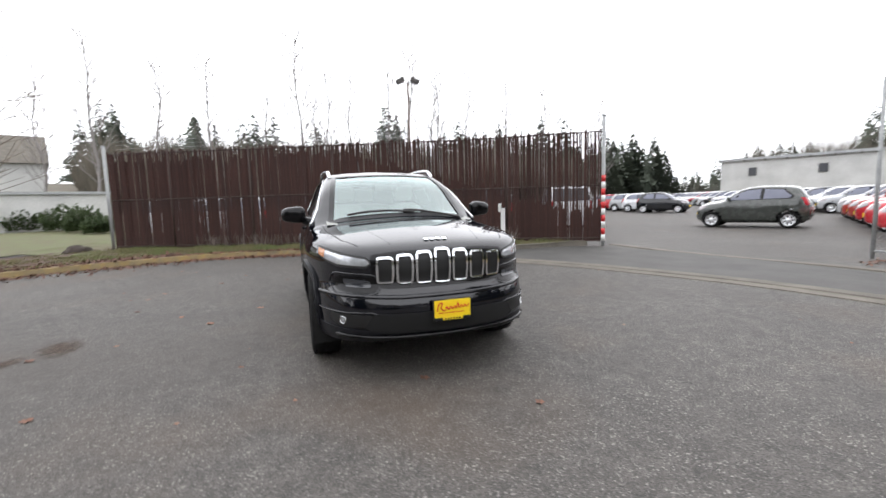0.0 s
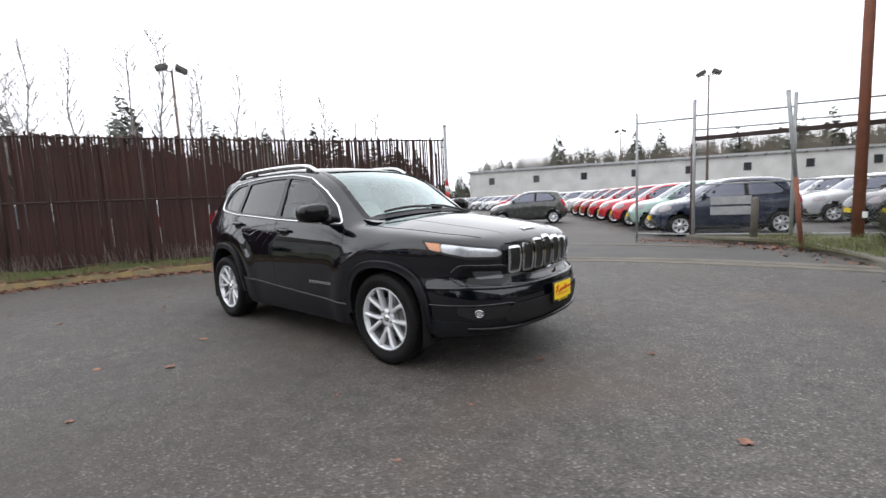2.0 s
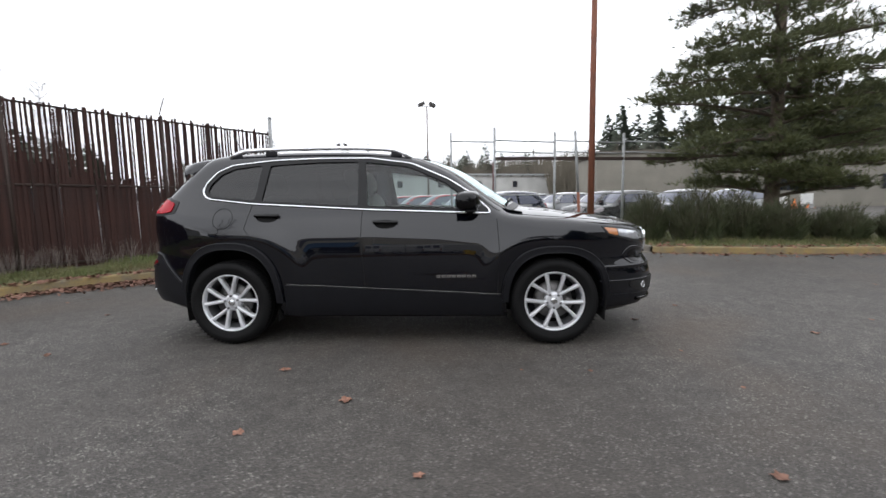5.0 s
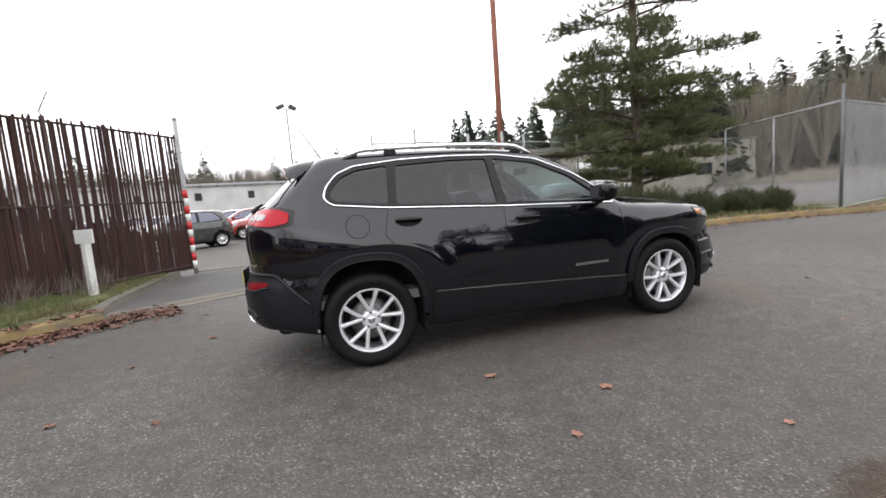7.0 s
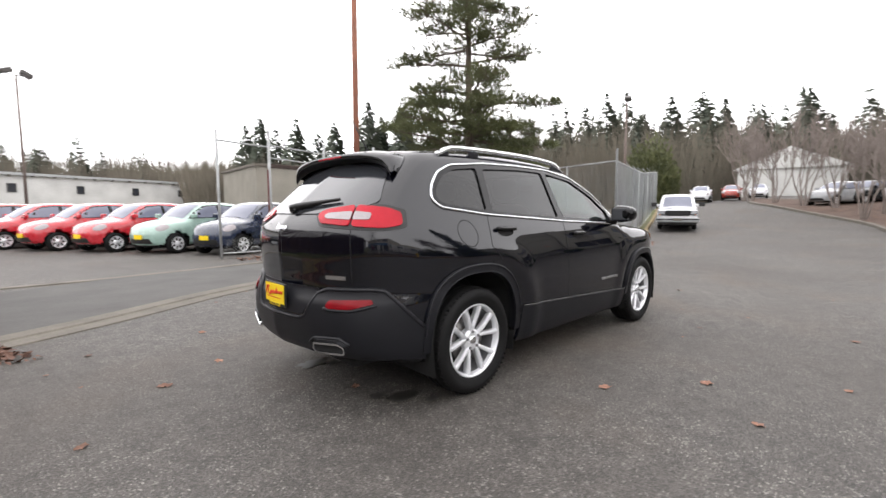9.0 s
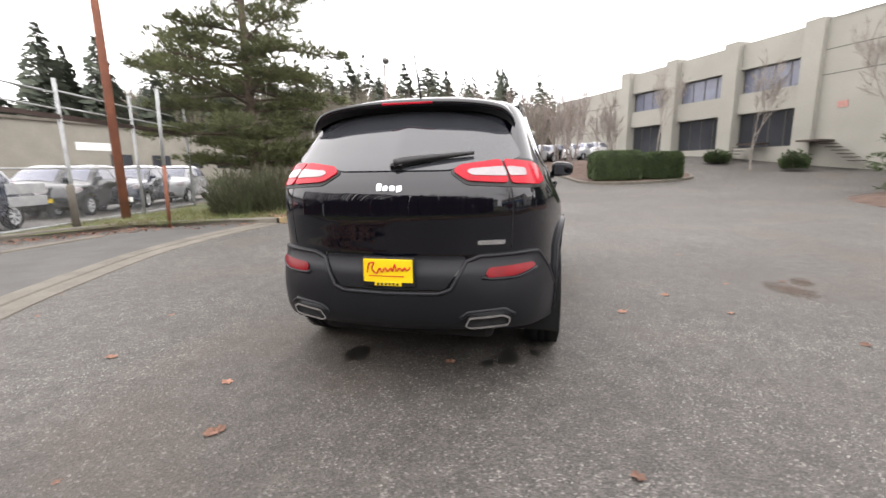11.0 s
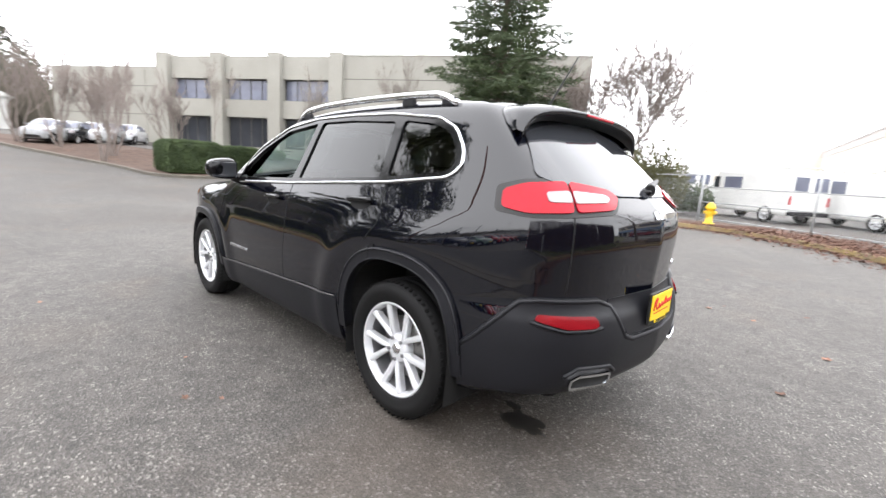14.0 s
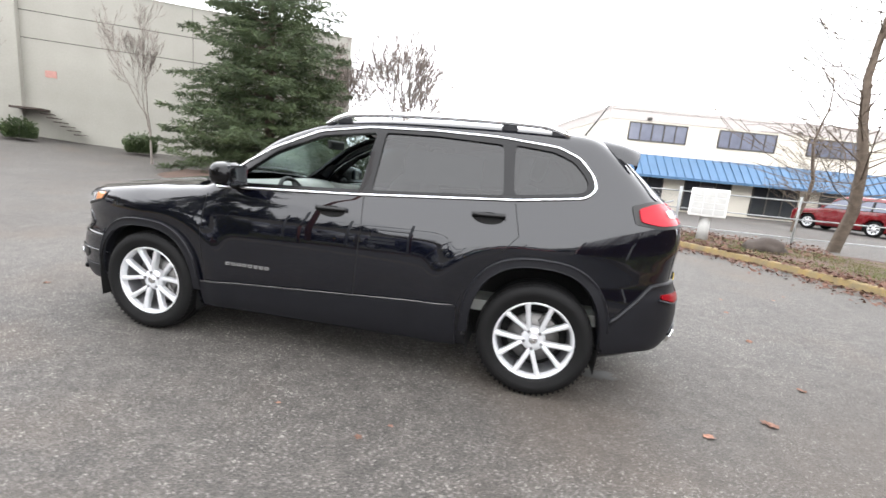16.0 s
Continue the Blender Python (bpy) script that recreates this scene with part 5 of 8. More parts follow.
hl_out = [(0.895, 0.945), (0.797, 0.933), (0.797, 0.879), (0.865, 0.895)]
for m in (False, True):
    h = part("headlamp", patch(SUV, "F", rounded(hl_in, 0.012), 0.006, (), 0.03, 0.01, m), "lamp_in", suv, "slim clear headlamp")
    part("indicator", patch(SUV, "F", rounded(hl_out, 0.008), 0.006, (), 0.03, 0.01, m), "amber", h, "amber indicator lens")
    part("lamp_rim", patch(SUV, "F", rounded(shrink(HEAD, -0.014), 0.015), 0.003, (), 0.03, 0.006, m), "ink", h)
    part("pod_rim", tube(B(), line_on(SUV, "F", rounded([(0.70, 0.785), (0.40, 0.765), (0.375, 0.65), (0.45, 0.625), (0.68, 0.638), (0.76, 0.71)], 0.045), 0.000, 0.03, m, True), 0.007, 8, cap=False), "black_paint", suv)
    part("pod_lens", patch(SUV, "F", rounded([(0.62, 0.742), (0.44, 0.728), (0.43, 0.675), (0.60, 0.682)], 0.02), 0.009, (), 0.03, 0.004, m), M["rear_glass"], suv, "smoked main-beam lens")
    pod = part("lamp_pod", patch(SUV, "F", rounded([(0.66, 0.765), (0.40, 0.745), (0.385, 0.66), (0.45, 0.64), (0.66, 0.655), (0.72, 0.71)], 0.04), 0.004, (), 0.03, 0.008, m), "gloss_black", suv, "dark lower lamp pod")
    fog = part("fog_lamp", patch(SUV, "F", [(0.60 + 0.016 * math.cos(a), 0.458 + 0.018 * math.sin(a)) for a in [k * math.pi / 8 for k in range(16)]], 0.012, (), 0.03, 0.02, m), "lamp_in", suv, "small round fog lamp")
    part("fog_ring", tube(B(), line_on(SUV, "F", [(0.60 + 0.021 * math.cos(a), 0.458 + 0.024 * math.sin(a)) for a in [k * math.pi / 10 for k in range(20)]], 0.012, 0.03, m, True), 0.004, 6, cap=False), "chrome", fog, "thin chrome ring")
    part("bumper_blade", tube(B(), line_on(SUV, "F", [(0.95, 0.515), (0.80, 0.512), (0.62, 0.512), (0.42, 0.515), (0.38, 0.50)], 0.006, 0.03, m), 0.006, 6), "black_paint", fog)
    part("fog_bezel", patch(SUV, "F", rounded([(0.72, 0.50), (0.42, 0.50), (0.36, 0.42), (0.62, 0.41), (0.72, 0.45)], 0.03), 0.006, (), 0.03, 0.006, m), "ink", fog)
LOWER = [(a, 0.405 - 0.02 * math.cos(a * 1.6)) for a in [-0.92 + 0.046 * i for i in range(41)]] + [(0.92 - 0.046 * i, 0.30) for i in range(41)]
part("lower_bumper", patch(SUV, "F", LOWER, 0.008, (), 0.05, 0.02), "plastic", panels["front_bumper"], "black plastic lower bumper")
part("air_intake", patch(SUV, "X", rounded([(-0.56, 0.405), (-0.50, 0.505), (0.50, 0.505), (0.56, 0.405), (0.42, 0.365), (-0.42, 0.365)], 0.03), 0.011, (), 0.05, 0.004), "well", panels["front_bumper"])
part("bumper_lip", tube(B(), line_on(SUV, "F", [(-0.66, 0.352), (-0.3, 0.338), (0.3, 0.338), (0.66, 0.352)], 0.014, 0.04), 0.015, 8), "gloss_black", panels["front_bumper"])
part("bumper_crease", tube(B(), line_on(SUV, "F", [(-0.92, 0.625), (-0.6, 0.63), (-0.25, 0.612), (0.25, 0.612), (0.6, 0.63), (0.92, 0.625)], -0.012, 0.04), 0.02, 8), "black_paint", panels["front_bumper"])


def plate(parent, x, z, y, out, tilt):
    """A dealer's yellow plate in a dark holder, with a red flourish in place of a name."""
    m = Matrix.Translation((x, y, z)) @ Matrix.Rotation(radians(90 if out > 0 else -90), 4, "Z") @ Matrix.Rotation(radians(tilt), 4, "X") @ Matrix.Diagonal((0.87, 1, 0.87, 1))
    holder = part("plate_holder", boxed(B(), -0.162, -0.012, -0.088, 0.162, 0.004, 0.088, 0.006, m), "ink", parent, "dark plate holder")
    part("plate", boxed(B(), -0.153, -0.017, -0.062, 0.153, -0.012, 0.078, 0.002, m), "yellow", holder, "yellow dealer plate")
    part("plate_tab", boxed(B(), -0.085, -0.018, -0.084, 0.085, -0.013, -0.058, 0.002, m), "yellow", holder)
    wave = [(-0.13, -0.01), (-0.115, 0.045), (-0.085, 0.05), (-0.10, 0.015), (-0.07, -0.012), (-0.05, 0.02), (-0.035, -0.005), (-0.015, 0.022), (0.0, 0.0), (0.02, 0.022), (0.03, 0.002), (0.045, 0.045), (0.055, 0.004), (0.075, 0.025), (0.09, 0.006), (0.105, 0.026), (0.12, 0.008), (0.14, 0.03)]
    part("flourish", tube(B(), [m @ Vector((a, -0.018, b + 0.004)) for a, b in smooth_line(wave, 4)], 0.0042, 5), "redink", holder, "red handwritten flourish")
    part("flourish", boxed(B(), -0.12, -0.0185, -0.027, 0.10, -0.017, -0.021, m=m), "redink", holder)
    for k in range(6):
        part("plate_mark", boxed(B(), -0.07 + 0.024 * k, -0.0195, -0.079, -0.055 + 0.024 * k, -0.018, -0.066, m=m), "ink", holder)
    return holder


plate(suv, 2.355, 0.515, 0.03, 1, 0)
# tail
rg = rounded([(-0.505, 1.512), (-0.30, 1.528), (0.30, 1.528), (0.505, 1.512), (0.655, 1.262), (0.60, 1.235), (0.40, 1.222), (0.3, 1.192), (-0.3, 1.192), (-0.40, 1.222), (-0.60, 1.235), (-0.655, 1.262)], 0.03)
part("rear_window", patch(SUV, "Y", rg, 0.006, (), 0.05, 0.012), M["rear_glass"], panels["tailgate"], "dark rear window glass")


def arched(half):
    """A smooth arch over the tail from half of its plan, given from the middle outwards."""
    full = [(x, -y, z) for x, y, z in reversed(half[1:])] + half
    return [Vector(p) for p in smooth_line(full, 6)]


ROOT = arched([(-1.57, 0.0, 1.632), (-1.57, 0.22, 1.626), (-1.58, 0.40, 1.603), (-1.64, 0.53, 1.563), (-1.69, 0.578, 1.502), (-1.75, 0.596, 1.445)])
EDGE = arched([(-1.885, 0.0, 1.586), (-1.88, 0.22, 1.582), (-1.868, 0.40, 1.568), (-1.855, 0.53, 1.541), (-1.842, 0.59, 1.498), (-1.832, 0.614, 1.446)])
UNDER = arched([(-1.785, 0.0, 1.536), (-1.785, 0.22, 1.534), (-1.79, 0.38, 1.522), (-1.80, 0.49, 1.498), (-1.815, 0.565, 1.462), (-1.825, 0.604, 1.425)])


def ribbon(rows):
    bm = B()
    vs = [[bm.verts.new(p) for p in r] for r in rows]
    for a, b in zip(vs, vs[1:]):
        for p, q, r, s in zip(a, a[1:], b[1:], b):
            bm.faces.new((p, q, r, s)).smooth = True
    bmesh.ops.recalc_face_normals(bm, faces=bm.faces)
    return bm


def bulge(a, b, up):
    return [p.lerp(q, 0.5) + Vector((0, 0.15 * p.y * up, up)) for p, q in zip(a, b)]


LIP = [p + Vector((0.010, -0.012 * p.y, -0.026)) for p in EDGE]
sp = part("spoiler", ribbon([[p + Vector((0.05, -0.10 * p.y, -0.06)) for p in ROOT], ROOT, bulge(ROOT, EDGE, 0.014), EDGE, [p.lerp(q, 0.5) + Vector((-0.006, 0, 0)) for p, q in zip(EDGE, LIP)], LIP]), "black_paint", panels["tailgate"], "black roof spoiler")
part("underside", ribbon([LIP, [p.lerp(q, 0.5) + Vector((0, 0, 0.012)) for p, q in zip(LIP, UNDER)], UNDER]), "ink", sp)
part("brake_light", boxed(B(), -1.888, -0.15, 1.565, -1.862, 0.15, 1.578, 0.004), "redlens", panels["tailgate"], "high red brake light")
arm = line_on(SUV, "Y", [(-0.005, 1.213), (-0.06, 1.224), (-0.15, 1.236), (-0.27, 1.249), (-0.41, 1.264)], 0.024, 0.03)
part("rear_wiper", tube(B(), arm, [0.025 - 0.016 * i / (len(arm) - 1) for i in range(len(arm))], 8), "ink", panels["tailgate"], "black tapered rear wiper")
part("wiper_boss", boxed(B(), -2.185, -0.06, 1.20, -2.13, 0.015, 1.235, 0.014), "gloss_black", panels["tailgate"])
for k in range(4):
    y0, y1, z1 = 0.066 - 0.036 * k, 0.040 - 0.036 * k, 1.128 if k == 0 else 1.117
    q = rounded([(y0, 1.094 - (0.01 if k == 3 else 0)), (y1, 1.094), (y1, z1), (y0, z1)], 0.007)
    part("tail_badge", patch(SUV, "Y", q, 0.006, (), 0.05, 0.005), "chrome", panels["tailgate"], "small chrome badge shape")
part("tail_badge", patch(SUV, "Y", rounded([(-0.45, 0.815), (-0.585, 0.815), (-0.585, 0.838), (-0.45, 0.838)], 0.008), 0.005, (), 0.04, 0.004), "chrome", panels["tailgate"])
ya = lambda y: math.atan2(y, (2.25 - 0.33 * y * y - 1.1))
TAIL = [(0.80, 1.125), (0.79, 1.205), (0.70, 1.232), (ya(0.61), 1.242), (ya(0.38), 1.215), (ya(0.335), 1.185), (ya(0.40), 1.135), (ya(0.61), 1.122), (0.70, 1.112)]
GAP = ya(0.612)
t_out = [(0.785, 1.128), (0.775, 1.200), (0.70, 1.228), (GAP + 0.006, 1.241), (GAP + 0.006, 1.122), (0.70, 1.112)]
t_in = [(GAP - 0.006, 1.241), (ya(0.38), 1.215), (ya(0.335), 1.185), (ya(0.40), 1.135), (GAP - 0.006, 1.123)]
w_out = [(0.635, 1.194), (GAP + 0.006, 1.202), (GAP + 0.006, 1.156), (0.63, 1.156)]
w_in = [(GAP - 0.006, 1.202), (ya(0.43), 1.192), (ya(0.405), 1.178), (ya(0.43), 1.160), (GAP - 0.006, 1.154)]
for m in (False, True):
    body = panels["quarter_panel-l" if not m else "quarter_panel-r"]
    a = part("tail_lamp", patch(SUV, "R", rounded(t_out, 0.02), 0.012, (), 0.03, 0.02, m), "redlens", body, "red tail lamp")
    part("reverse_lens", patch(SUV, "R", rounded(w_out, 0.012), 0.0155, (), 0.03, 0.004, m), "clearlens", a, "pale reversing lens")
    a = part("tail_lamp", patch(SUV, "R", rounded(t_in, 0.02), 0.012, (), 0.03, 0.02, m), "redlens", panels["tailgate"], "red tail lamp")
    part("reverse_lens", patch(SUV, "R", rounded(w_in, 0.012), 0.0155, (), 0.03, 0.004, m), "clearlens", a, "pale reversing lens")
    part("lamp_rim", patch(SUV, "R", rounded(shrink(TAIL, -0.016), 0.02), 0.004, (), 0.03, 0.006, m), "ink", body)
    part("reflector_ledge", tube(B(), line_on(SUV, "R", [(ya(0.46), 0.648), (ya(0.50), 0.640), (ya(0.63), 0.643), (ya(0.755), 0.675)], 0.016, 0.03, m), [0.004, 0.010, 0.010, 0.004][0] + 0.004, 8), "plastic", panels["rear_bumper"])
    r = part("reflector", patch(SUV, "R", rounded([(ya(0.475), 0.662), (ya(0.495), 0.690), (ya(0.73), 0.706), (ya(0.742), 0.682), (ya(0.62), 0.652), (ya(0.49), 0.648)], 0.012), 0.022, (), 0.03, 0.012, m), "reflector", panels["rear_bumper"], "red bumper reflector")
BUMP_TOP = [(0.905, 0.53), (0.86, 0.575), (0.79, 0.66), (0.70, 0.765), (0.64, 0.775), (ya(0.60), 0.772), (ya(0.46), 0.765), (ya(0.39), 0.735), (ya(0.31), 0.60), (ya(0.25), 0.578)]
BUMPER = BUMP_TOP + [(-a, z) for a, z in reversed(BUMP_TOP)] + [(-0.905, 0.325), (-0.75, 0.355), (-0.5, 0.372), (0.5, 0.372), (0.75, 0.355), (0.905, 0.325)]
part("bumper_cladding", patch(SUV, "R", BUMPER, 0.014, (), 0.035, 0.03), "plastic", panels["rear_bumper"], "grained dark grey plastic bumper")
LEDGE = [(a, z - 0.012) for a, z in BUMP_TOP]
part("bumper_ledge", tube(B(), line_on(SUV, "R", LEDGE + [(-a, z) for a, z in reversed(LEDGE)], 0.005, 0.035), 0.014, 8), "plastic", panels["rear_bumper"], "rounded bumper ledge")
part("plate_recess", patch(SUV, "Y", rounded([(-0.40, 0.755), (-0.29, 0.588), (0.29, 0.588), (0.40, 0.755)], 0.03), 0.004, (), 0.04, 0.006), "plastic", panels["tailgate"])
plate(panels["tailgate"], -2.29, 0.682, 0.0, -1, 0)
both("tailgate_line", lambda m: mesh_of(tube(B(), line_on(SUV, "R", [(ya(0.612), 1.24), (ya(0.62), 1.0), (ya(0.62), 0.79)], -0.0006, 0.04, m), 0.003, 5), "tailgate_line", True), "well", lambda s: panels["tailgate"])
for sg in (-1, 1):
    ex = [(sg * 0.41, 0.452), (sg * 0.575, 0.462), (sg * 0.612, 0.44), (sg * 0.60, 0.398), (sg * 0.415, 0.388), (sg * 0.385, 0.405)]
    tip = part("exhaust_tip", patch(SUV, "Y", rounded(ex, 0.012), 0.03, [rounded(shrink(ex, 0.011), 0.008)], 0.03, 0.03), "chrome", suv, "chrome exhaust tip")
    part("exhaust_bore", patch(SUV, "Y", shrink(ex, 0.009), 0.018, (), 0.04, 0), "well", tip)
    part("exhaust_brow", tube(B(), line_on(SUV, "Y", [(sg * 0.365, 0.44), (sg * 0.41, 0.472), (sg * 0.50, 0.480), (sg * 0.585, 0.484), (sg * 0.635, 0.45)], 0.014, 0.02), 0.011, 8), "plastic", panels["rear_bumper"])


# wheels
def wheel():
    w = new("wheel")
    ty = B()
    lathe(ty, [(0.232, 0.085), (0.25, 0.105), (0.31, 0.115), (0.338, 0.104), (0.352, 0.075), (0.356, 0.03), (0.352, 0.026), (0.352, 0.018), (0.356, 0.014), (0.357, -0.014), (0.352, -0.018), (0.352, -0.026), (0.356, -0.03), (0.352, -0.075), (0.338, -0.104), (0.31, -0.115), (0.29, -0.1165), (0.286, -0.114), (0.262, -0.112), (0.248, -0.102), (0.236, -0.086)], 64)
    for k in range(64):
        a = 2 * math.pi * k / 64
        boxed(ty, -0.006, -0.104, 0, 0.006, -0.070, 0.0045, m=Matrix.Rotation(a, 4, "Y") @ Matrix.Translation((0, 0, 0.3465)))
    tyre = part("tyre", ty, "rubber", w, "black road tyre")
    rim = B()
    lathe(rim, [(0.240, -0.088), (0.245, -0.096), (0.241, -0.101), (0.232, -0.097), (0.226, -0.082), (0.220, -0.060)], 64)
    barrel = lathe(B(), [(0.2205, -0.062), (0.212, -0.03), (0.205, 0.09)], 48)
    for k in range(10):
        sg = 1 if k % 2 else -1
        mid = (k // 2) * 72
        pts = []
        for r, deg, wd, o in ((0.042, 2, 0.012, -0.070), (0.072, 6.5, 0.0150, -0.075), (0.100, 10.4, 0.0155, -0.080), (0.150, 14.6, 0.0152, -0.087), (0.195, 16.8, 0.0160, -0.0925), (0.222, 17.6, 0.0185, -0.094), (0.238, 18.0, 0.024, -0.092)):
            a = radians(mid + sg * deg)
            c, s_ = math.cos(a), math.sin(a)
            pts.append([(r * c - q * wd * s_, o + e, r * s_ + q * wd * c) for q, e in ((1, 0.013), (0.72, 0.003), (0.25, 0.0), (-0.25, 0.0), (-0.72, 0.003), (-1, 0.013), (-0.85, 0.045), (0.85, 0.045))])
        vs = [[rim.verts.new(p) for p in q] for q in pts]
        for a, b in zip(vs, vs[1:]):
            for j in range(8):
                rim.faces.new((a[j], a[(j + 1) % 8], b[(j + 1) % 8], b[j]))
    lathe(rim, [(0.0, -0.072), (0.045, -0.072), (0.068, -0.068), (0.076, -0.052), (0.076, -0.02)], 32)
    bmesh.ops.recalc_face_normals(rim, faces=rim.faces)
    rm = part("rim", rim, "alloy", w, "silver alloy rim with paired spokes")
    part("barrel", barrel, "barrel", rm, "inner barrel, darkened for shade")
    cap = lathe(B(), [(0.0, -0.083), (0.020, -0.082), (0.026, -0.079), (0.030, -0.070)], 24)
    part("hub_cap", cap, "satin", rm)
    for k in range(5):
        a = radians(72 * k)
        part("lug_nut", tube(B(), [(0.057 * math.cos(a), -0.066, 0.057 * math.sin(a)), (0.057 * math.cos(a), -0.0805, 0.057 * math.sin(a))], 0.0105, 6), "barrel", rm)
    part("brake_disc", lathe(B(), [(0.06, -0.02), (0.155, -0.02), (0.158, 0.0), (0.06, 0.0)], 40), "disc", w)
    part("backing", lathe(B(), [(0.0, 0.05), (0.215, 0.05)], 32), "well", w)
    part("caliper", boxed(B(), 0.09, -0.035, -0.06, 0.16, 0.03, 0.06, 0.012), "disc", w)
    return w


w0 = wheel()
w0.parent = suv
w0.matrix_basis = pose(1.35, -0.785, 0.357, 0, 20, 0)
for x, y, turn in ((-1.35, -0.785, 0), (1.35, 0.785, 180), (-1.35, 0.785, 180)):
    c = copy_thing(w0, pose(x, y, 0.357, 0, 47 * x * y, turn))
    c.parent = suv
# wheel wells and floor
for cx, hgt in ((1.36, 0.41), (-1.33, 0.46)):
    for sg in (-1, 1):
        bm = B()
        prof = arch(cx, 0.36, 0.40, hgt, 2.4)
        a = [bm.verts.new((x, sg * 0.50, z)) for x, z in prof]
        b = [bm.verts.new((x, sg * 0.885, z)) for x, z in prof]
        for i in range(len(prof) - 1):
            bm.faces.new((a[i], a[i + 1], b[i + 1], b[i]))
        bm.faces.new(a)
        part("wheel_well", bm, "well", suv)
part("underbody", boxed(B(), -2.05, -0.52, 0.24, 2.1, 0.52, 0.50, 0.05), "well", suv)
part("underbody", boxed(B(), -0.88, -0.80, 0.24, 0.90, 0.80, 0.40, 0.04), "well", suv)


# interior
def seat_shape(bm, x, y, w, zs, back, tilt=14):
    def cushion(sx, sy, sz, m):
        before = len(bm.verts)
        bmesh.ops.create_cube(bm, size=1.0)
        bm.edges.ensure_lookup_table()
        bmesh.ops.subdivide_edges(bm, edges=bm.edges[-12:], cuts=3, use_grid_fill=True)
        bm.verts.ensure_lookup_table()
        allv = bm.verts[before:]
        for v in allv:
            c = v.co * 2
            n = (abs(c.x) ** 4 + abs(c.y) ** 4 + abs(c.z) ** 4) ** 0.25
            if n > 0:
                c = c / n
            v.co = m @ Vector((c.x * sx / 2, c.y * sy / 2, c.z * sz / 2))
    cushion(0.52, w, 0.16, Matrix.Translation((x, y, zs)))
    lean = Matrix.Translation((x - 0.24, y, zs)) @ Matrix.Rotation(radians(-tilt), 4, "Y")
    cushion(0.15, w * 0.96, back, lean @ Matrix.Translation((0, 0, back / 2)))
    cushion(0.11, min(0.27, w * 0.5), 0.19, lean @ Matrix.Translation((0.0, 0, back + 0.13)))
    for f in bm.faces:
        f.smooth = True
    return bm


for y in (-0.37, 0.37):
    part("seat", seat_shape(B(), 0.02, y, 0.50, 0.68, 0.60), "seat", suv, "pale grey front seat")
part("rear_bench", seat_shape(B(), -0.86, 0.0, 0.98, 0.70, 0.58), "seat", suv, "pale grey rear bench")
part("cabin_floor", boxed(B(), -1.9, -0.72, 0.45, 0.95, 0.72, 0.52), "dash", suv)
dsh = B()
prof = [(1.12, 1.08), (0.95, 1.11), (0.78, 1.10), (0.68, 1.03), (0.70, 0.90), (0.80, 0.70), (1.0, 0.6)]
r0, r1 = [dsh.verts.new((x, -0.70, z)) for x, z in prof], [dsh.verts.new((x, 0.70, z)) for x, z in prof]
for i in range(len(prof) - 1):
    dsh.faces.new((r0[i], r0[i + 1], r1[i + 1], r1[i])).smooth = True
part("dashboard", dsh, "dash", suv, "dark grey dashboard")
st = B()
ringp = [Matrix.Translation((0.52, 0.37, 0.98)) @ Matrix.Rotation(radians(-65), 4, "Y") @ Vector((0.185 * math.cos(a), 0.185 * math.sin(a), 0)) for a in [k * math.pi / 14 for k in range(29)]]
tube(st, ringp, 0.017, 8, cap=False)
for a in (90, 210, 330):
    m = Matrix.Translation((0.52, 0.37, 0.98)) @ Matrix.Rotation(radians(-65), 4, "Y") @ Matrix.Rotation(radians(a), 4, "Z")
    boxed(st, 0.02, -0.02, -0.012, 0.18, 0.02, 0.01, m=m)
boxed(st, -0.06, -0.06, -0.03, 0.06, 0.06, 0.02, 0.015, m=Matrix.Translation((0.52, 0.37, 0.98)) @ Matrix.Rotation(radians(-65), 4, "Y"))
part("steering_wheel", st, "ink", suv, "dark steering wheel")
part("inner_mirror", boxed(B(), 0.36, -0.13, 1.40, 0.40, 0.13, 1.47, 0.015), "ink", suv, "rear-view mirror")
part("headlining", patch(SUV, "T", [(0.2, -0.52), (0.2, 0.52), (-1.7, 0.50), (-1.7, -0.50)], -0.03, (), 0.1, 0), "liner", suv)
for sg in (-1, 1):
    part("door_card", boxed(B(), -0.86, sg * 0.765, 0.56, 0.85, sg * 0.80, 1.08, 0.01), "dash", suv)
part("window_sticker", patch(SUV, "S", [(-0.92, 1.24), (-0.42, 1.24), (-0.42, 1.44), (-0.92, 1.44)], -0.03, (), 0.1, 0, True), "sticker", suv, "paper price sheet inside the rear window")

# the glass lets daylight into the cabin
for ob in list(suv.children_recursive):
    if ob.type == "MESH" and ob.data.materials and ob.data.materials[0] in (M["screen"], M["clear"], M["tint"]):
        ob.visible_shadow = False

# ---- plants ----
def soup(name, verts, faces, material, parent=None, label=""):
    me = bpy.data.meshes.new(name)
    me.from_pydata(verts, [], faces)
    me.update()
    return part(name, me, material, parent, label)


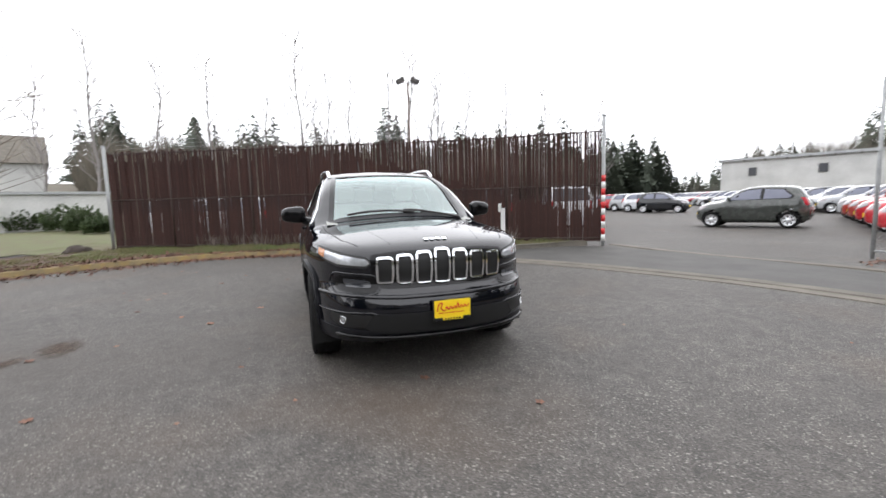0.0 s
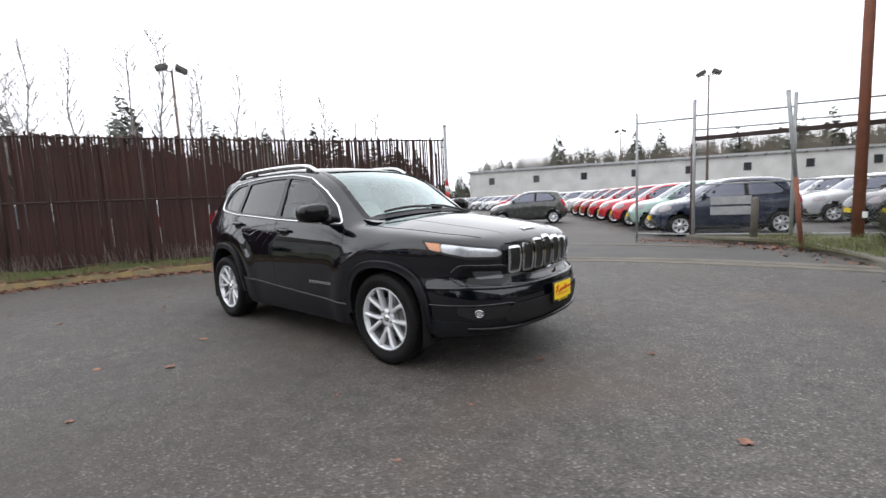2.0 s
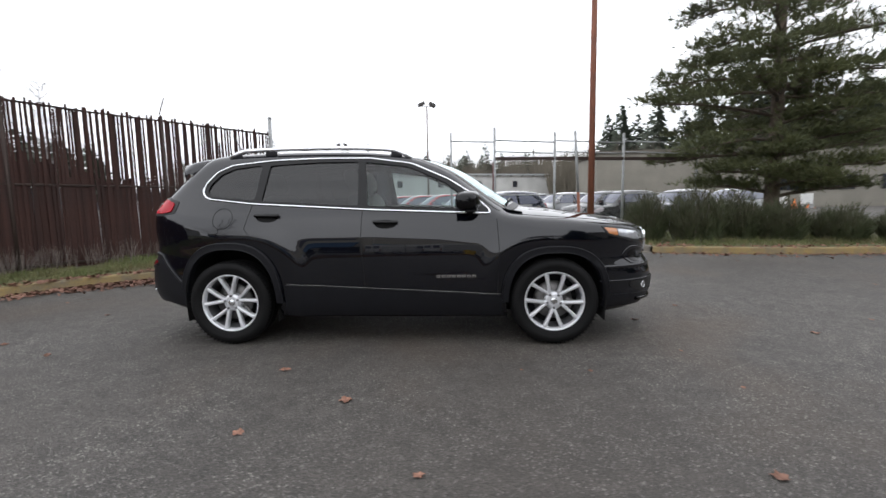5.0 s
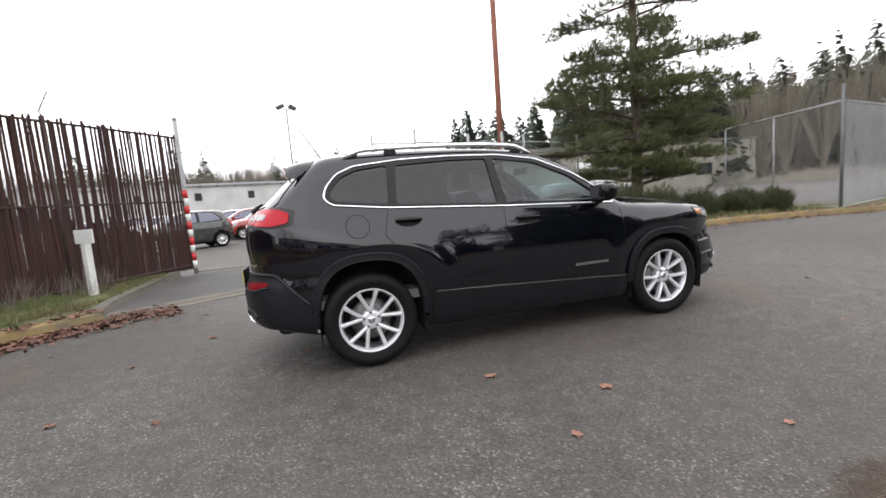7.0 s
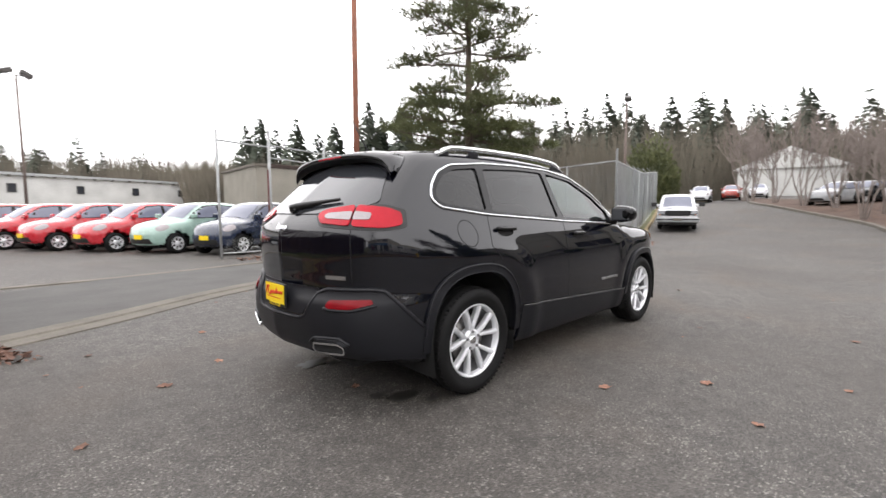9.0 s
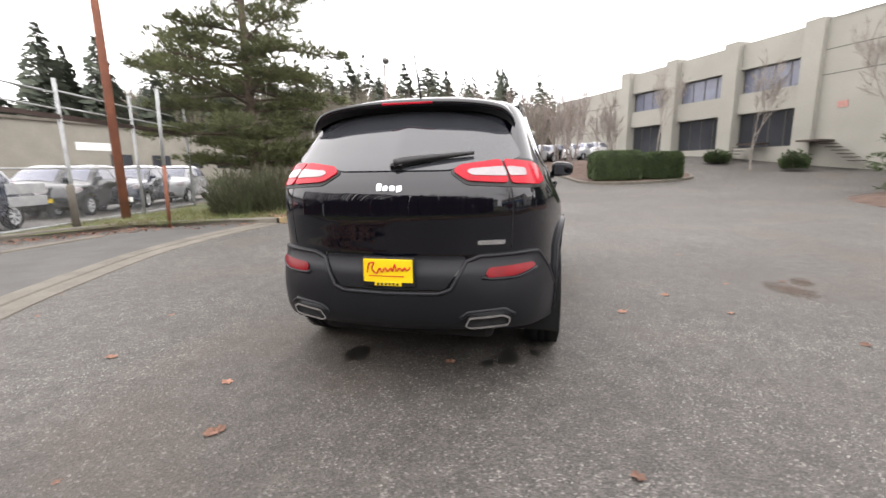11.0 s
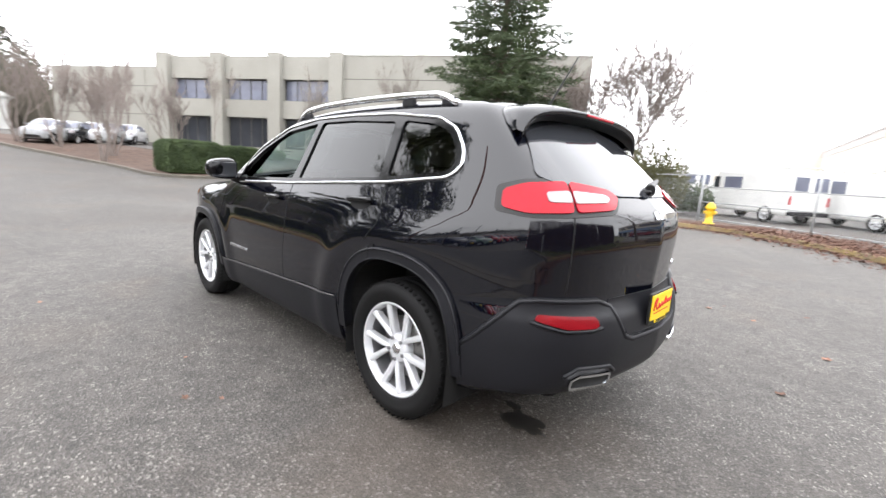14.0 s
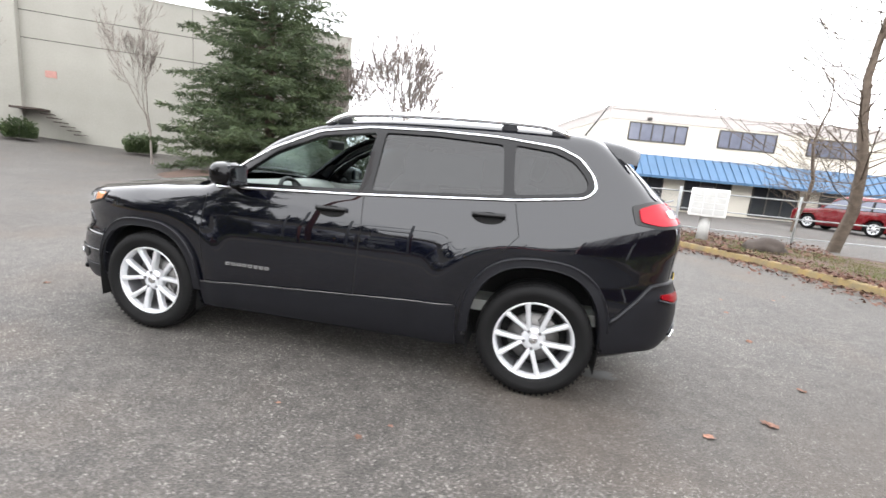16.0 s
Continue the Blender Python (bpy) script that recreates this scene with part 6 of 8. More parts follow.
class Blades:
    """Collects thin pointed blades: needles, twigs, grass and leaves."""

    def __init__(s, seed):
        s.r, s.v, s.f = random.Random(seed), [], []

    def add(s, p, d, length, width):
        d = Vector(d).normalized()
        a = d.cross(Vector((s.r.uniform(-1, 1), s.r.uniform(-1, 1), s.r.uniform(-1, 1))))
        a = a.normalized() if a.length > 1e-6 else d.orthogonal().normalized()
        p = Vector(p)
        b, w = len(s.v), a * width / 2
        s.v += [p - w * 0.5, p + w * 0.5, p + d * length * 0.6 + w, p + d * length, p + d * length * 0.6 - w]
        s.f += [(b, b + 1, b + 2, b + 4), (b + 4, b + 2, b + 3)]

    def tuft(s, p, d, n, length, width, spread):
        for _ in range(n):
            q = Vector(d).normalized() + Vector((s.r.gauss(0, spread), s.r.gauss(0, spread), s.r.gauss(0, spread)))
            s.add(Vector(p) + q * length * s.r.uniform(-0.25, 0.25), q, length * s.r.uniform(0.6, 1.15), width)


def pine_tree(x, y, h, seed, label):
    g = ground_z(x, y)
    t = thing("pine_tree", (x, y, g), label, "tree")
    r = random.Random(seed)
    trunk = [(0, 0, 0)]
    for i in range(1, 13):
        trunk.append((0.12 * math.sin(i * 0.9) * i / 12, 0.1 * math.cos(i * 0.7) * i / 12, h * i / 12))
    bm = tube(B(), trunk, [0.20 * (1 - i / 12.6) + 0.015 for i in range(13)], 10)
    bl = Blades(seed)
    n = 96
    for i in range(n):
        f = (i + 0.5) / n
        z = 1.0 + (h - 1.2) * f ** 0.95
        a = i * 2.399 + r.uniform(-0.4, 0.4)
        if 0.37 < f < 0.44 or (0.57 < f < 0.61):
            continue
        reach = (3.6 - 0.9 * f if f < 0.37 else 4.5 - 2.9 * f) * r.uniform(0.6, 1.06)
        if f < 0.08:
            reach *= 0.8
        base = Vector((0, 0, z))
        pts = [base]
        d = Vector((math.cos(a), math.sin(a), r.uniform(0.0, 0.26)))
        for k in range(1, 6):
            pts.append(base + d * reach * k / 5 + Vector((r.gauss(0, 0.05), r.gauss(0, 0.05), -0.06 * k * k * 0.25 * reach / 3 + 0.03 * k * f)))
        tube(bm, pts, [0.05 * (1 - k / 6) * (1.1 - 0.6 * f) + 0.008 for k in range(6)], 5)
        side = Vector((-d.y, d.x, 0)).normalized()
        for k in range(2, 6):
            for _ in range(5 if f < 0.37 else 3):
                q = pts[k] + side * r.gauss(0, 0.10 + 0.09 * (6 - k)) * reach / 2 + d * r.uniform(-0.25, 0.2) + Vector((0, 0, r.uniform(0.0, 0.18)))
                tube(bm, [pts[k - 1], pts[k].lerp(q, 0.5), q], [0.014, 0.01, 0.005], 3, cap=False)
                wide = r.uniform(0.24, 0.42)
                for _ in range(17):
                    c = q + Vector((r.gauss(0, wide * 0.62), r.gauss(0, wide * 0.62), r.gauss(0.02, 0.07)))
                    out = (c - q) * 1.6 + d * 0.35 + Vector((0, 0, 0.42))
                    bl.tuft(c, out, 9, 0.17, 0.019, 0.5)
    part("trunk", bm, "bark", t, "grey-brown trunk and limbs")
    soup("crown", bl.v, bl.f, "pine", t, "irregular tiers of green needles")
    return t


def spruce_tree(x, y, h, wide, seed, label):
    t = thing("spruce_tree", (x, y, ground_z(x, y)), label, "tree")
    r = random.Random(seed)
    bm = tube(B(), [(0, 0, 0), (0, 0, h * 0.5), (0, 0, h)], [0.24, 0.13, 0.02], 10)
    bl = Blades(seed)
    z, i = 0.25, 0
    while z < h - 0.3:
        f = z / h
        reach0 = wide * (1 - f) ** 0.85 * (0.86 if z < 0.6 else 1)
        count = int(8 + 7 * (1 - f))
        for k in range(count):
            a = 2 * math.pi * (k + r.uniform(-0.3, 0.3)) / count + i * 0.7
            reach = reach0 * r.choice((r.uniform(0.4, 0.8), r.uniform(0.8, 1.2)))
            d = Vector((math.cos(a), math.sin(a), 0))
            side = Vector((-d.y, d.x, 0))
            p0 = Vector((0, 0, z))
            droop = r.uniform(0.0, 0.34)
            pts = [p0 + d * reach * q + Vector((0, 0, 0.18 * q * reach * 0.3 - droop * reach * q * q * 0.8 + 0.10 * reach * q ** 4)) for q in (0, 0.25, 0.5, 0.75, 1.0)]
            tube(bm, pts, [0.028, 0.022, 0.016, 0.010, 0.004], 3, cap=False)
            steps = max(3, int(reach * 4.2))
            for sidx in range(steps):
                q = 0.30 + 0.70 * (sidx + r.random()) / steps
                j = min(3, int(q * 4))
                c = pts[j].lerp(pts[j + 1], q * 4 - j)
                half = 0.50 * (1 - abs(q - 0.6)) * min(1.0, reach / 2.2)
                for sg in (-1, 1):
                    e = (d * 0.7 + side * sg * 0.9 + Vector((0, 0, -0.15))).normalized()
                    for w in range(3):
                        bl.tuft(c + e * half * (0.2 + 0.4 * w) + Vector((0, 0, r.gauss(0, 0.05))), e, 6, 0.23, 0.030, 0.42)
                bl.tuft(c, d, 3, 0.22, 0.03, 0.4)
        z += 0.29 + 0.14 * f
        i += 1
    part("trunk", bm, "bark", t, "dark trunk hidden by boughs")
    soup("crown", bl.v, bl.f, "spruce", t, "dense dark green tiers of boughs")
    return t


def bare_mesh(seed, h, stems=1, depth=5, r0=0.09, sides=5, spread=0.55, fine=0.004):
    """A leafless tree: forking limbs down to fine twigs."""
    r = random.Random(seed)
    bm = B()

    def grow(p, d, length, rad, lev):
        pts, q = [p], p
        dd = d.copy()
        for k in range(3):
            dd = (dd + Vector((r.gauss(0, 0.10), r.gauss(0, 0.10), r.gauss(0.05, 0.06)))).normalized()
            q = q + dd * length / 3
            pts.append(q)
        end = max(rad * 0.62, fine)
        tube(bm, pts, [rad, rad * 0.88, rad * 0.76, end], sides if lev < 2 else 3, cap=False)
        if lev >= depth:
            return
        n = 3 if lev < depth - 1 else 4
        for k in range(n):
            along_at = r.uniform(0.35, 1.0) if k else 1.0
            j = min(2, int(along_at * 3))
            base = pts[j].lerp(pts[j + 1], along_at * 3 - j)
            side = dd.orthogonal().normalized()
            side.rotate(Matrix.Rotation(r.uniform(0, 6.28), 3, dd))
            nd = (dd + side * r.uniform(0.35, 1.0) * (spread if k else spread * 0.4) * 1.5 + Vector((0, 0, 0.12))).normalized()
            grow(base, nd, length * r.uniform(0.55, 0.78), max(rad * r.uniform(0.45, 0.62), fine), lev + 1)
    for s in range(stems):
        a = 6.28 * s / stems + r.random()
        lean = 0.0 if stems == 1 else 0.16
        grow(Vector((0.10 * math.cos(a) * (stems > 1), 0.10 * math.sin(a) * (stems > 1), 0)), Vector((lean * math.cos(a), lean * math.sin(a), 1)).normalized(), h * 0.36, r0, 0)
    return mesh_of(bm, "crown")


def leader_mesh(seed, h, fine=0.02, r0=0.13, limbs=46, rise=(0.7, 1.5), spread=0.20, low=0.22):
    """A tall leafless tree with one straight leader and short rising side limbs."""
    r = random.Random(seed)
    bm = B()
    sway = [Vector((0.25 * math.sin(1.3 * k + seed), 0.25 * math.cos(1.1 * k + seed), h * k / 9)) for k in range(10)]
    tube(bm, sway, [r0 * (1 - k / 9.6) + fine for k in range(10)], 5, cap=False)
    for i in range(limbs):
        f = low + (0.98 - low) * (i + r.random()) / limbs
        k = min(8, int(f * 9))
        p = sway[k].lerp(sway[k + 1], f * 9 - k)
        a = i * 2.4 + r.uniform(-0.5, 0.5)
        length = h * spread * (1.15 - f) * r.uniform(0.6, 1.2) + 0.4
        d = Vector((math.cos(a), math.sin(a), r.uniform(*rise))).normalized()
        m = p + d * length * 0.5
        e = p + d * length + Vector((0, 0, 0.12 * length))
        tube(bm, [p, m, e], [fine * 1.9, fine * 1.4, fine * 0.8], 3, cap=False)
        for _ in range(7):
            q = p.lerp(e, r.uniform(0.25, 1.0))
            w = (d + Vector((r.gauss(0, 0.5), r.gauss(0, 0.5), r.gauss(0.25, 0.3)))).normalized() * length * r.uniform(0.2, 0.5)
            tube(bm, [q, q + w], [fine * 0.9, fine * 0.6], 3, cap=False)
    return mesh_of(bm, "crown")


def bare_tree(x, y, me, material, label, scale=1.0, turn=0.0, group=""):
    t = thing("bare_tree", (x, y, ground_z(x, y)), label, "tree", group, turn=turn)
    ob = part("crown", me, material if not me.materials else None, t, "bare forking limbs and fine twigs")
    ob.matrix_basis = Matrix.Diagonal((scale, scale, scale, 1))
    return t


pine_tree(9.7, 9.2, 13.5, 11, "tall open-crowned pine on the grass corner")
spruce_tree(10.6, -15.1, 15.5, 4.5, 5, "large dense dark green spruce on a mulch bed")
mossy = leader_mesh(61, 10.5, 0.010, 0.16, 110, (0.0, 0.7), 0.27, 0.12)
bare_tree(-9.7, -10.4, mossy, "bark", "leafless tree with a mossy grey trunk and fine side twigs", 1.0, 40)
bare_tree(-12.6, -17.6, mossy, "bark", "smaller leafless tree before the workshop", 0.62, 160)
birch = bare_mesh(8, 6.6, 1, 6, 0.055, 5, 0.55, 0.0085)
bare_tree(16.0, -14.2, birch, "palebark", "slender leafless birch by the office wall", 1.0, 0)
bare_tree(24.6, -12.6, birch, "palebark", "slender leafless birch before the office windows", 0.9, 130)
bare_tree(31.0, -9.0, birch, "palebark", "slender leafless birch before the office windows", 0.95, 220)
street = bare_mesh(21, 8.6, 4, 6, 0.075, 6, 0.62, 0.013)
bare_tree(6.6, -21.2, street, "twig", "broad leafless tree behind the spruce", 1.05, 10)
bare_tree(9.6, -21.0, street, "twig", "many-stemmed leafless tree behind the spruce", 0.85, 140)
vase = bare_mesh(44, 5.6, 4, 4, 0.05, 5, 0.4, 0.013)
for k, (x, y, s) in enumerate([(25.5, -1.9, 0.95), (27.5, -2.6, 1.0), (23.6, -4.6, 0.9), (29.8, -0.6, 1.05), (31.5, 1.0, 1.1), (30.0, -3.0, 1.0), (35.0, 3.0, 1.1), (39.5, 5.2, 1.3), (43.0, 6.4, 1.35)]):
    bare_tree(x, y, vase, "twig", "small vase-shaped leafless tree on the mulch bank", s, 75 * k, "bare trees on the mulch bank")
far = [leader_mesh(30 + k, 16.0) for k in range(4)]
for k, (x, y, s) in enumerate([(-39.6, 10.9, 1.05), (-38.6, 13.6, 0.9), (-37.3, 16.4, 0.86), (-35.4, 19.8, 0.82), (-33.4, 22.8, 0.74), (-41.0, 9.0, 0.95), (-43, 14.5, 0.9), (-36.8, -15.6, 0.95), (-46.1, -13.2, 1.0), (-40.2, -7.8, 0.92), (-43.9, -3.1, 0.85), (-39, 0.0, 1.05), (-49.9, 3.5, 1.05), (-41.6, 5.1, 0.9), (-41.0, -20.9, 0.85), (-44.0, 1.8, 0.8), (-31.0, 27.5, 0.66)]):
    bare_tree(x, y, far[k % 4], "fartwig", "tall pale leafless tree beyond the fence", s, 97 * k, "bare trees beyond the fence")


def fir_soup(v, f, x, y, z, h, w, r, n=760):
    """One far fir: a ragged, uneven cone of drooping sprays round a stem."""
    lean = r.uniform(-0.03, 0.03)
    taper = r.uniform(0.65, 0.95)
    lobes = [r.uniform(0.6, 1.2) for _ in range(60)]
    for i in range(n):
        q = 1 - math.sqrt(r.random())
        q = min(0.99, q * 1.04)
        a = r.uniform(0, 6.283)
        lobe = lobes[int(q * 9.99) * 6 + int(a / 6.284 * 6)]
        rad = w * ((1 - q) ** taper) * lobe + 0.12
        out = r.random() ** 0.5
        c, s = math.cos(a), math.sin(a)
        px, py = x + lean * h * q + rad * out * c, y + rad * out * s
        pz = z + h * (0.08 + 0.90 * q) - 0.22 * rad * out * out
        b = len(v)
        size = r.uniform(0.32, 0.75) * (0.45 + 0.6 * (1 - q)) * (h / 13.0)
        t, u = r.uniform(-0.9, 0.9), r.uniform(-0.2, 0.9)
        v += [(px - size * (c - t * s), py - size * (s + t * c), pz + u * size * 0.8), (px - size * 0.5 * s, py + size * 0.5 * c, pz - 0.4 * size), (px + size * (c - t * s), py + size * (s + t * c), pz - u * size * 0.8), (px + size * 0.5 * s, py - size * 0.5 * c, pz + 0.4 * size)]
        f += [(b, b + 1, b + 2), (b, b + 2, b + 3)]
    b = len(v)
    v += [(x - 0.16, y + 0.16, z), (x + 0.16, y - 0.16, z), (x + lean * h, y, z + h * 1.03)]
    f.append((b, b + 1, b + 2))


def brush_soup(v, f, x, y, z, h, r):
    """One far bare tree: a fan of thin upright stems and twigs."""
    for k in range(26):
        a, s = r.uniform(0, 6.28), r.uniform(0, 1)
        w = 0.05 + 0.05 * (1 - s)
        p = (x + 0.9 * math.cos(a) * s, y + 0.9 * math.sin(a) * s, z + h * 0.25 * s)
        e = (x + h * 0.26 * math.cos(a) * (0.3 + s), y + h * 0.26 * math.sin(a) * (0.3 + s), z + h * r.uniform(0.55, 1.0))
        b = len(v)
        v += [(p[0] - w, p[1] + w, p[2]), (p[0] + w, p[1] - w, p[2]), e]
        f.append((b, b + 1, b + 2))


def hill_z(x, y):
    """The wooded slopes that close the view to the north and east."""
    d, b = math.hypot(x, y), math.degrees(math.atan2(y, x))
    east = max(0.0, 1 - abs(b - 26) / 34.0) ** 0.7 if abs(b - 26) < 34 else 0.0
    north = 1.0 if 45 < b < 210 or b < -150 else 0.0
    up = max(0.0, d - 62.0)
    return east * min(16.0, up * 0.20) + north * (1 - east) * (min(4.5, up * 0.06) if b > 0 and b < 125 else min(5.5, max(0.0, d - 40) * 0.16) * min(1.0, max(0.0, (b - 138) / 14)) if b > 0 else min(5.5, max(0.0, d - 40) * 0.16))


fv, ff, bv, bf = [], [], [], []
r = random.Random(9)
for b0, b1, d0, d1, n, h0, h1 in ((-2, 52, 74, 120, 130, 10, 18), (46, 118, 90, 135, 110, 7.5, 12), (112, 150, 100, 135, 80, 6, 10), (138, 204, 50, 78, 100, 6.5, 11.5)):
    for k in range(n):
        a, d = radians(r.uniform(b0, b1)), r.uniform(d0, d1)
        x, y = d * math.cos(a), d * math.sin(a)
        hh = r.uniform(h0, h1) * r.choice((0.7, 0.9, 1.0, 1.1))
        fir_soup(fv, ff, x, y, hill_z(x, y) - 0.3, hh, hh * r.uniform(0.20, 0.30), r)
for b, d, h in ((71.0, 74, 14.5), (69.6, 72, 15.5), (67.8, 73, 14.0), (62.5, 70, 13.5), (60.8, 66, 15), (56.2, 60, 17.0), (54.6, 62, 15.5), (51.8, 60, 16.5), (65.4, 66, 15), (47, 62, 15), (40, 64, 14), (4.6, 86, 18), (3.0, 92, 15), (132.5, 78, 9), (133.6, 74, 11), (134.8, 80, 10), (136, 75, 12), (137, 72, 10.5), (138.2, 79, 11.5), (139.5, 74, 9.5), (140.8, 78, 10), (142.5, 74, 8.5), (9.0, 88, 15), (24, 88, 16), (27, 84, 13), (31, 90, 15), (12, 84, 17), (14.5, 90, 19), (17.5, 86, 18), (21, 84, 15)):
    x, y = d * math.cos(radians(b)), d * math.sin(radians(b))
    fir_soup(fv, ff, x, y, hill_z(x, y) - 0.2, h, h * r.uniform(0.23, 0.32), r, 1900)
for b0, b1, d0, d1, n, h0, h1 in ((-4, 54, 66, 118, 640, 9, 16), (46, 78, 60, 84, 260, 6, 10.5), (46, 125, 84, 130, 760, 8, 12), (110, 150, 90, 130, 260, 4, 7), (140, 203, 44, 75, 560, 5, 9)):
    for k in range(n):
        a, d = radians(r.uniform(b0, b1)), r.uniform(d0, d1)
        x, y = d * math.cos(a), d * math.sin(a)
        brush_soup(bv, bf, x, y, hill_z(x, y) - 0.2, r.uniform(h0, h1), r)
tagged(soup("far_firs", fv, ff, "fir"), "distant dark fir trees on the hillside", "trees", kind="stuff")
tagged(soup("far_woods", bv, bf, "wood_hill"), "distant brown leafless woods", "trees", kind="stuff")
bm = B()
rows = []
for i in range(61):
    a = radians(-12 + 226 * i / 60)
    rows.append([bm.verts.new((d * math.cos(a), d * math.sin(a), hill_z(d * math.cos(a), d * math.sin(a)) + 0.6 * noise.noise((d * math.cos(a) * 0.05, d * math.sin(a) * 0.05, 0)) - (0.7 if d < 50 else 0))) for d in (44, 60, 72, 85, 105, 130, 170)])
for a, b in zip(rows, rows[1:]):
    for k in range(6):
        bm.faces.new((a[k], a[k + 1], b[k + 1], b[k])).smooth = True
bmesh.ops.recalc_face_normals(bm, faces=bm.faces)
tagged(part("hillside", bm, "wood_hill"), "brown wooded hillside closing the view", "hill", kind="structure")


def bush(name, x, y, w, h, seed, material, label, n=1500, up=0.8, blade=0.22, width=0.012, z=None, group="", wy=None):
    t = thing(name, (x, y, (ground_z(x, y) + 0.08) if z is None else z), label, "bush", group)
    r = random.Random(seed)
    bl = Blades(seed)
    for _ in range(n):
        a, q = r.uniform(0, 6.28), math.sqrt(r.random())
        top = h * (1 - 0.55 * q * q) * r.uniform(0.75, 1.08)
        px, py = w * q * math.cos(a), (wy or w) * q * math.sin(a)
        zz = top * r.uniform(0.06, 0.95)
        d = Vector((math.cos(a) * q * (1 - up) * 2 + r.gauss(0, 0.25), math.sin(a) * q * (1 - up) * 2 + r.gauss(0, 0.25), up))
        bl.tuft((px * (0.6 + 0.4 * zz / h), py * (0.6 + 0.4 * zz / h), zz), d, 4, blade, width, 0.22)
    bm = B()
    for k in range(14):
        a = r.uniform(0, 6.28)
        tube(bm, [(0.25 * w * math.cos(a), 0.25 * w * math.sin(a), 0), (0.6 * w * math.cos(a), 0.6 * w * math.sin(a), h * 0.7)], [0.012, 0.004], 4)
    part("stems", bm, "twig", t)
    soup("foliage", bl.v, bl.f, material, t)
    return t


for k, (x, y, w, h) in enumerate([(5.1, 6.75, 0.65, 1.15), (6.1, 6.35, 0.8, 1.3), (7.1, 6.6, 0.75, 1.2), (8.0, 6.3, 0.7, 0.95), (9.1, 6.0, 0.7, 0.75), (10.2, 5.6, 0.65, 0.65), (11.0, 5.2, 0.5, 0.6)]):
    bush("broom_bush", x, y, w, h, 40 + k, "broom", "wiry dark green broom bush beside the kerb", 1500, 0.9, 0.28, 0.011, group="bushes along the kerb")
for k, (x, y, w, h) in enumerate([(19.6, -17.2, 1.0, 1.2), (15.2, -19.8, 0.9, 0.8), (13.4, -20.4, 0.8, 1.1), (23.8, -14.4, 0.9, 1.1), (28.0, -12.0, 1.0, 0.9), (8.2, -20.0, 1.3, 2.6), (5.6, -18.2, 1.2, 2.2), (2.9, -20.2, 1.0, 1.5)]):
    bush("shrub", x, y, w, h, 60 + k, "hedge", "rounded green shrub at the building's foot", 1300, 0.5, 0.13, 0.05, group="shrubs by the buildings")


def hedge(x0, y0, x1, y1, h, seed):
    t = thing("hedge", ((x0 + x1) / 2, (y0 + y1) / 2, ground_z(x0, y0) + 0.1), "dense clipped green hedge with rounded corners", "hedge")
    r = random.Random(seed)
    bl = Blades(seed)
    a, b = (x1 - x0) / 2, (y1 - y0) / 2
    bm = boxed(B(), -a * 0.94, -b * 0.97, 0, a * 0.94, b * 0.97, h * 0.94, 0.2)
    part("core", bm, "hedge", t)
    for _ in range(7000):
        face = r.random()
        if face < 0.3:
            p, n = Vector((r.uniform(-a, a), r.uniform(-b, b), h)), Vector((0, 0, 1))
        elif face < 0.7:
            s = r.choice((-1, 1))
            p, n = Vector((s * a, r.uniform(-b, b), r.uniform(0.05, h))), Vector((s, 0, 0.2))
        else:
            s = r.choice((-1, 1))
            p, n = Vector((r.uniform(-a, a), s * b, r.uniform(0.05, h))), Vector((0, s, 0.2))
        q = Vector((p.x / a, p.y / b, (p.z - h / 2) / (h / 2)))
        k = (abs(q.x) ** 6 + abs(q.y) ** 6 + abs(q.z) ** 6) ** (1 / 6)
        p = Vector((p.x / k, p.y / k, h / 2 + (p.z - h / 2) / k)) * (1 + r.gauss(0, 0.015))
        bl.tuft(p, n, 2, 0.09, 0.045, 0.5)
    soup("leaves", bl.v, bl.f, "hedge", t)


bush("tall_shrub", 4.5, -18.9, 2.1, 3.2, 91, "olive", "large loose olive-green evergreen shrub", 4200, 0.7, 0.2, 0.03)
bush("tall_shrub", 43.0, 14.5, 3.4, 8.0, 92, "pine", "tall dense evergreen at the end of the yard fence", 5200, 0.75, 0.5, 0.12)
for k, (x, y, w, h) in enumerate([(-27.5, -13.2, 1.6, 1.6), (-31.0, -15.6, 1.8, 1.9), (-33.0, -18.8, 1.7, 1.6), (-24.5, -11.4, 1.1, 1.0)]):
    bush("shrub", x, y, w, h, 120 + k, "hedge", "dark rounded shrub by the far road", 900, 0.5, 0.2, 0.08, group="shrubs by the far road")
hedge(20.3, -6.0, 22.6, -3.4, 1.5, 3)
hedge(20.4, -7.9, 21.9, -6.1, 1.35, 4)
# the pale hall beyond the bank
t = thing("hall", (58, 1.5, ground_z(58, 1.5) - 0.5), "large pale grey gabled metal hall beyond the bare trees", "building", turn=4)
part("wall", boxed(B(), 0, -1.0, -1, 14, 8.5, 3.6), "wb", t)
bm = B()
va = [bm.verts.new(p) for p in ((-0.3, -1.5, 3.55), (-0.3, 9.0, 3.55), (-0.3, 3.75, 5.9))]
vb = [bm.verts.new((14.3, v.co.y, v.co.z)) for v in va]
bm.faces.new(va)
bm.faces.new(vb[::-1])
for i in range(3):
    bm.faces.new((va[i], va[(i + 1) % 3], vb[(i + 1) % 3], vb[i]))
bmesh.ops.recalc_face_normals(bm, faces=bm.faces)
part("roof", bm, "wb", t, "pale metal gable roof")

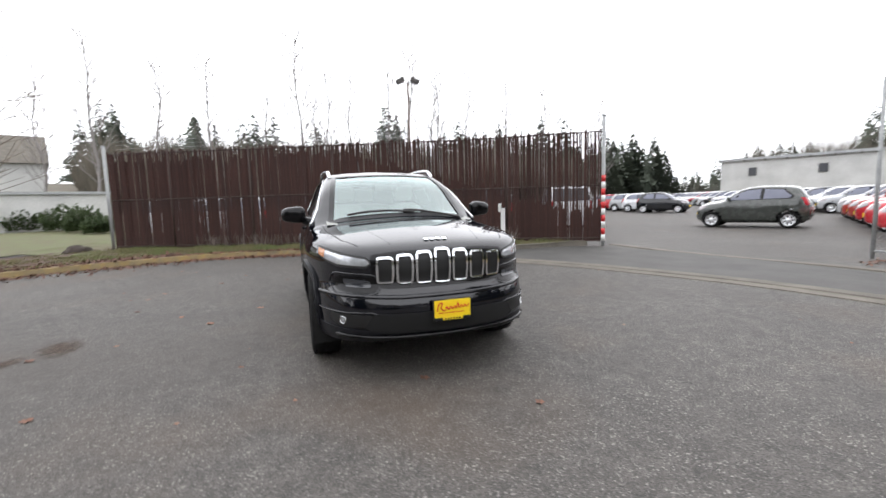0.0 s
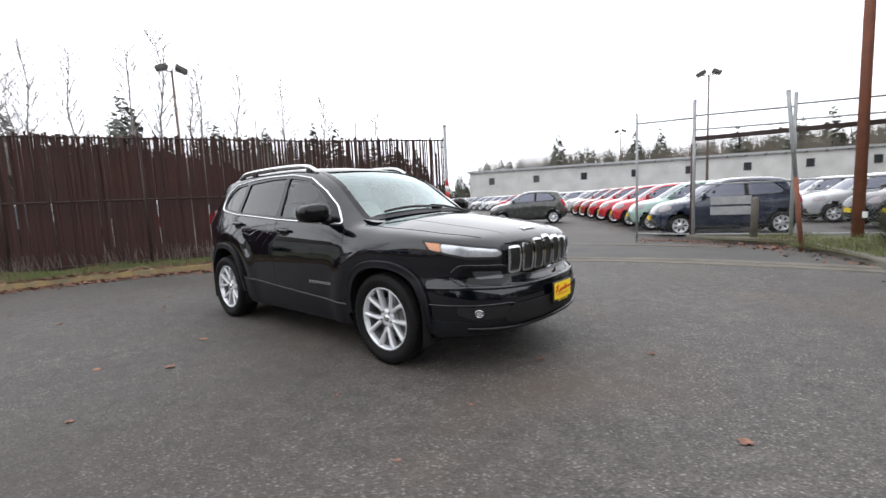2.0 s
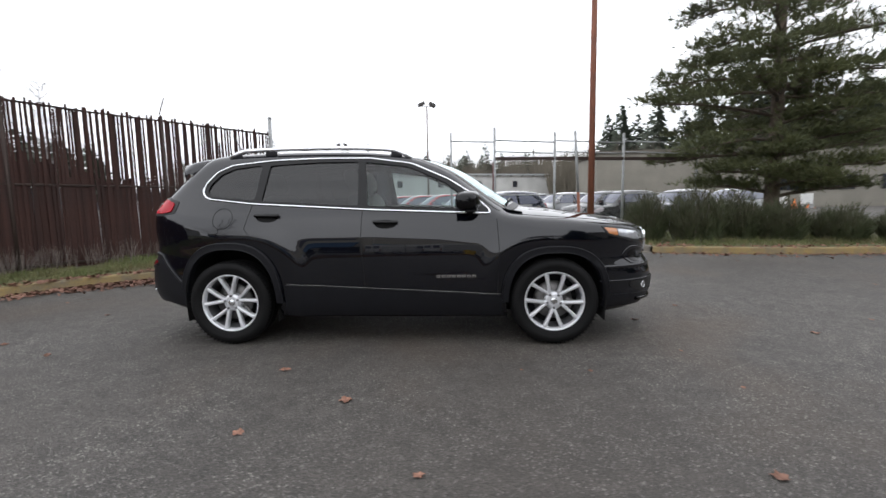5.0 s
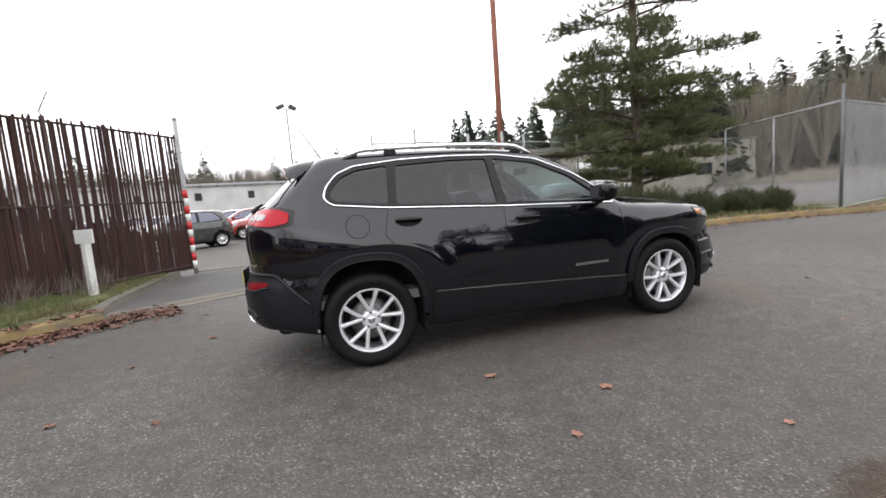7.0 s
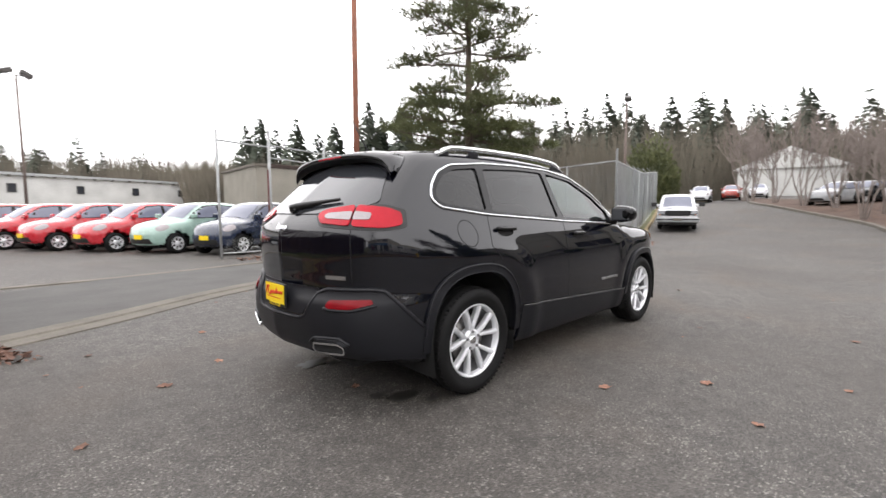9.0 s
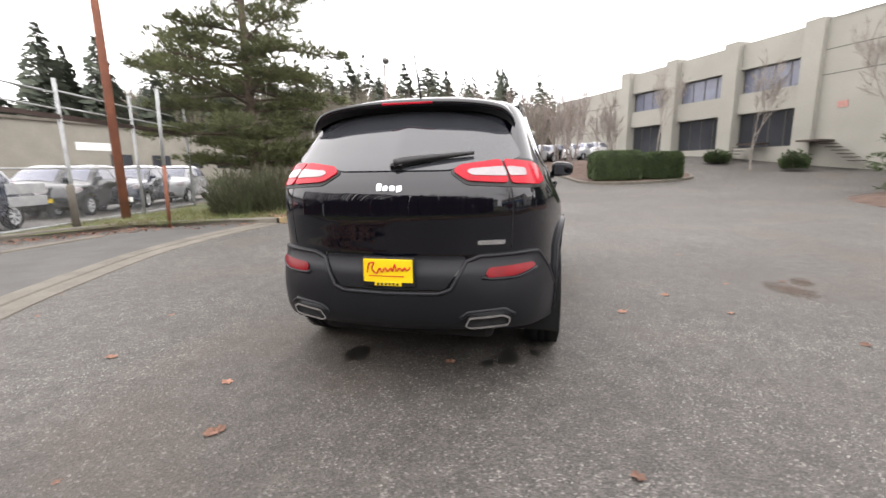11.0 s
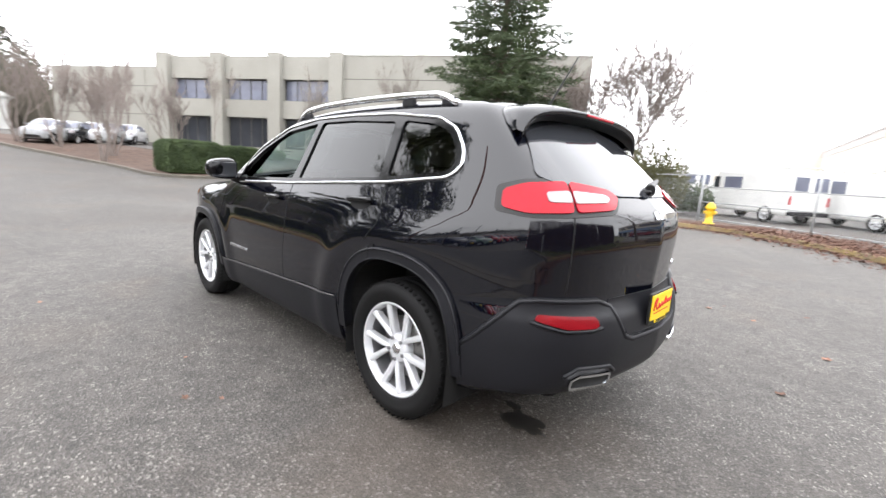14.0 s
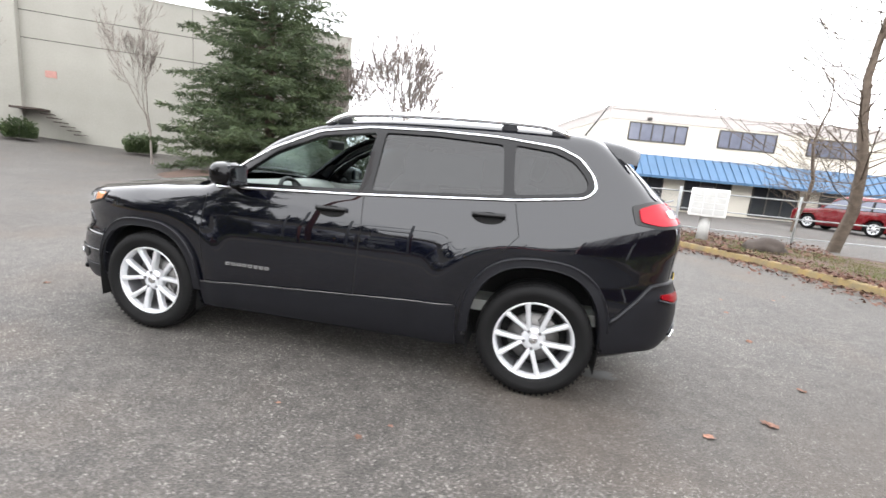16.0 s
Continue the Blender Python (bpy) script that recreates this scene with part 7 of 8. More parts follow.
# grass on the verges, and dead leaves
def in_strip(poly, n, seed):
    r = random.Random(seed)
    xs, ys = [p[0] for p in poly], [p[1] for p in poly]
    out = []
    while len(out) < n:
        x, y = r.uniform(min(xs), max(xs)), r.uniform(min(ys), max(ys))
        if inside_poly(np.array([x]), np.array([y]), poly)[0]:
            out.append((x, y))
    return out


def grass_on(poly, n, seed, label, h=0.09, material="blade"):
    bl = Blades(seed)
    for x, y in in_strip(poly, n, seed):
        k = 0.5 + noise.noise((x * 1.1, y * 1.1, seed))
        if k < 0.22:
            continue
        bl.tuft((x, y, ground_z(x, y) + 0.10), (0, 0, 1), 3, h * (0.5 + k), 0.007, 0.45)
    tagged(soup("grass_tufts", bl.v, bl.f, material), label, "grass", kind="stuff")


grass_on([(-4.7, 2.9), (-5.2, 2.1), (-6.2, 0.7), (-7.0, -1.5), (-7.2, -3.5), (-8.6, -5.5), (-10.8, -6.2), (-8.6, -1.5), (-6.4, 3.4), (-4.5, 6.2)], 9000, 1, "short winter grass along the fence", 0.10)
grass_on([(3.6, 6.9), (4.8, 5.4), (8, 4.9), (11.5, 4.1), (12.2, 5.5), (9, 8.5), (4.5, 9.3), (2.2, 9.0)], 6000, 2, "dry grass under the bushes", 0.13)
grass_on([(-6.9, -4.5), (-5.2, -7.8), (-3.4, -10.4), (-5.6, -10.0), (-8.4, -8.4), (-11, -5.8), (-9, -4)], 5500, 3, "short grass by the mailbox", 0.07)
bl = Blades(12)
for x, y in in_strip([(-5.2, 4.6), (-6.6, 3.0), (-9.5, -3.6), (-9.2, -3.8), (-6.2, 2.9), (-4.9, 4.4)], 260, 5):
    bl.tuft((x, y, 0.12), (0.1, -0.05, 1), 5, 0.42, 0.006, 0.2)
tagged(soup("dry_stalks", bl.v, bl.f, "twig"), "dry stalks at the foot of the fence", "weeds", kind="stuff")


def leaf_mesh(seed):
    """A curled five-pointed dead leaf."""
    r = random.Random(seed)
    v, f = [(0, 0, 0.004)], []
    n = 15
    for k in range(n):
        a = 2 * math.pi * k / n
        rr = 0.05 * (0.45 + 0.55 * abs(math.cos(2.5 * a))) * r.uniform(0.85, 1.15)
        v.append((rr * math.cos(a), rr * math.sin(a), 0.006 + 0.016 * abs(math.sin(a * 1.5 + seed)) * r.random()))
    for k in range(n):
        f.append((0, 1 + k, 1 + (k + 1) % n))
    me = bpy.data.meshes.new("blade")
    me.from_pydata(v, [], f)
    me.update()
    me.materials.append(M["leaf"])
    return me


LEAVES = [leaf_mesh(k) for k in range(4)]
rnd = random.Random(31)
spots = [(-0.09, -1.92), (2.26, -0.16), (-0.66, -1.45), (-0.08, -1.92), (-0.55, -2.3), (-2.36, 0.99), (-2.81, 0.72), (-2.74, -1.16), (-1.86, -0.23), (-2.78, 0.7), (1.95, -2.6), (3.6, -0.6), (2.9, 0.4), (-1.1, -2.9), (0.6, -3.2), (-3.4, -0.9), (-3.3, 0.1), (-2.2, 2.0), (-1.4, 2.3), (-3.1, 1.9), (-2.9, -2.2), (-3.6, -1.9), (-1.9, -3.0)]
spots += [(rnd.uniform(-6, 6), rnd.uniform(-8, 4)) for _ in range(70)]
for k, (x, y) in enumerate(spots):
    if k > 22 and abs(x) < 2.4 and abs(y) < 1.0:
        continue
    s = rnd.uniform(0.6, 0.95) if k < 23 else rnd.uniform(0.25, 0.6)
    lf = tagged(new("dead_leaf", LEAVES[k % 4]), "curled brown dead leaf on the asphalt", "leaf", "dead leaves on the asphalt")
    lf.matrix_basis = pose(x, y, ground_z(x, y) + 0.001, rnd.uniform(-8, 8), rnd.uniform(-8, 8), rnd.uniform(0, 360)) @ Matrix.Diagonal((s, s, s, 1))


def leaf_litter(line, n, seed, spread, label, side=0.0, bank=None):
    """Leaves along a plan line; bank names its raised side (1 left, -1 right, 0 both)."""
    r = random.Random(seed)
    v, f = [], []
    pts = along(line, 0.05)
    for _ in range(n):
        x, y, a = r.choice(pts)
        o = r.gauss(side, spread)
        x, y = x - math.sin(a) * o, y + math.cos(a) * o
        s = r.uniform(0.018, 0.05)
        z = ground_z(x, y) + r.uniform(0.004, 0.03) + (0 if bank is None or (bank and o * bank < 0.02) else 0.125)
        m = Matrix.Translation((x, y, z)) @ Euler((r.gauss(0, 0.35), r.gauss(0, 0.35), r.uniform(0, 6.28))).to_matrix().to_4x4()
        b = len(v)
        v += [m @ Vector(p) for p in ((-s, 0, 0), (-0.2 * s, -0.7 * s, 0.2 * s), (s, -0.1 * s, 0), (0.1 * s, 0.75 * s, 0.25 * s))]
        f += [(b, b + 1, b + 2), (b, b + 2, b + 3)]
    tagged(soup("leaf_litter", v, f, "leaf"), label, "leaves", kind="stuff")


leaf_litter(NORTH_KERB, 2600, 1, 0.16, "drift of red-brown leaves in the gutter", -0.06, 1)
leaf_litter([(-5.2, 1.6), (-4.4, 2.3), (-3.6, 2.65)], 1300, 2, 0.2, "heap of red-brown leaves by the gateway", -0.1)
leaf_litter([(0.4, 8.5), (1.8, 8.6), (3.4, 7.6), (4.6, 5.6)], 700, 3, 0.3, "scattered leaves before the gate")
leaf_litter(SOUTH_KERB[:40], 5200, 4, 0.42, "fallen leaves along the kerb", -0.12, -1)
leaf_litter([(-8.5, -8.5), (-6, -9.6), (-3.5, -11.5), (0, -14)], 5200, 5, 0.9, "fallen leaves under the tree", 0.0, 0)
leaf_litter(EAST_KERB[:34], 900, 6, 0.25, "scattered leaves along the kerb", 0.0, 1)

# ---- parked cars ----
HATCH = Shape(
    top=[(-1.8, 1.30), (-1.55, 1.38), (-1.2, 1.45), (-0.7, 1.485), (-0.2, 1.48), (0.1, 1.44), (0.4, 1.32), (0.75, 1.10), (0.95, 1.0), (1.3, 0.93), (1.6, 0.84), (1.85, 0.72)],
    section=[(0.15, 0.72), (0.3, 0.77), (0.55, 0.80), (0.75, 0.80), (0.9, 0.775), (1.0, 0.745), (1.2, 0.65), (1.4, 0.55), (1.5, 0.5)],
    taper_low=[(-1.8, 0.9), (-1.3, 0.99), (1.2, 1.0), (1.8, 0.88)], taper_high=[(-1.8, 0.84), (-1.2, 0.95), (-0.5, 1.0), (0.6, 1.0), (1.2, 0.95), (1.8, 0.85)],
    nose=[(0.15, 1.66), (0.3, 1.75), (0.5, 1.77), (0.7, 1.72), (0.85, 1.6), (1.0, 1.4)], nose_plan=[(0, 0), (0.4, 0.05), (0.6, 0.16), (0.72, 0.34), (0.82, 0.7)],
    tail=[(0.15, -1.6), (0.3, -1.74), (0.55, -1.78), (0.85, -1.74), (1.0, -1.68), (1.2, -1.54), (1.45, -1.38)], tail_plan=[(0, 0), (0.4, 0.04), (0.6, 0.12), (0.72, 0.28), (0.82, 0.6)],
    sweep_x=[(-1.8, 0), (0, 0.1), (0.4, 0.25), (0.9, 0.3), (1.8, 0.1)], k=24.0, crown=(0.12, 0.12), spine_z=0.65, ends=(-0.8, 0.8))
WAGON = Shape(
    top=[(-2.4, 1.62), (-2.1, 1.70), (-1.2, 1.75), (0.0, 1.74), (0.35, 1.66), (0.7, 1.40), (1.0, 1.16), (1.2, 1.08), (1.8, 1.03), (2.2, 0.97), (2.4, 0.9)],
    section=[(0.15, 0.80), (0.35, 0.86), (0.6, 0.88), (0.9, 0.87), (1.05, 0.85), (1.3, 0.79), (1.6, 0.70), (1.75, 0.65)],
    taper_low=[(-2.4, 0.95), (-1.5, 1), (1.7, 1), (2.4, 0.9)], taper_high=[(-2.4, 0.94), (-1.5, 1), (1.2, 1), (2.4, 0.9)],
    nose=[(0.15, 2.25), (0.35, 2.36), (0.6, 2.37), (0.9, 2.32), (1.05, 2.2)], nose_plan=[(0, 0), (0.5, 0.04), (0.75, 0.14), (0.85, 0.3), (0.92, 0.6)],
    tail=[(0.15, -2.2), (0.4, -2.38), (0.9, -2.36), (1.2, -2.3), (1.7, -2.15)], tail_plan=[(0, 0), (0.5, 0.03), (0.75, 0.1), (0.85, 0.25), (0.92, 0.5)],
    sweep_x=[(-2.4, 0), (0, 0.05), (0.7, 0.2), (1.2, 0.2), (2.4, 0)], k=34.0, crown=(0.06, 0.06), spine_z=0.8)


def car_parts(shape, half, wheels, r, dlo, panes, screen, rear, size, centre, lamp, tail, counts=(56, 18, 16)):
    return dict(shape=shape, half=half, wheels=wheels, r=r, dlo=dlo, panes=panes, screen=screen, rear=rear, size=size, centre=centre, lamp=lamp, tail=tail, counts=counts, made={})


HATCH_KIT = car_parts(HATCH, 0.70, 1.15, 0.29, [(0.72, 0.985), (-1.2, 1.02), (-1.28, 1.10), (-1.0, 1.36), (-0.3, 1.40), (0.12, 1.36), (0.45, 1.19)],
                      [[(0.6, 1.0), (-0.32, 1.02), (-0.34, 1.37), (0.1, 1.33), (0.4, 1.18)], [(-0.42, 1.02), (-1.12, 1.045), (-1.2, 1.11), (-0.97, 1.33), (-0.44, 1.37)]],
                      [(0.82, -0.55), (0.86, 0.0), (0.82, 0.55), (0.17, 0.45), (0.21, 0.0), (0.17, -0.45)], [(-0.48, 1.36), (0.48, 1.36), (0.56, 1.05), (-0.56, 1.05)],
                      (1.8, 0.84, 0.72), (0, 0, 0.85), (0.60, 0.74, 0.11, 0.09), (0.60, 0.92, 0.06, 0.13))
WAGON_KIT = car_parts(WAGON, 0.76, 1.36, 0.36, [(0.9, 1.09), (-2.0, 1.12), (-1.98, 1.56), (0.15, 1.58), (0.5, 1.42)],
                      [[(0.75, 1.11), (-0.2, 1.12), (-0.2, 1.55), (0.12, 1.54), (0.42, 1.40)], [(-0.28, 1.12), (-1.1, 1.13), (-1.1, 1.55), (-0.28, 1.55)], [(-1.2, 1.13), (-1.95, 1.14), (-1.92, 1.52), (-1.2, 1.55)]],
                      [(1.05, -0.66), (1.1, 0.0), (1.05, 0.66), (0.4, 0.58), (0.44, 0.0), (0.4, -0.58)], [(-0.6, 1.6), (0.6, 1.6), (0.66, 1.15), (-0.66, 1.15)],
                      (2.5, 0.95, 0.82), (0, 0, 0.98), (0.56, 0.80, 0.14, 0.09), (0.70, 1.0, 0.05, 0.16))


def small_wheel(r):
    w = new("wheel")
    part("tyre", lathe(B(), [(r * 0.66, -0.075), (r * 0.72, -0.092), (r * 0.93, -0.09), (r, -0.06), (r, 0.06), (r * 0.9, 0.09), (r * 0.6, 0.09)], 28), "rubber", w)
    bm = lathe(B(), [(0.0, -0.07), (r * 0.18, -0.072), (r * 0.2, -0.06), (r * 0.6, -0.055), (r * 0.66, -0.078), (r * 0.69, -0.07)], 28)
    part("rim", bm, "alloy", w)
    for k in range(7):
        m = Matrix.Rotation(2 * math.pi * k / 7, 4, "Y")
        part("rim_gap", boxed(B(), r * 0.28, -0.0645, -r * 0.07, r * 0.56, -0.060, r * 0.07, m=m), "ink", w)
    return w


def parked(name, kit, colour, at, turn, label, group="", plate=True):
    """A parked car; cars of one build and colour share their meshes."""
    key = str((colour, plate))
    if key in kit["made"]:
        c = copy_thing(kit["made"][key], pose(at[0], at[1], ground_z(*at), 0, 0, turn))
        return tagged(c, label, "car", group)
    sh = kit["shape"]
    t = thing(name, (at[0], at[1], ground_z(*at)), label, "car", group, turn=turn)
    pm = paint(name + "_paint", colour, rough=0.2)
    archs = [arch(sx * kit["wheels"], kit["r"], kit["r"] * 1.2, kit["r"] * 1.22, 2.1, 0.1, 12) for sx in (-1, 1)]

    def drop(p, n):
        g = np.zeros(len(p), bool)
        for a in archs:
            g |= (np.abs(p[:, 1]) > kit["half"] * 0.7) & inside_poly(p[:, 0], p[:, 2], a)
        return g
    skin(sh, kit["size"], kit["centre"], kit["counts"], drop, lambda p, n: np.full(len(p), "body", dtype=object), pm, t)
    for m in (False, True):
        part("window_band", patch(sh, "S", kit["dlo"], 0.004, (), 0.09, 0.0, m), "gloss_black", t)
        for g in kit["panes"]:
            part("side_window", patch(sh, "S", g, 0.008, (), 0.12, 0.0, m), "winblue", t)
        y, z, a, b = kit["lamp"]
        part("headlamp", patch(sh, "X", [(y + a * math.cos(k * math.pi / 6), z + b * math.sin(k * math.pi / 6)) for k in range(12)], 0.01, (), 0.08, 0.01, m), "clearlens", t, "clear headlamp")
        y, z, a, b = kit["tail"]
        part("tail_lamp", patch(sh, "Y", [(y - a, z - b), (y + a, z - b), (y + a, z + b), (y - a, z + b)], 0.01, (), 0.08, 0.01, m), "redlens", t, "red tail lamp")
    part("windscreen", patch(sh, "T", kit["screen"], 0.008, (), 0.1, 0.0), "winblue", t)
    part("rear_window", patch(sh, "Y", kit["rear"], 0.008, (), 0.1, 0.0), "window", t)
    nose = float(sh.lay("X", [(0.0, 0.45)])[0][0][0])
    part("grille", patch(sh, "X", [(-0.45, 0.30), (0.45, 0.30), (0.38, 0.44), (-0.38, 0.44)], 0.008, (), 0.08, 0.01), "ink", t)
    if plate:
        part("plate", boxed(B(), nose - 0.01, -0.15, 0.42, nose + 0.02, 0.15, 0.54), "yellow", t, "yellow dealer plate")
    part("underbody", boxed(B(), -kit["size"][0] * 0.85, -kit["half"] * 0.7, 0.18, kit["size"][0] * 0.85, kit["half"] * 0.7, 0.4), "well", t)
    w = small_wheel(kit["r"])
    w.parent = t
    yy = kit["half"] - 0.02
    w.matrix_basis = pose(kit["wheels"], -yy, kit["r"], 0, 0, 0)
    for sx, sy in ((-1, -1), (1, 1), (-1, 1)):
        c = copy_thing(w, pose(sx * kit["wheels"], sy * yy, kit["r"], 0, 0, 0 if sy < 0 else 180))
        c.parent = t
    for sg in (-1, 1):
        zb = kit["dlo"][0][1] + 0.06
        xm = kit["dlo"][0][0] - 0.12
        ym = kit["half"] + 0.10
        part("door_mirror", boxed(B(), xm - 0.05, sg * (ym - 0.12), zb - 0.05, xm + 0.06, sg * (ym + 0.07), zb + 0.08, 0.03), pm, t)
    kit["made"][key] = t
    return t


ROW = "cars parked in the lot"
GREY, RED, MAROON, MINT, NAVY, BLACKISH, WHITE_C, SILVER = (0.045, 0.05, 0.045), (0.45, 0.02, 0.03), (0.28, 0.03, 0.02), (0.26, 0.38, 0.33), (0.012, 0.02, 0.045), (0.015, 0.016, 0.018), (0.62, 0.63, 0.65), (0.35, 0.36, 0.37)
parked("hatchback", HATCH_KIT, GREY, (-6.55, 15.1), 208, "small dark grey-green hatchback parked alone in the lot", ROW)
row = [(NAVY, "navy"), (MINT, "pale mint green"), (RED, "bright red"), (RED, "bright red"), (RED, "red"), (MAROON, "copper red"), (MAROON, "copper red"), (SILVER, "silver")]
for k, (c, w) in enumerate(row):
    parked("hatchback", HATCH_KIT, c, (1.75 - 1.15 * k, 10.95 + 1.72 * k), 206 - 2 * k, "small %s hatchback with a yellow plate" % w, ROW)
for k, c in enumerate((BLACKISH, SILVER, WHITE_C, BLACKISH, NAVY)):
    parked("hatchback", HATCH_KIT, c, (5.6 - 1.1 * k + 0.4, 13.6 + 2.6 * k), 204, "small parked hatchback in the second lot row", ROW)
for k, c in enumerate((BLACKISH, NAVY, SILVER)):
    parked("hatchback", HATCH_KIT, c, (6.6 + 2.4 * k, 13.2 + 0.5 * k), 205, "small dark hatchback behind the gate fence", ROW)
fars = [WHITE_C, SILVER, WHITE_C, BLACKISH, WHITE_C, SILVER, RED, WHITE_C]
for k in range(22):
    parked("hatchback", HATCH_KIT, fars[k % 8], (-8.5 - 1.9 * k * 0.9, 27 + 1.15 * k), 210 + 3 * (k % 3), "parked car in the far row of the lot", ROW)
for k in range(14):
    parked("hatchback", HATCH_KIT, fars[(k + 3) % 8], (-20 - 2.6 * k, 24.5 + 0.9 * k), 30, "parked car in the far row of the lot", ROW)
for k in range(7):
    parked("wagon", WAGON_KIT, (WHITE_C, BLACKISH, SILVER)[k % 3], (-10.4 - 1.25 * k * 1.1, 9.6 - 2.5 * k), 152, "parked car behind the slatted fence", "cars behind the fence")
# the road and the office car park
t = parked("wagon", WAGON_KIT, (0.72, 0.73, 0.74), (21.0, 4.95), 198, "white older SUV with a dark grille parked by the yard fence", "", False)
for ob in t.children:
    if ob.name.startswith("windscreen"):
        ob.data.materials[0] = M["winblue"]
part("grille_surround", boxed(B(), 2.20, -0.52, 0.66, 2.385, 0.52, 0.92, 0.02), "plastic", t, "dull dark grille surround")
gr = part("grille_face", boxed(B(), 2.30, -0.46, 0.69, 2.395, 0.46, 0.89, 0.01), "ink", t, "dark slotted grille")
for k in range(3):
    part("grille_bar", boxed(B(), 2.39, -0.44, 0.725 + 0.05 * k, 2.40, 0.44, 0.74 + 0.05 * k), "plastic", gr)
part("front_bumper", boxed(B(), 2.05, -0.90, 0.36, 2.46, 0.90, 0.58, 0.05), "galv", t, "dull metal front bumper")
for sg in (-1, 1):
    part("side_mirror", boxed(B(), 0.72, sg * 0.92, 1.12, 0.84, sg * 1.18, 1.32, 0.03), "ink", t, "large black side mirror")
part("bumper_strip", boxed(B(), 2.10, -0.885, 0.47, 2.47, 0.885, 0.53, 0.01), "plastic", t)
part("valance", boxed(B(), 2.0, -0.80, 0.24, 2.36, 0.80, 0.40, 0.04), "ink", t)
part("plate", boxed(B(), 2.455, -0.16, 0.43, 2.475, 0.16, 0.55, 0.005), "concrete", t, "pale number plate")
for sg in (-1, 1):
    lamp = part("lamp_housing", boxed(B(), 2.06, sg * 0.53, 0.68, 2.335, sg * 0.80, 0.91, 0.02), "plastic", t)
    part("lens", boxed(B(), 2.20, sg * 0.555, 0.745, 2.345, sg * 0.775, 0.895, 0.01), "lamp_in", lamp, "square clear headlamp")
    part("lens", boxed(B(), 2.20, sg * 0.70, 0.695, 2.342, sg * 0.775, 0.735, 0.01), "amber", lamp, "amber indicator lens")
for k, c in enumerate((SILVER, BLACKISH, WHITE_C, SILVER, WHITE_C)):
    parked("hatchback", HATCH_KIT, c, (33 + 2.5 * k * 0.55, -0.4 - 2.3 * k * 0.55), 150, "car parked by the office island", "cars by the office", False)
for k, c in enumerate((WHITE_C, MAROON, WHITE_C)):
    parked("hatchback", HATCH_KIT, c, (40 + 5 * k, 9 - 1.2 * k), 190, "car parked up the road", "cars by the office", False)
parked("wagon", WAGON_KIT, (0.15, 0.008, 0.012), (-16.6, -21.0), 300, "red older SUV parked before the workshop", "", False)


def van(x, y, turn, label):
    """A white panel van: tall body, cab, windows, wheels."""
    t = thing("van", (x, y, ground_z(x, y)), label, "van", "white vans by the workshop", turn=turn)
    part("body", boxed(B(), -2.6, -0.95, 0.35, 1.2, 0.95, 2.15, 0.12), "white", t)
    bm = boxed(B(), 1.15, -0.93, 0.35, 2.45, 0.93, 1.2, 0.1)
    part("nose", bm, "white", t)
    bm = B()
    prof = [(1.18, 2.1), (1.3, 2.08), (1.95, 1.22), (1.95, 1.1), (1.18, 1.1)]
    a, b = [bm.verts.new((px, -0.86, pz)) for px, pz in prof], [bm.verts.new((px, 0.86, pz)) for px, pz in prof]
    for i in range(len(prof)):
        bm.faces.new((a[i], a[(i + 1) % 5], b[(i + 1) % 5], b[i]))
    bm.faces.new(a[::-1])
    bm.faces.new(b)
    bmesh.ops.recalc_face_normals(bm, faces=bm.faces)
    part("cab", bm, "white", t)
    part("windscreen", boxed(B(), 0, -0.76, 0, 0.02, 0.76, 0.92, m=Matrix.Translation((1.93, 0, 1.27)) @ Matrix.Rotation(radians(-37), 4, "Y")), "winblue", t)
    for sg in (-1, 1):
        part("side_window", boxed(B(), 1.2, sg * 0.862, 1.3, 1.55, sg * 0.875, 1.85), "window", t)
        part("rear_door_window", boxed(B(), -2.62, sg * 0.15, 1.35, -2.6, sg * 0.75, 1.9), "winblue", t)
        part("side_window", boxed(B(), -0.2, sg * 0.95, 1.35, 0.8, sg * 0.96, 1.85), "winblue", t)
        part("headlamp", boxed(B(), 2.44, sg * 0.6, 0.8, 2.47, sg * 0.85, 0.98), "clearlens", t)
        part("tail_lamp", boxed(B(), -2.62, sg * 0.82, 0.8, -2.6, sg * 0.92, 1.15), "redlens", t)
    part("bumper", boxed(B(), 2.4, -0.92, 0.38, 2.55, 0.92, 0.6, 0.04), "plastic", t)
    part("bumper", boxed(B(), -2.72, -0.92, 0.38, -2.58, 0.92, 0.55, 0.04), "plastic", t)
    for sx in (-1.6, 1.6):
        for sy in (-1, 1):
            w = small_wheel(0.35)
            w.parent = t
            w.matrix_basis = pose(sx, sy * 0.86, 0.35, 0, 0, 0 if sy < 0 else 180)
    for k in range(3):
        part("roof_rack", tube(B(), [(-2.2 + 1.2 * k, -0.8, 2.15), (-2.2 + 1.2 * k, -0.75, 2.3), (-2.2 + 1.2 * k, 0.75, 2.3), (-2.2 + 1.2 * k, 0.8, 2.15)], 0.025, 6), "galv", t)
    return t


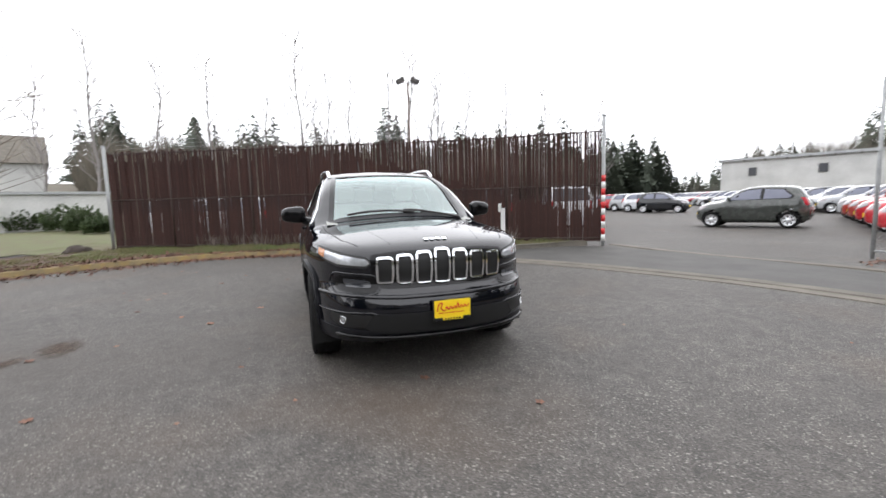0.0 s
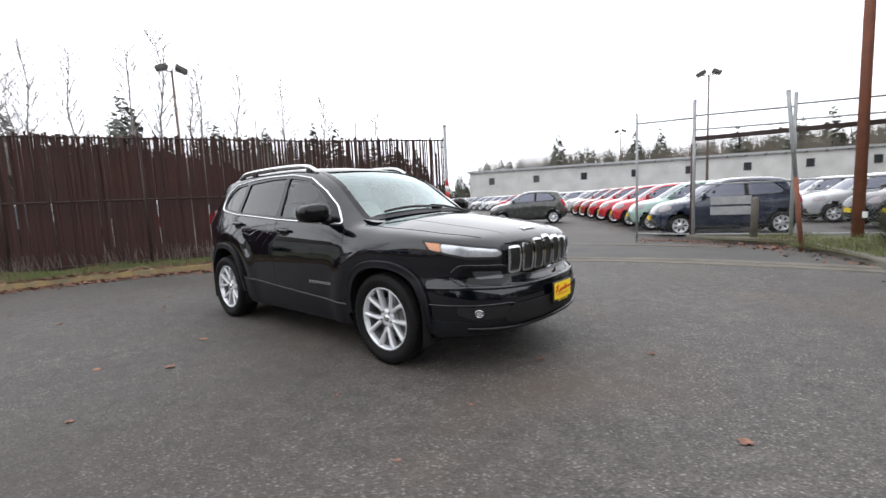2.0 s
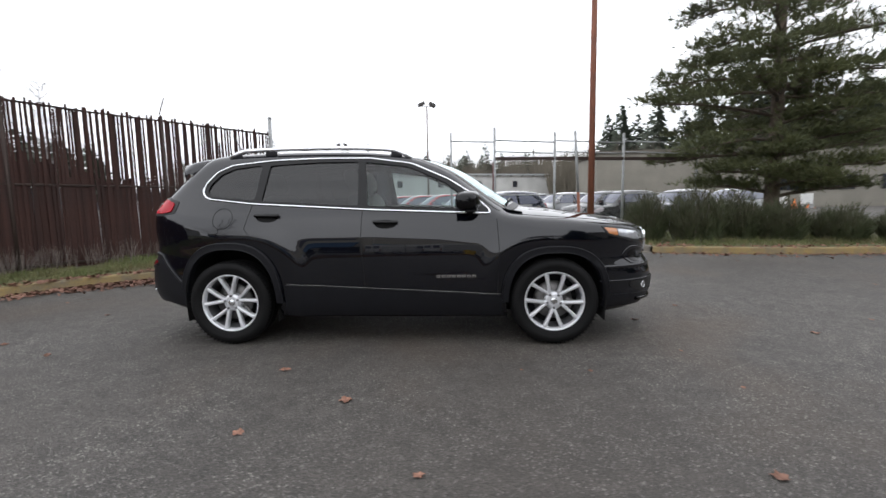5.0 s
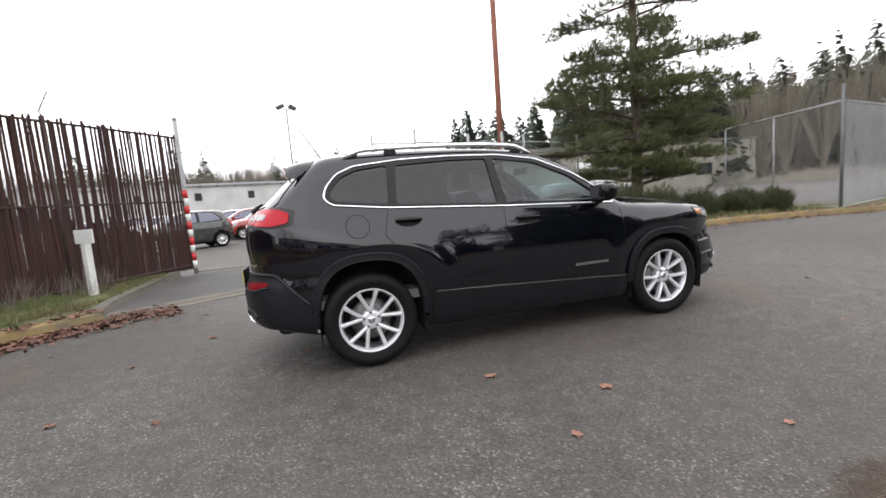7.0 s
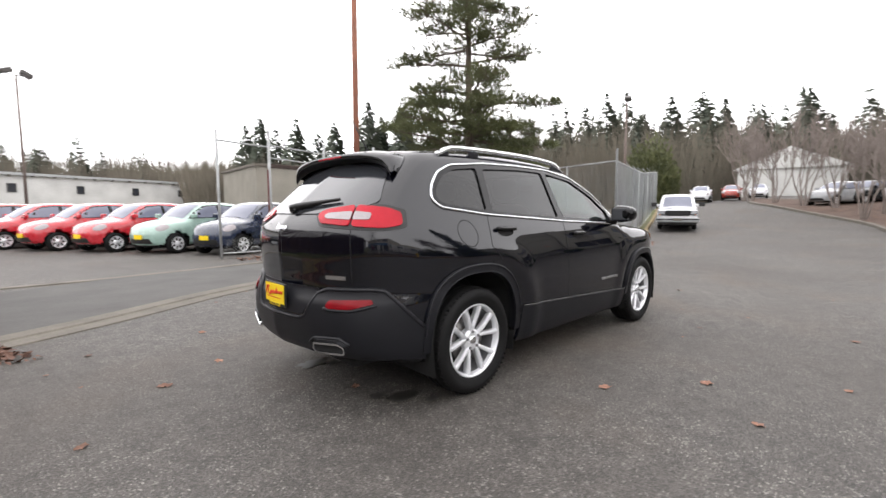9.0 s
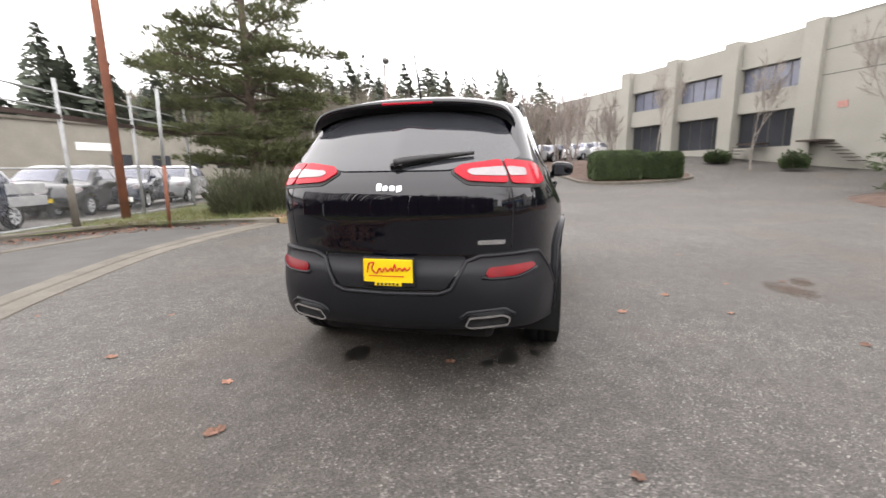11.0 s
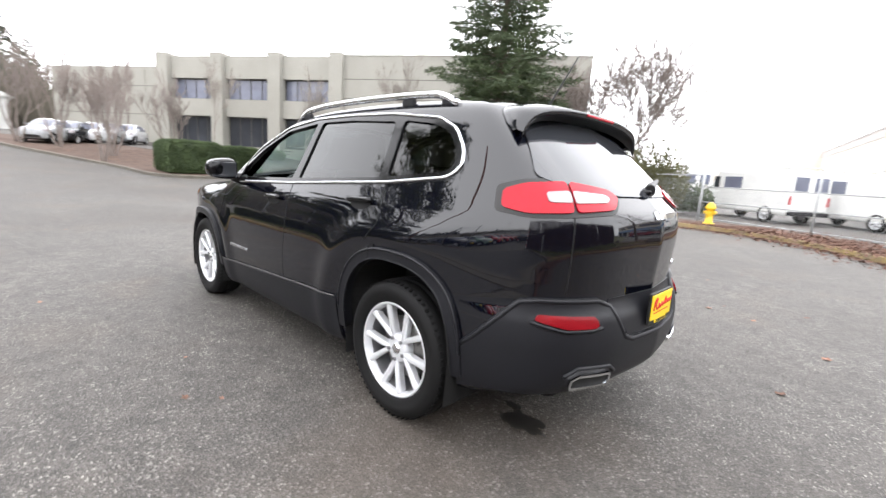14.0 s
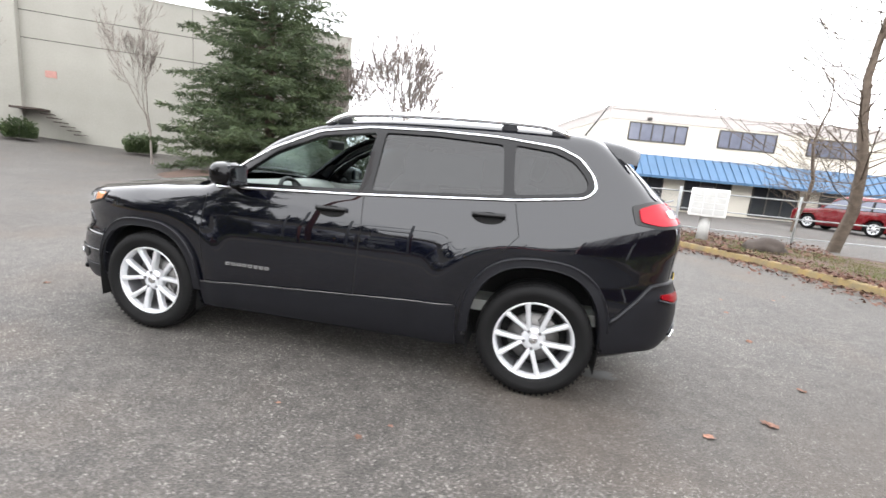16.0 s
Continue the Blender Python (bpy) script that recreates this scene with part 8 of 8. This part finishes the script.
van(0.9, -22.0, 322, "white work van with a roof rack behind the wire fence")
v2 = van(-2.6, -22.4, 318, "white work van with a roof rack by the workshop")
van(6.4, -27.5, 322, "white work van parked behind the shrubs")
t = thing("lorry", (74, 10.5, ground_z(74, 10.5) - 0.3), "distant white lorry at the top of the road", "lorry", turn=102)
part("trailer", boxed(B(), -9, -1.25, 1.0, 0.0, 1.25, 3.9, 0.08), "white", t)
part("cab", boxed(B(), 0.3, -1.15, 0.7, 2.6, 1.15, 3.3, 0.3), "white", t)
part("bonnet", boxed(B(), 2.5, -1.0, 0.7, 4.2, 1.0, 1.9, 0.3), "white", t)
part("windscreen", boxed(B(), 2.58, -0.9, 2.1, 2.63, 0.9, 2.9), "window", t)
for sx in (-8, -6.8, 0.6, 3.6):
    for sy in (-1, 1):
        part("wheel", lathe(B(), [(0.0, 0), (0.48, 0), (0.5, 0.1), (0.5, 0.25)], 20), "rubber", t).matrix_basis = pose(sx, sy * 1.2 if sy < 0 else 0.95, 0.5)

# ---- lamps and street things ----
def lamp_post(x, y, h, label, heads=2, turn=0.0, r=0.09):
    t = thing("street_lamp", (x, y, ground_z(x, y)), label, "street lamp", "lot lamps", turn=turn)
    part("pole", tube(B(), [(0, 0, 0), (0, 0, h)], [r * 1.2, r * 0.75], 10), "lamppole", t)
    part("cross_arm", tube(B(), [(-0.5, 0, h), (0.5, 0, h)], 0.03, 6), "galv", t)
    for k in range(heads):
        sx = (-0.5, 0.5)[k]
        m = Matrix.Translation((sx, 0, h + 0.15)) @ Matrix.Rotation(radians(25 if sx > 0 else -25), 4, "Y")
        hd = part("lamp_head", boxed(B(), -0.32, -0.22, -0.14, 0.32, 0.22, 0.16, 0.06, m), "winframe", t, "dark flood lamp head")
        part("lens", boxed(B(), -0.26, -0.17, -0.155, 0.26, 0.17, -0.14, m=m), "clearlens", hd)
    return t


lamp_post(-25.2, 7.0, 9.5, "tall lamp post with twin dark flood lamps", 2, 80)
lamp_post(-2.8, 35.6, 9.6, "tall slim lamp post in the car lot", 2, 20, 0.08)
lamp_post(27.2, 10.4, 7.9, "lamp post up the road with one head", 1, 30)
lamp_post(-17.5, 60.0, 9.5, "far lamp post in the car lot", 2, 0)
t = thing("mailbox", (-5.75, -8.85, 0.1), "pale grey cluster mailbox on a round pedestal", "mailbox", turn=-18)
part("pedestal", tube(B(), [(0, 0, 0), (0, 0, 0.62)], [0.14, 0.12], 14), "wb", t)
cab = part("cabinet", boxed(B(), -0.42, -0.22, 0.62, 0.42, 0.22, 1.32, 0.02), "white", t)
for r_ in range(4):
    for c_ in range(3):
        part("locker_door", boxed(B(), -0.37 + 0.25 * c_, 0.22, 0.68 + 0.15 * r_, -0.14 + 0.25 * c_, 0.232, 0.81 + 0.15 * r_, 0.004), "wb", cab)
t = thing("gate_barrier", (0, 0, 0), "galvanised gate post with low wire fence and rails", "fence")
SF = [(11.0, -23.0), (5.6, -19.4), (1.6, -16.1), (-1.8, -14.6), (-6.1, -12.2), (-9.5, -12.0), (-14.0, -12.6), (-19.0, -13.4)]
for k, (x, y) in enumerate(SF):
    part("post", tube(B(), [(x, y, -0.05), (x, y, 1.45 if k > 3 else 1.85)], 0.05 if k in (2, 4) else 0.03, 10), "galv", t)
part("top_rail", tube(B(), [(*p, 1.72) for p in SF[:3]], 0.022, 6), "galv", t)
part("chain_link", chain_link(SF[:3], 0.05, 1.7, 0.14, 0.004), "galv", t)
for z in (1.3, 0.75, 0.15):
    bm = B()
    for a, b in zip(SF[2:], SF[3:]):
        tube(bm, [(*a, z), (*b, z)], 0.02, 6)
    part("rail", bm, "galv", t)
part("swing_arm", tube(B(), [(-5.9, -12.1, 0.95), (-3.3, -11.6, 0.2)], 0.03, 8), "galv", t, "leaning pipe arm")
part("chain_link", chain_link(SF[2:5], 0.05, 1.3, 0.12, 0.003), "galv", t)
bm = B()
bmesh.ops.create_icosphere(bm, subdivisions=4, radius=1.0)
for v in bm.verts:
    n = v.co.copy()
    k = 1 + 0.22 * noise.noise(n * 1.6 + Vector((4, 0, 0))) + 0.07 * noise.noise(n * 5)
    v.co = Vector((n.x * 0.52 * k, n.y * 0.36 * k, max(-0.05, n.z * 0.30 * k)))
rk = mesh_of(bm, "boulder", True)
rk.materials.append(M["rock"])
for x, y, s, a in ((-6.75, -7.85, 1.0, 20), (-5.4, -11.0, 0.8, 80), (-10.2, -7.0, 0.7, 140)):
    b = tagged(new("boulder", rk), "rough dark boulder on the leafy verge", "boulder", "boulders on the verge")
    b.matrix_basis = pose(x, y, 0.1, 0, 0, a) @ Matrix.Diagonal((s, s, s, 1))
t = thing("hydrant", (0.75, -14.0, 0.1), "yellow fire hydrant with a domed cap", "hydrant")
M["hydrant"] = mat("hydrant_yellow", (0.75, 0.48, 0.02), 0.5, vary=0.2)
part("barrel", lathe(B(), [(0.16, 0), (0.16, 0.05), (0.11, 0.06), (0.11, 0.48), (0.15, 0.5), (0.15, 0.54), (0.12, 0.62), (0.05, 0.70), (0.0, 0.71)], 20), "hydrant", t).matrix_basis = Matrix.Rotation(radians(90), 4, "X")
for a in (0, 90, 180):
    part("outlet", tube(B(), [(0, 0, 0.38), (0.18 * math.cos(radians(a)), 0.18 * math.sin(radians(a)), 0.38)], 0.055, 10), "hydrant", t)
t = thing("utility_box", (5.5, -14.6, 0.15), "pale green utility cabinet by the spruce", "cabinet", turn=20)
part("cabinet", boxed(B(), -0.22, -0.18, 0, 0.22, 0.18, 0.72, 0.03), "wb", t)
part("lid", boxed(B(), -0.24, -0.2, 0.70, 0.24, 0.2, 0.76, 0.02), "wb", t)
# construction signs and cones by the tan building
M["orange"] = mat("orange_plastic", (0.7, 0.18, 0.03), 0.5, vary=0.1)
for k in range(6):
    t = thing("traffic_cone", (16 + 1.7 * k, 23 + 0.9 * k, 0.25), "orange traffic cone on the far paving", "cone", "cones")
    part("cone", lathe(B(), [(0.17, 0.03), (0.03, 0.7), (0.0, 0.7)], 14), "orange", t).matrix_basis = Matrix.Rotation(radians(90), 4, "X")
    part("foot", boxed(B(), -0.2, -0.2, 0, 0.2, 0.2, 0.03), "orange", t)
for k in range(3):
    t = thing("barrier_board", (19 + 2.3 * k, 25 + 0.8 * k, 0.25), "white barricade board on legs on the far paving", "barrier", "barricades")
    part("board", boxed(B(), -0.4, -0.02, 0.3, 0.4, 0.02, 1.0), "white", t)
    part("leg", boxed(B(), -0.35, -0.2, 0, -0.3, 0.2, 0.32), "galv", t)
    part("leg", boxed(B(), 0.3, -0.2, 0, 0.35, 0.2, 0.32), "galv", t)
# overhead wires beyond the fence
t = thing("power_lines", (0, 0, 0), "thin overhead wires beyond the slatted fence", "wires")
for k in range(3):
    pts = [(-60 + 60 * i / 20 * 1.0, -16 + 3.9 * i, 5.2 + 0.6 * k + 3.2 * ((i - 10) / 10) ** 2 * 0.3) for i in range(21)]
    part("wire", tube(B(), pts, 0.012, 4, cap=False), "ink", t)

# oil drips where the tail of the car stands
def oil_stain(x, y, size, seed):
    r = random.Random(seed)
    bm = B()
    ring = []
    for k in range(26):
        a = 2 * math.pi * k / 26
        q = size * (0.6 + 0.35 * noise.noise((2.2 * math.cos(a), 2.2 * math.sin(a), seed)) + 0.25 * r.random())
        ring.append(bm.verts.new((x + 1.3 * q * math.cos(a), y + 0.8 * q * math.sin(a), ground_z(x, y) + 0.005)))
    bm.faces.new(ring)
    tagged(part("oil_stain", bm, "oil"), "dark oil stain on the asphalt", "stain")


for x, y, size, seed in ((-1.85, 0.40, 0.13, 1), (-1.72, 0.30, 0.05, 2), (-1.72, -0.58, 0.12, 3), (-1.84, -0.46, 0.06, 4), (-1.62, -0.75, 0.05, 5)):
    oil_stain(x, y, size, seed)

# a worn, dirt-filled hollow in the asphalt
def dirt_material():
    m = mat("brown_dirt", (0.085, 0.055, 0.036), 0.95, vary=0.5, scale=9, fine=70, bump=0.6, colour2=(0.035, 0.022, 0.015))
    nt = m.node_tree
    tc = nt.nodes["Texture Coordinate"]
    far = nt.nodes.new("ShaderNodeVectorMath")
    far.operation = "LENGTH"
    nt.links.new(tc.outputs["Object"], far.inputs[0])
    rag = node(nt, "ShaderNodeTexNoise", Scale=7.0, Detail=6.0)
    nt.links.new(tc.outputs["Object"], rag.inputs["Vector"])
    edge = nt.nodes.new("ShaderNodeMath")
    edge.operation = "MULTIPLY_ADD"
    edge.inputs[1].default_value = 0.55
    nt.links.new(rag.outputs["Fac"], edge.inputs[0])
    nt.links.new(far.outputs["Value"], edge.inputs[2])
    fade = node(nt, "ShaderNodeMapRange", From_Min=0.42, From_Max=0.66, To_Min=0.6, To_Max=0.0)
    nt.links.new(edge.outputs[0], fade.inputs["Value"])
    clear = nt.nodes.new("ShaderNodeBsdfTransparent")
    mx = nt.nodes.new("ShaderNodeMixShader")
    nt.links.new(fade.outputs["Result"], mx.inputs[0])
    nt.links.new(clear.outputs[0], mx.inputs[1])
    nt.links.new(nt.nodes["Principled BSDF"].outputs[0], mx.inputs[2])
    nt.links.new(mx.outputs[0], nt.nodes["Material Output"].inputs["Surface"])
    return m


M["dirt"] = dirt_material()


def dirt_patch(x, y, turn, sx, sy):
    bm = B()
    rim = [bm.verts.new((0.55 * math.cos(a), 0.55 * math.sin(a), 0.0)) for a in [2 * math.pi * k / 28 for k in range(28)]]
    bm.faces.new(rim)
    ob = tagged(part("dirt_patch", bm, "dirt"), "shallow worn hollow filled with brown dirt", "stain", "dirt on the asphalt")
    ob.matrix_basis = pose(x, y, ground_z(x, y) + 0.004, 0, 0, turn) @ Matrix.Diagonal((sx, sy, 1, 1))


for x, y, turn, sx, sy in ((0.28, -3.12, 15, 0.9, 0.5), (0.62, -3.38, -20, 0.6, 0.3)):
    dirt_patch(x, y, turn, sx, sy)
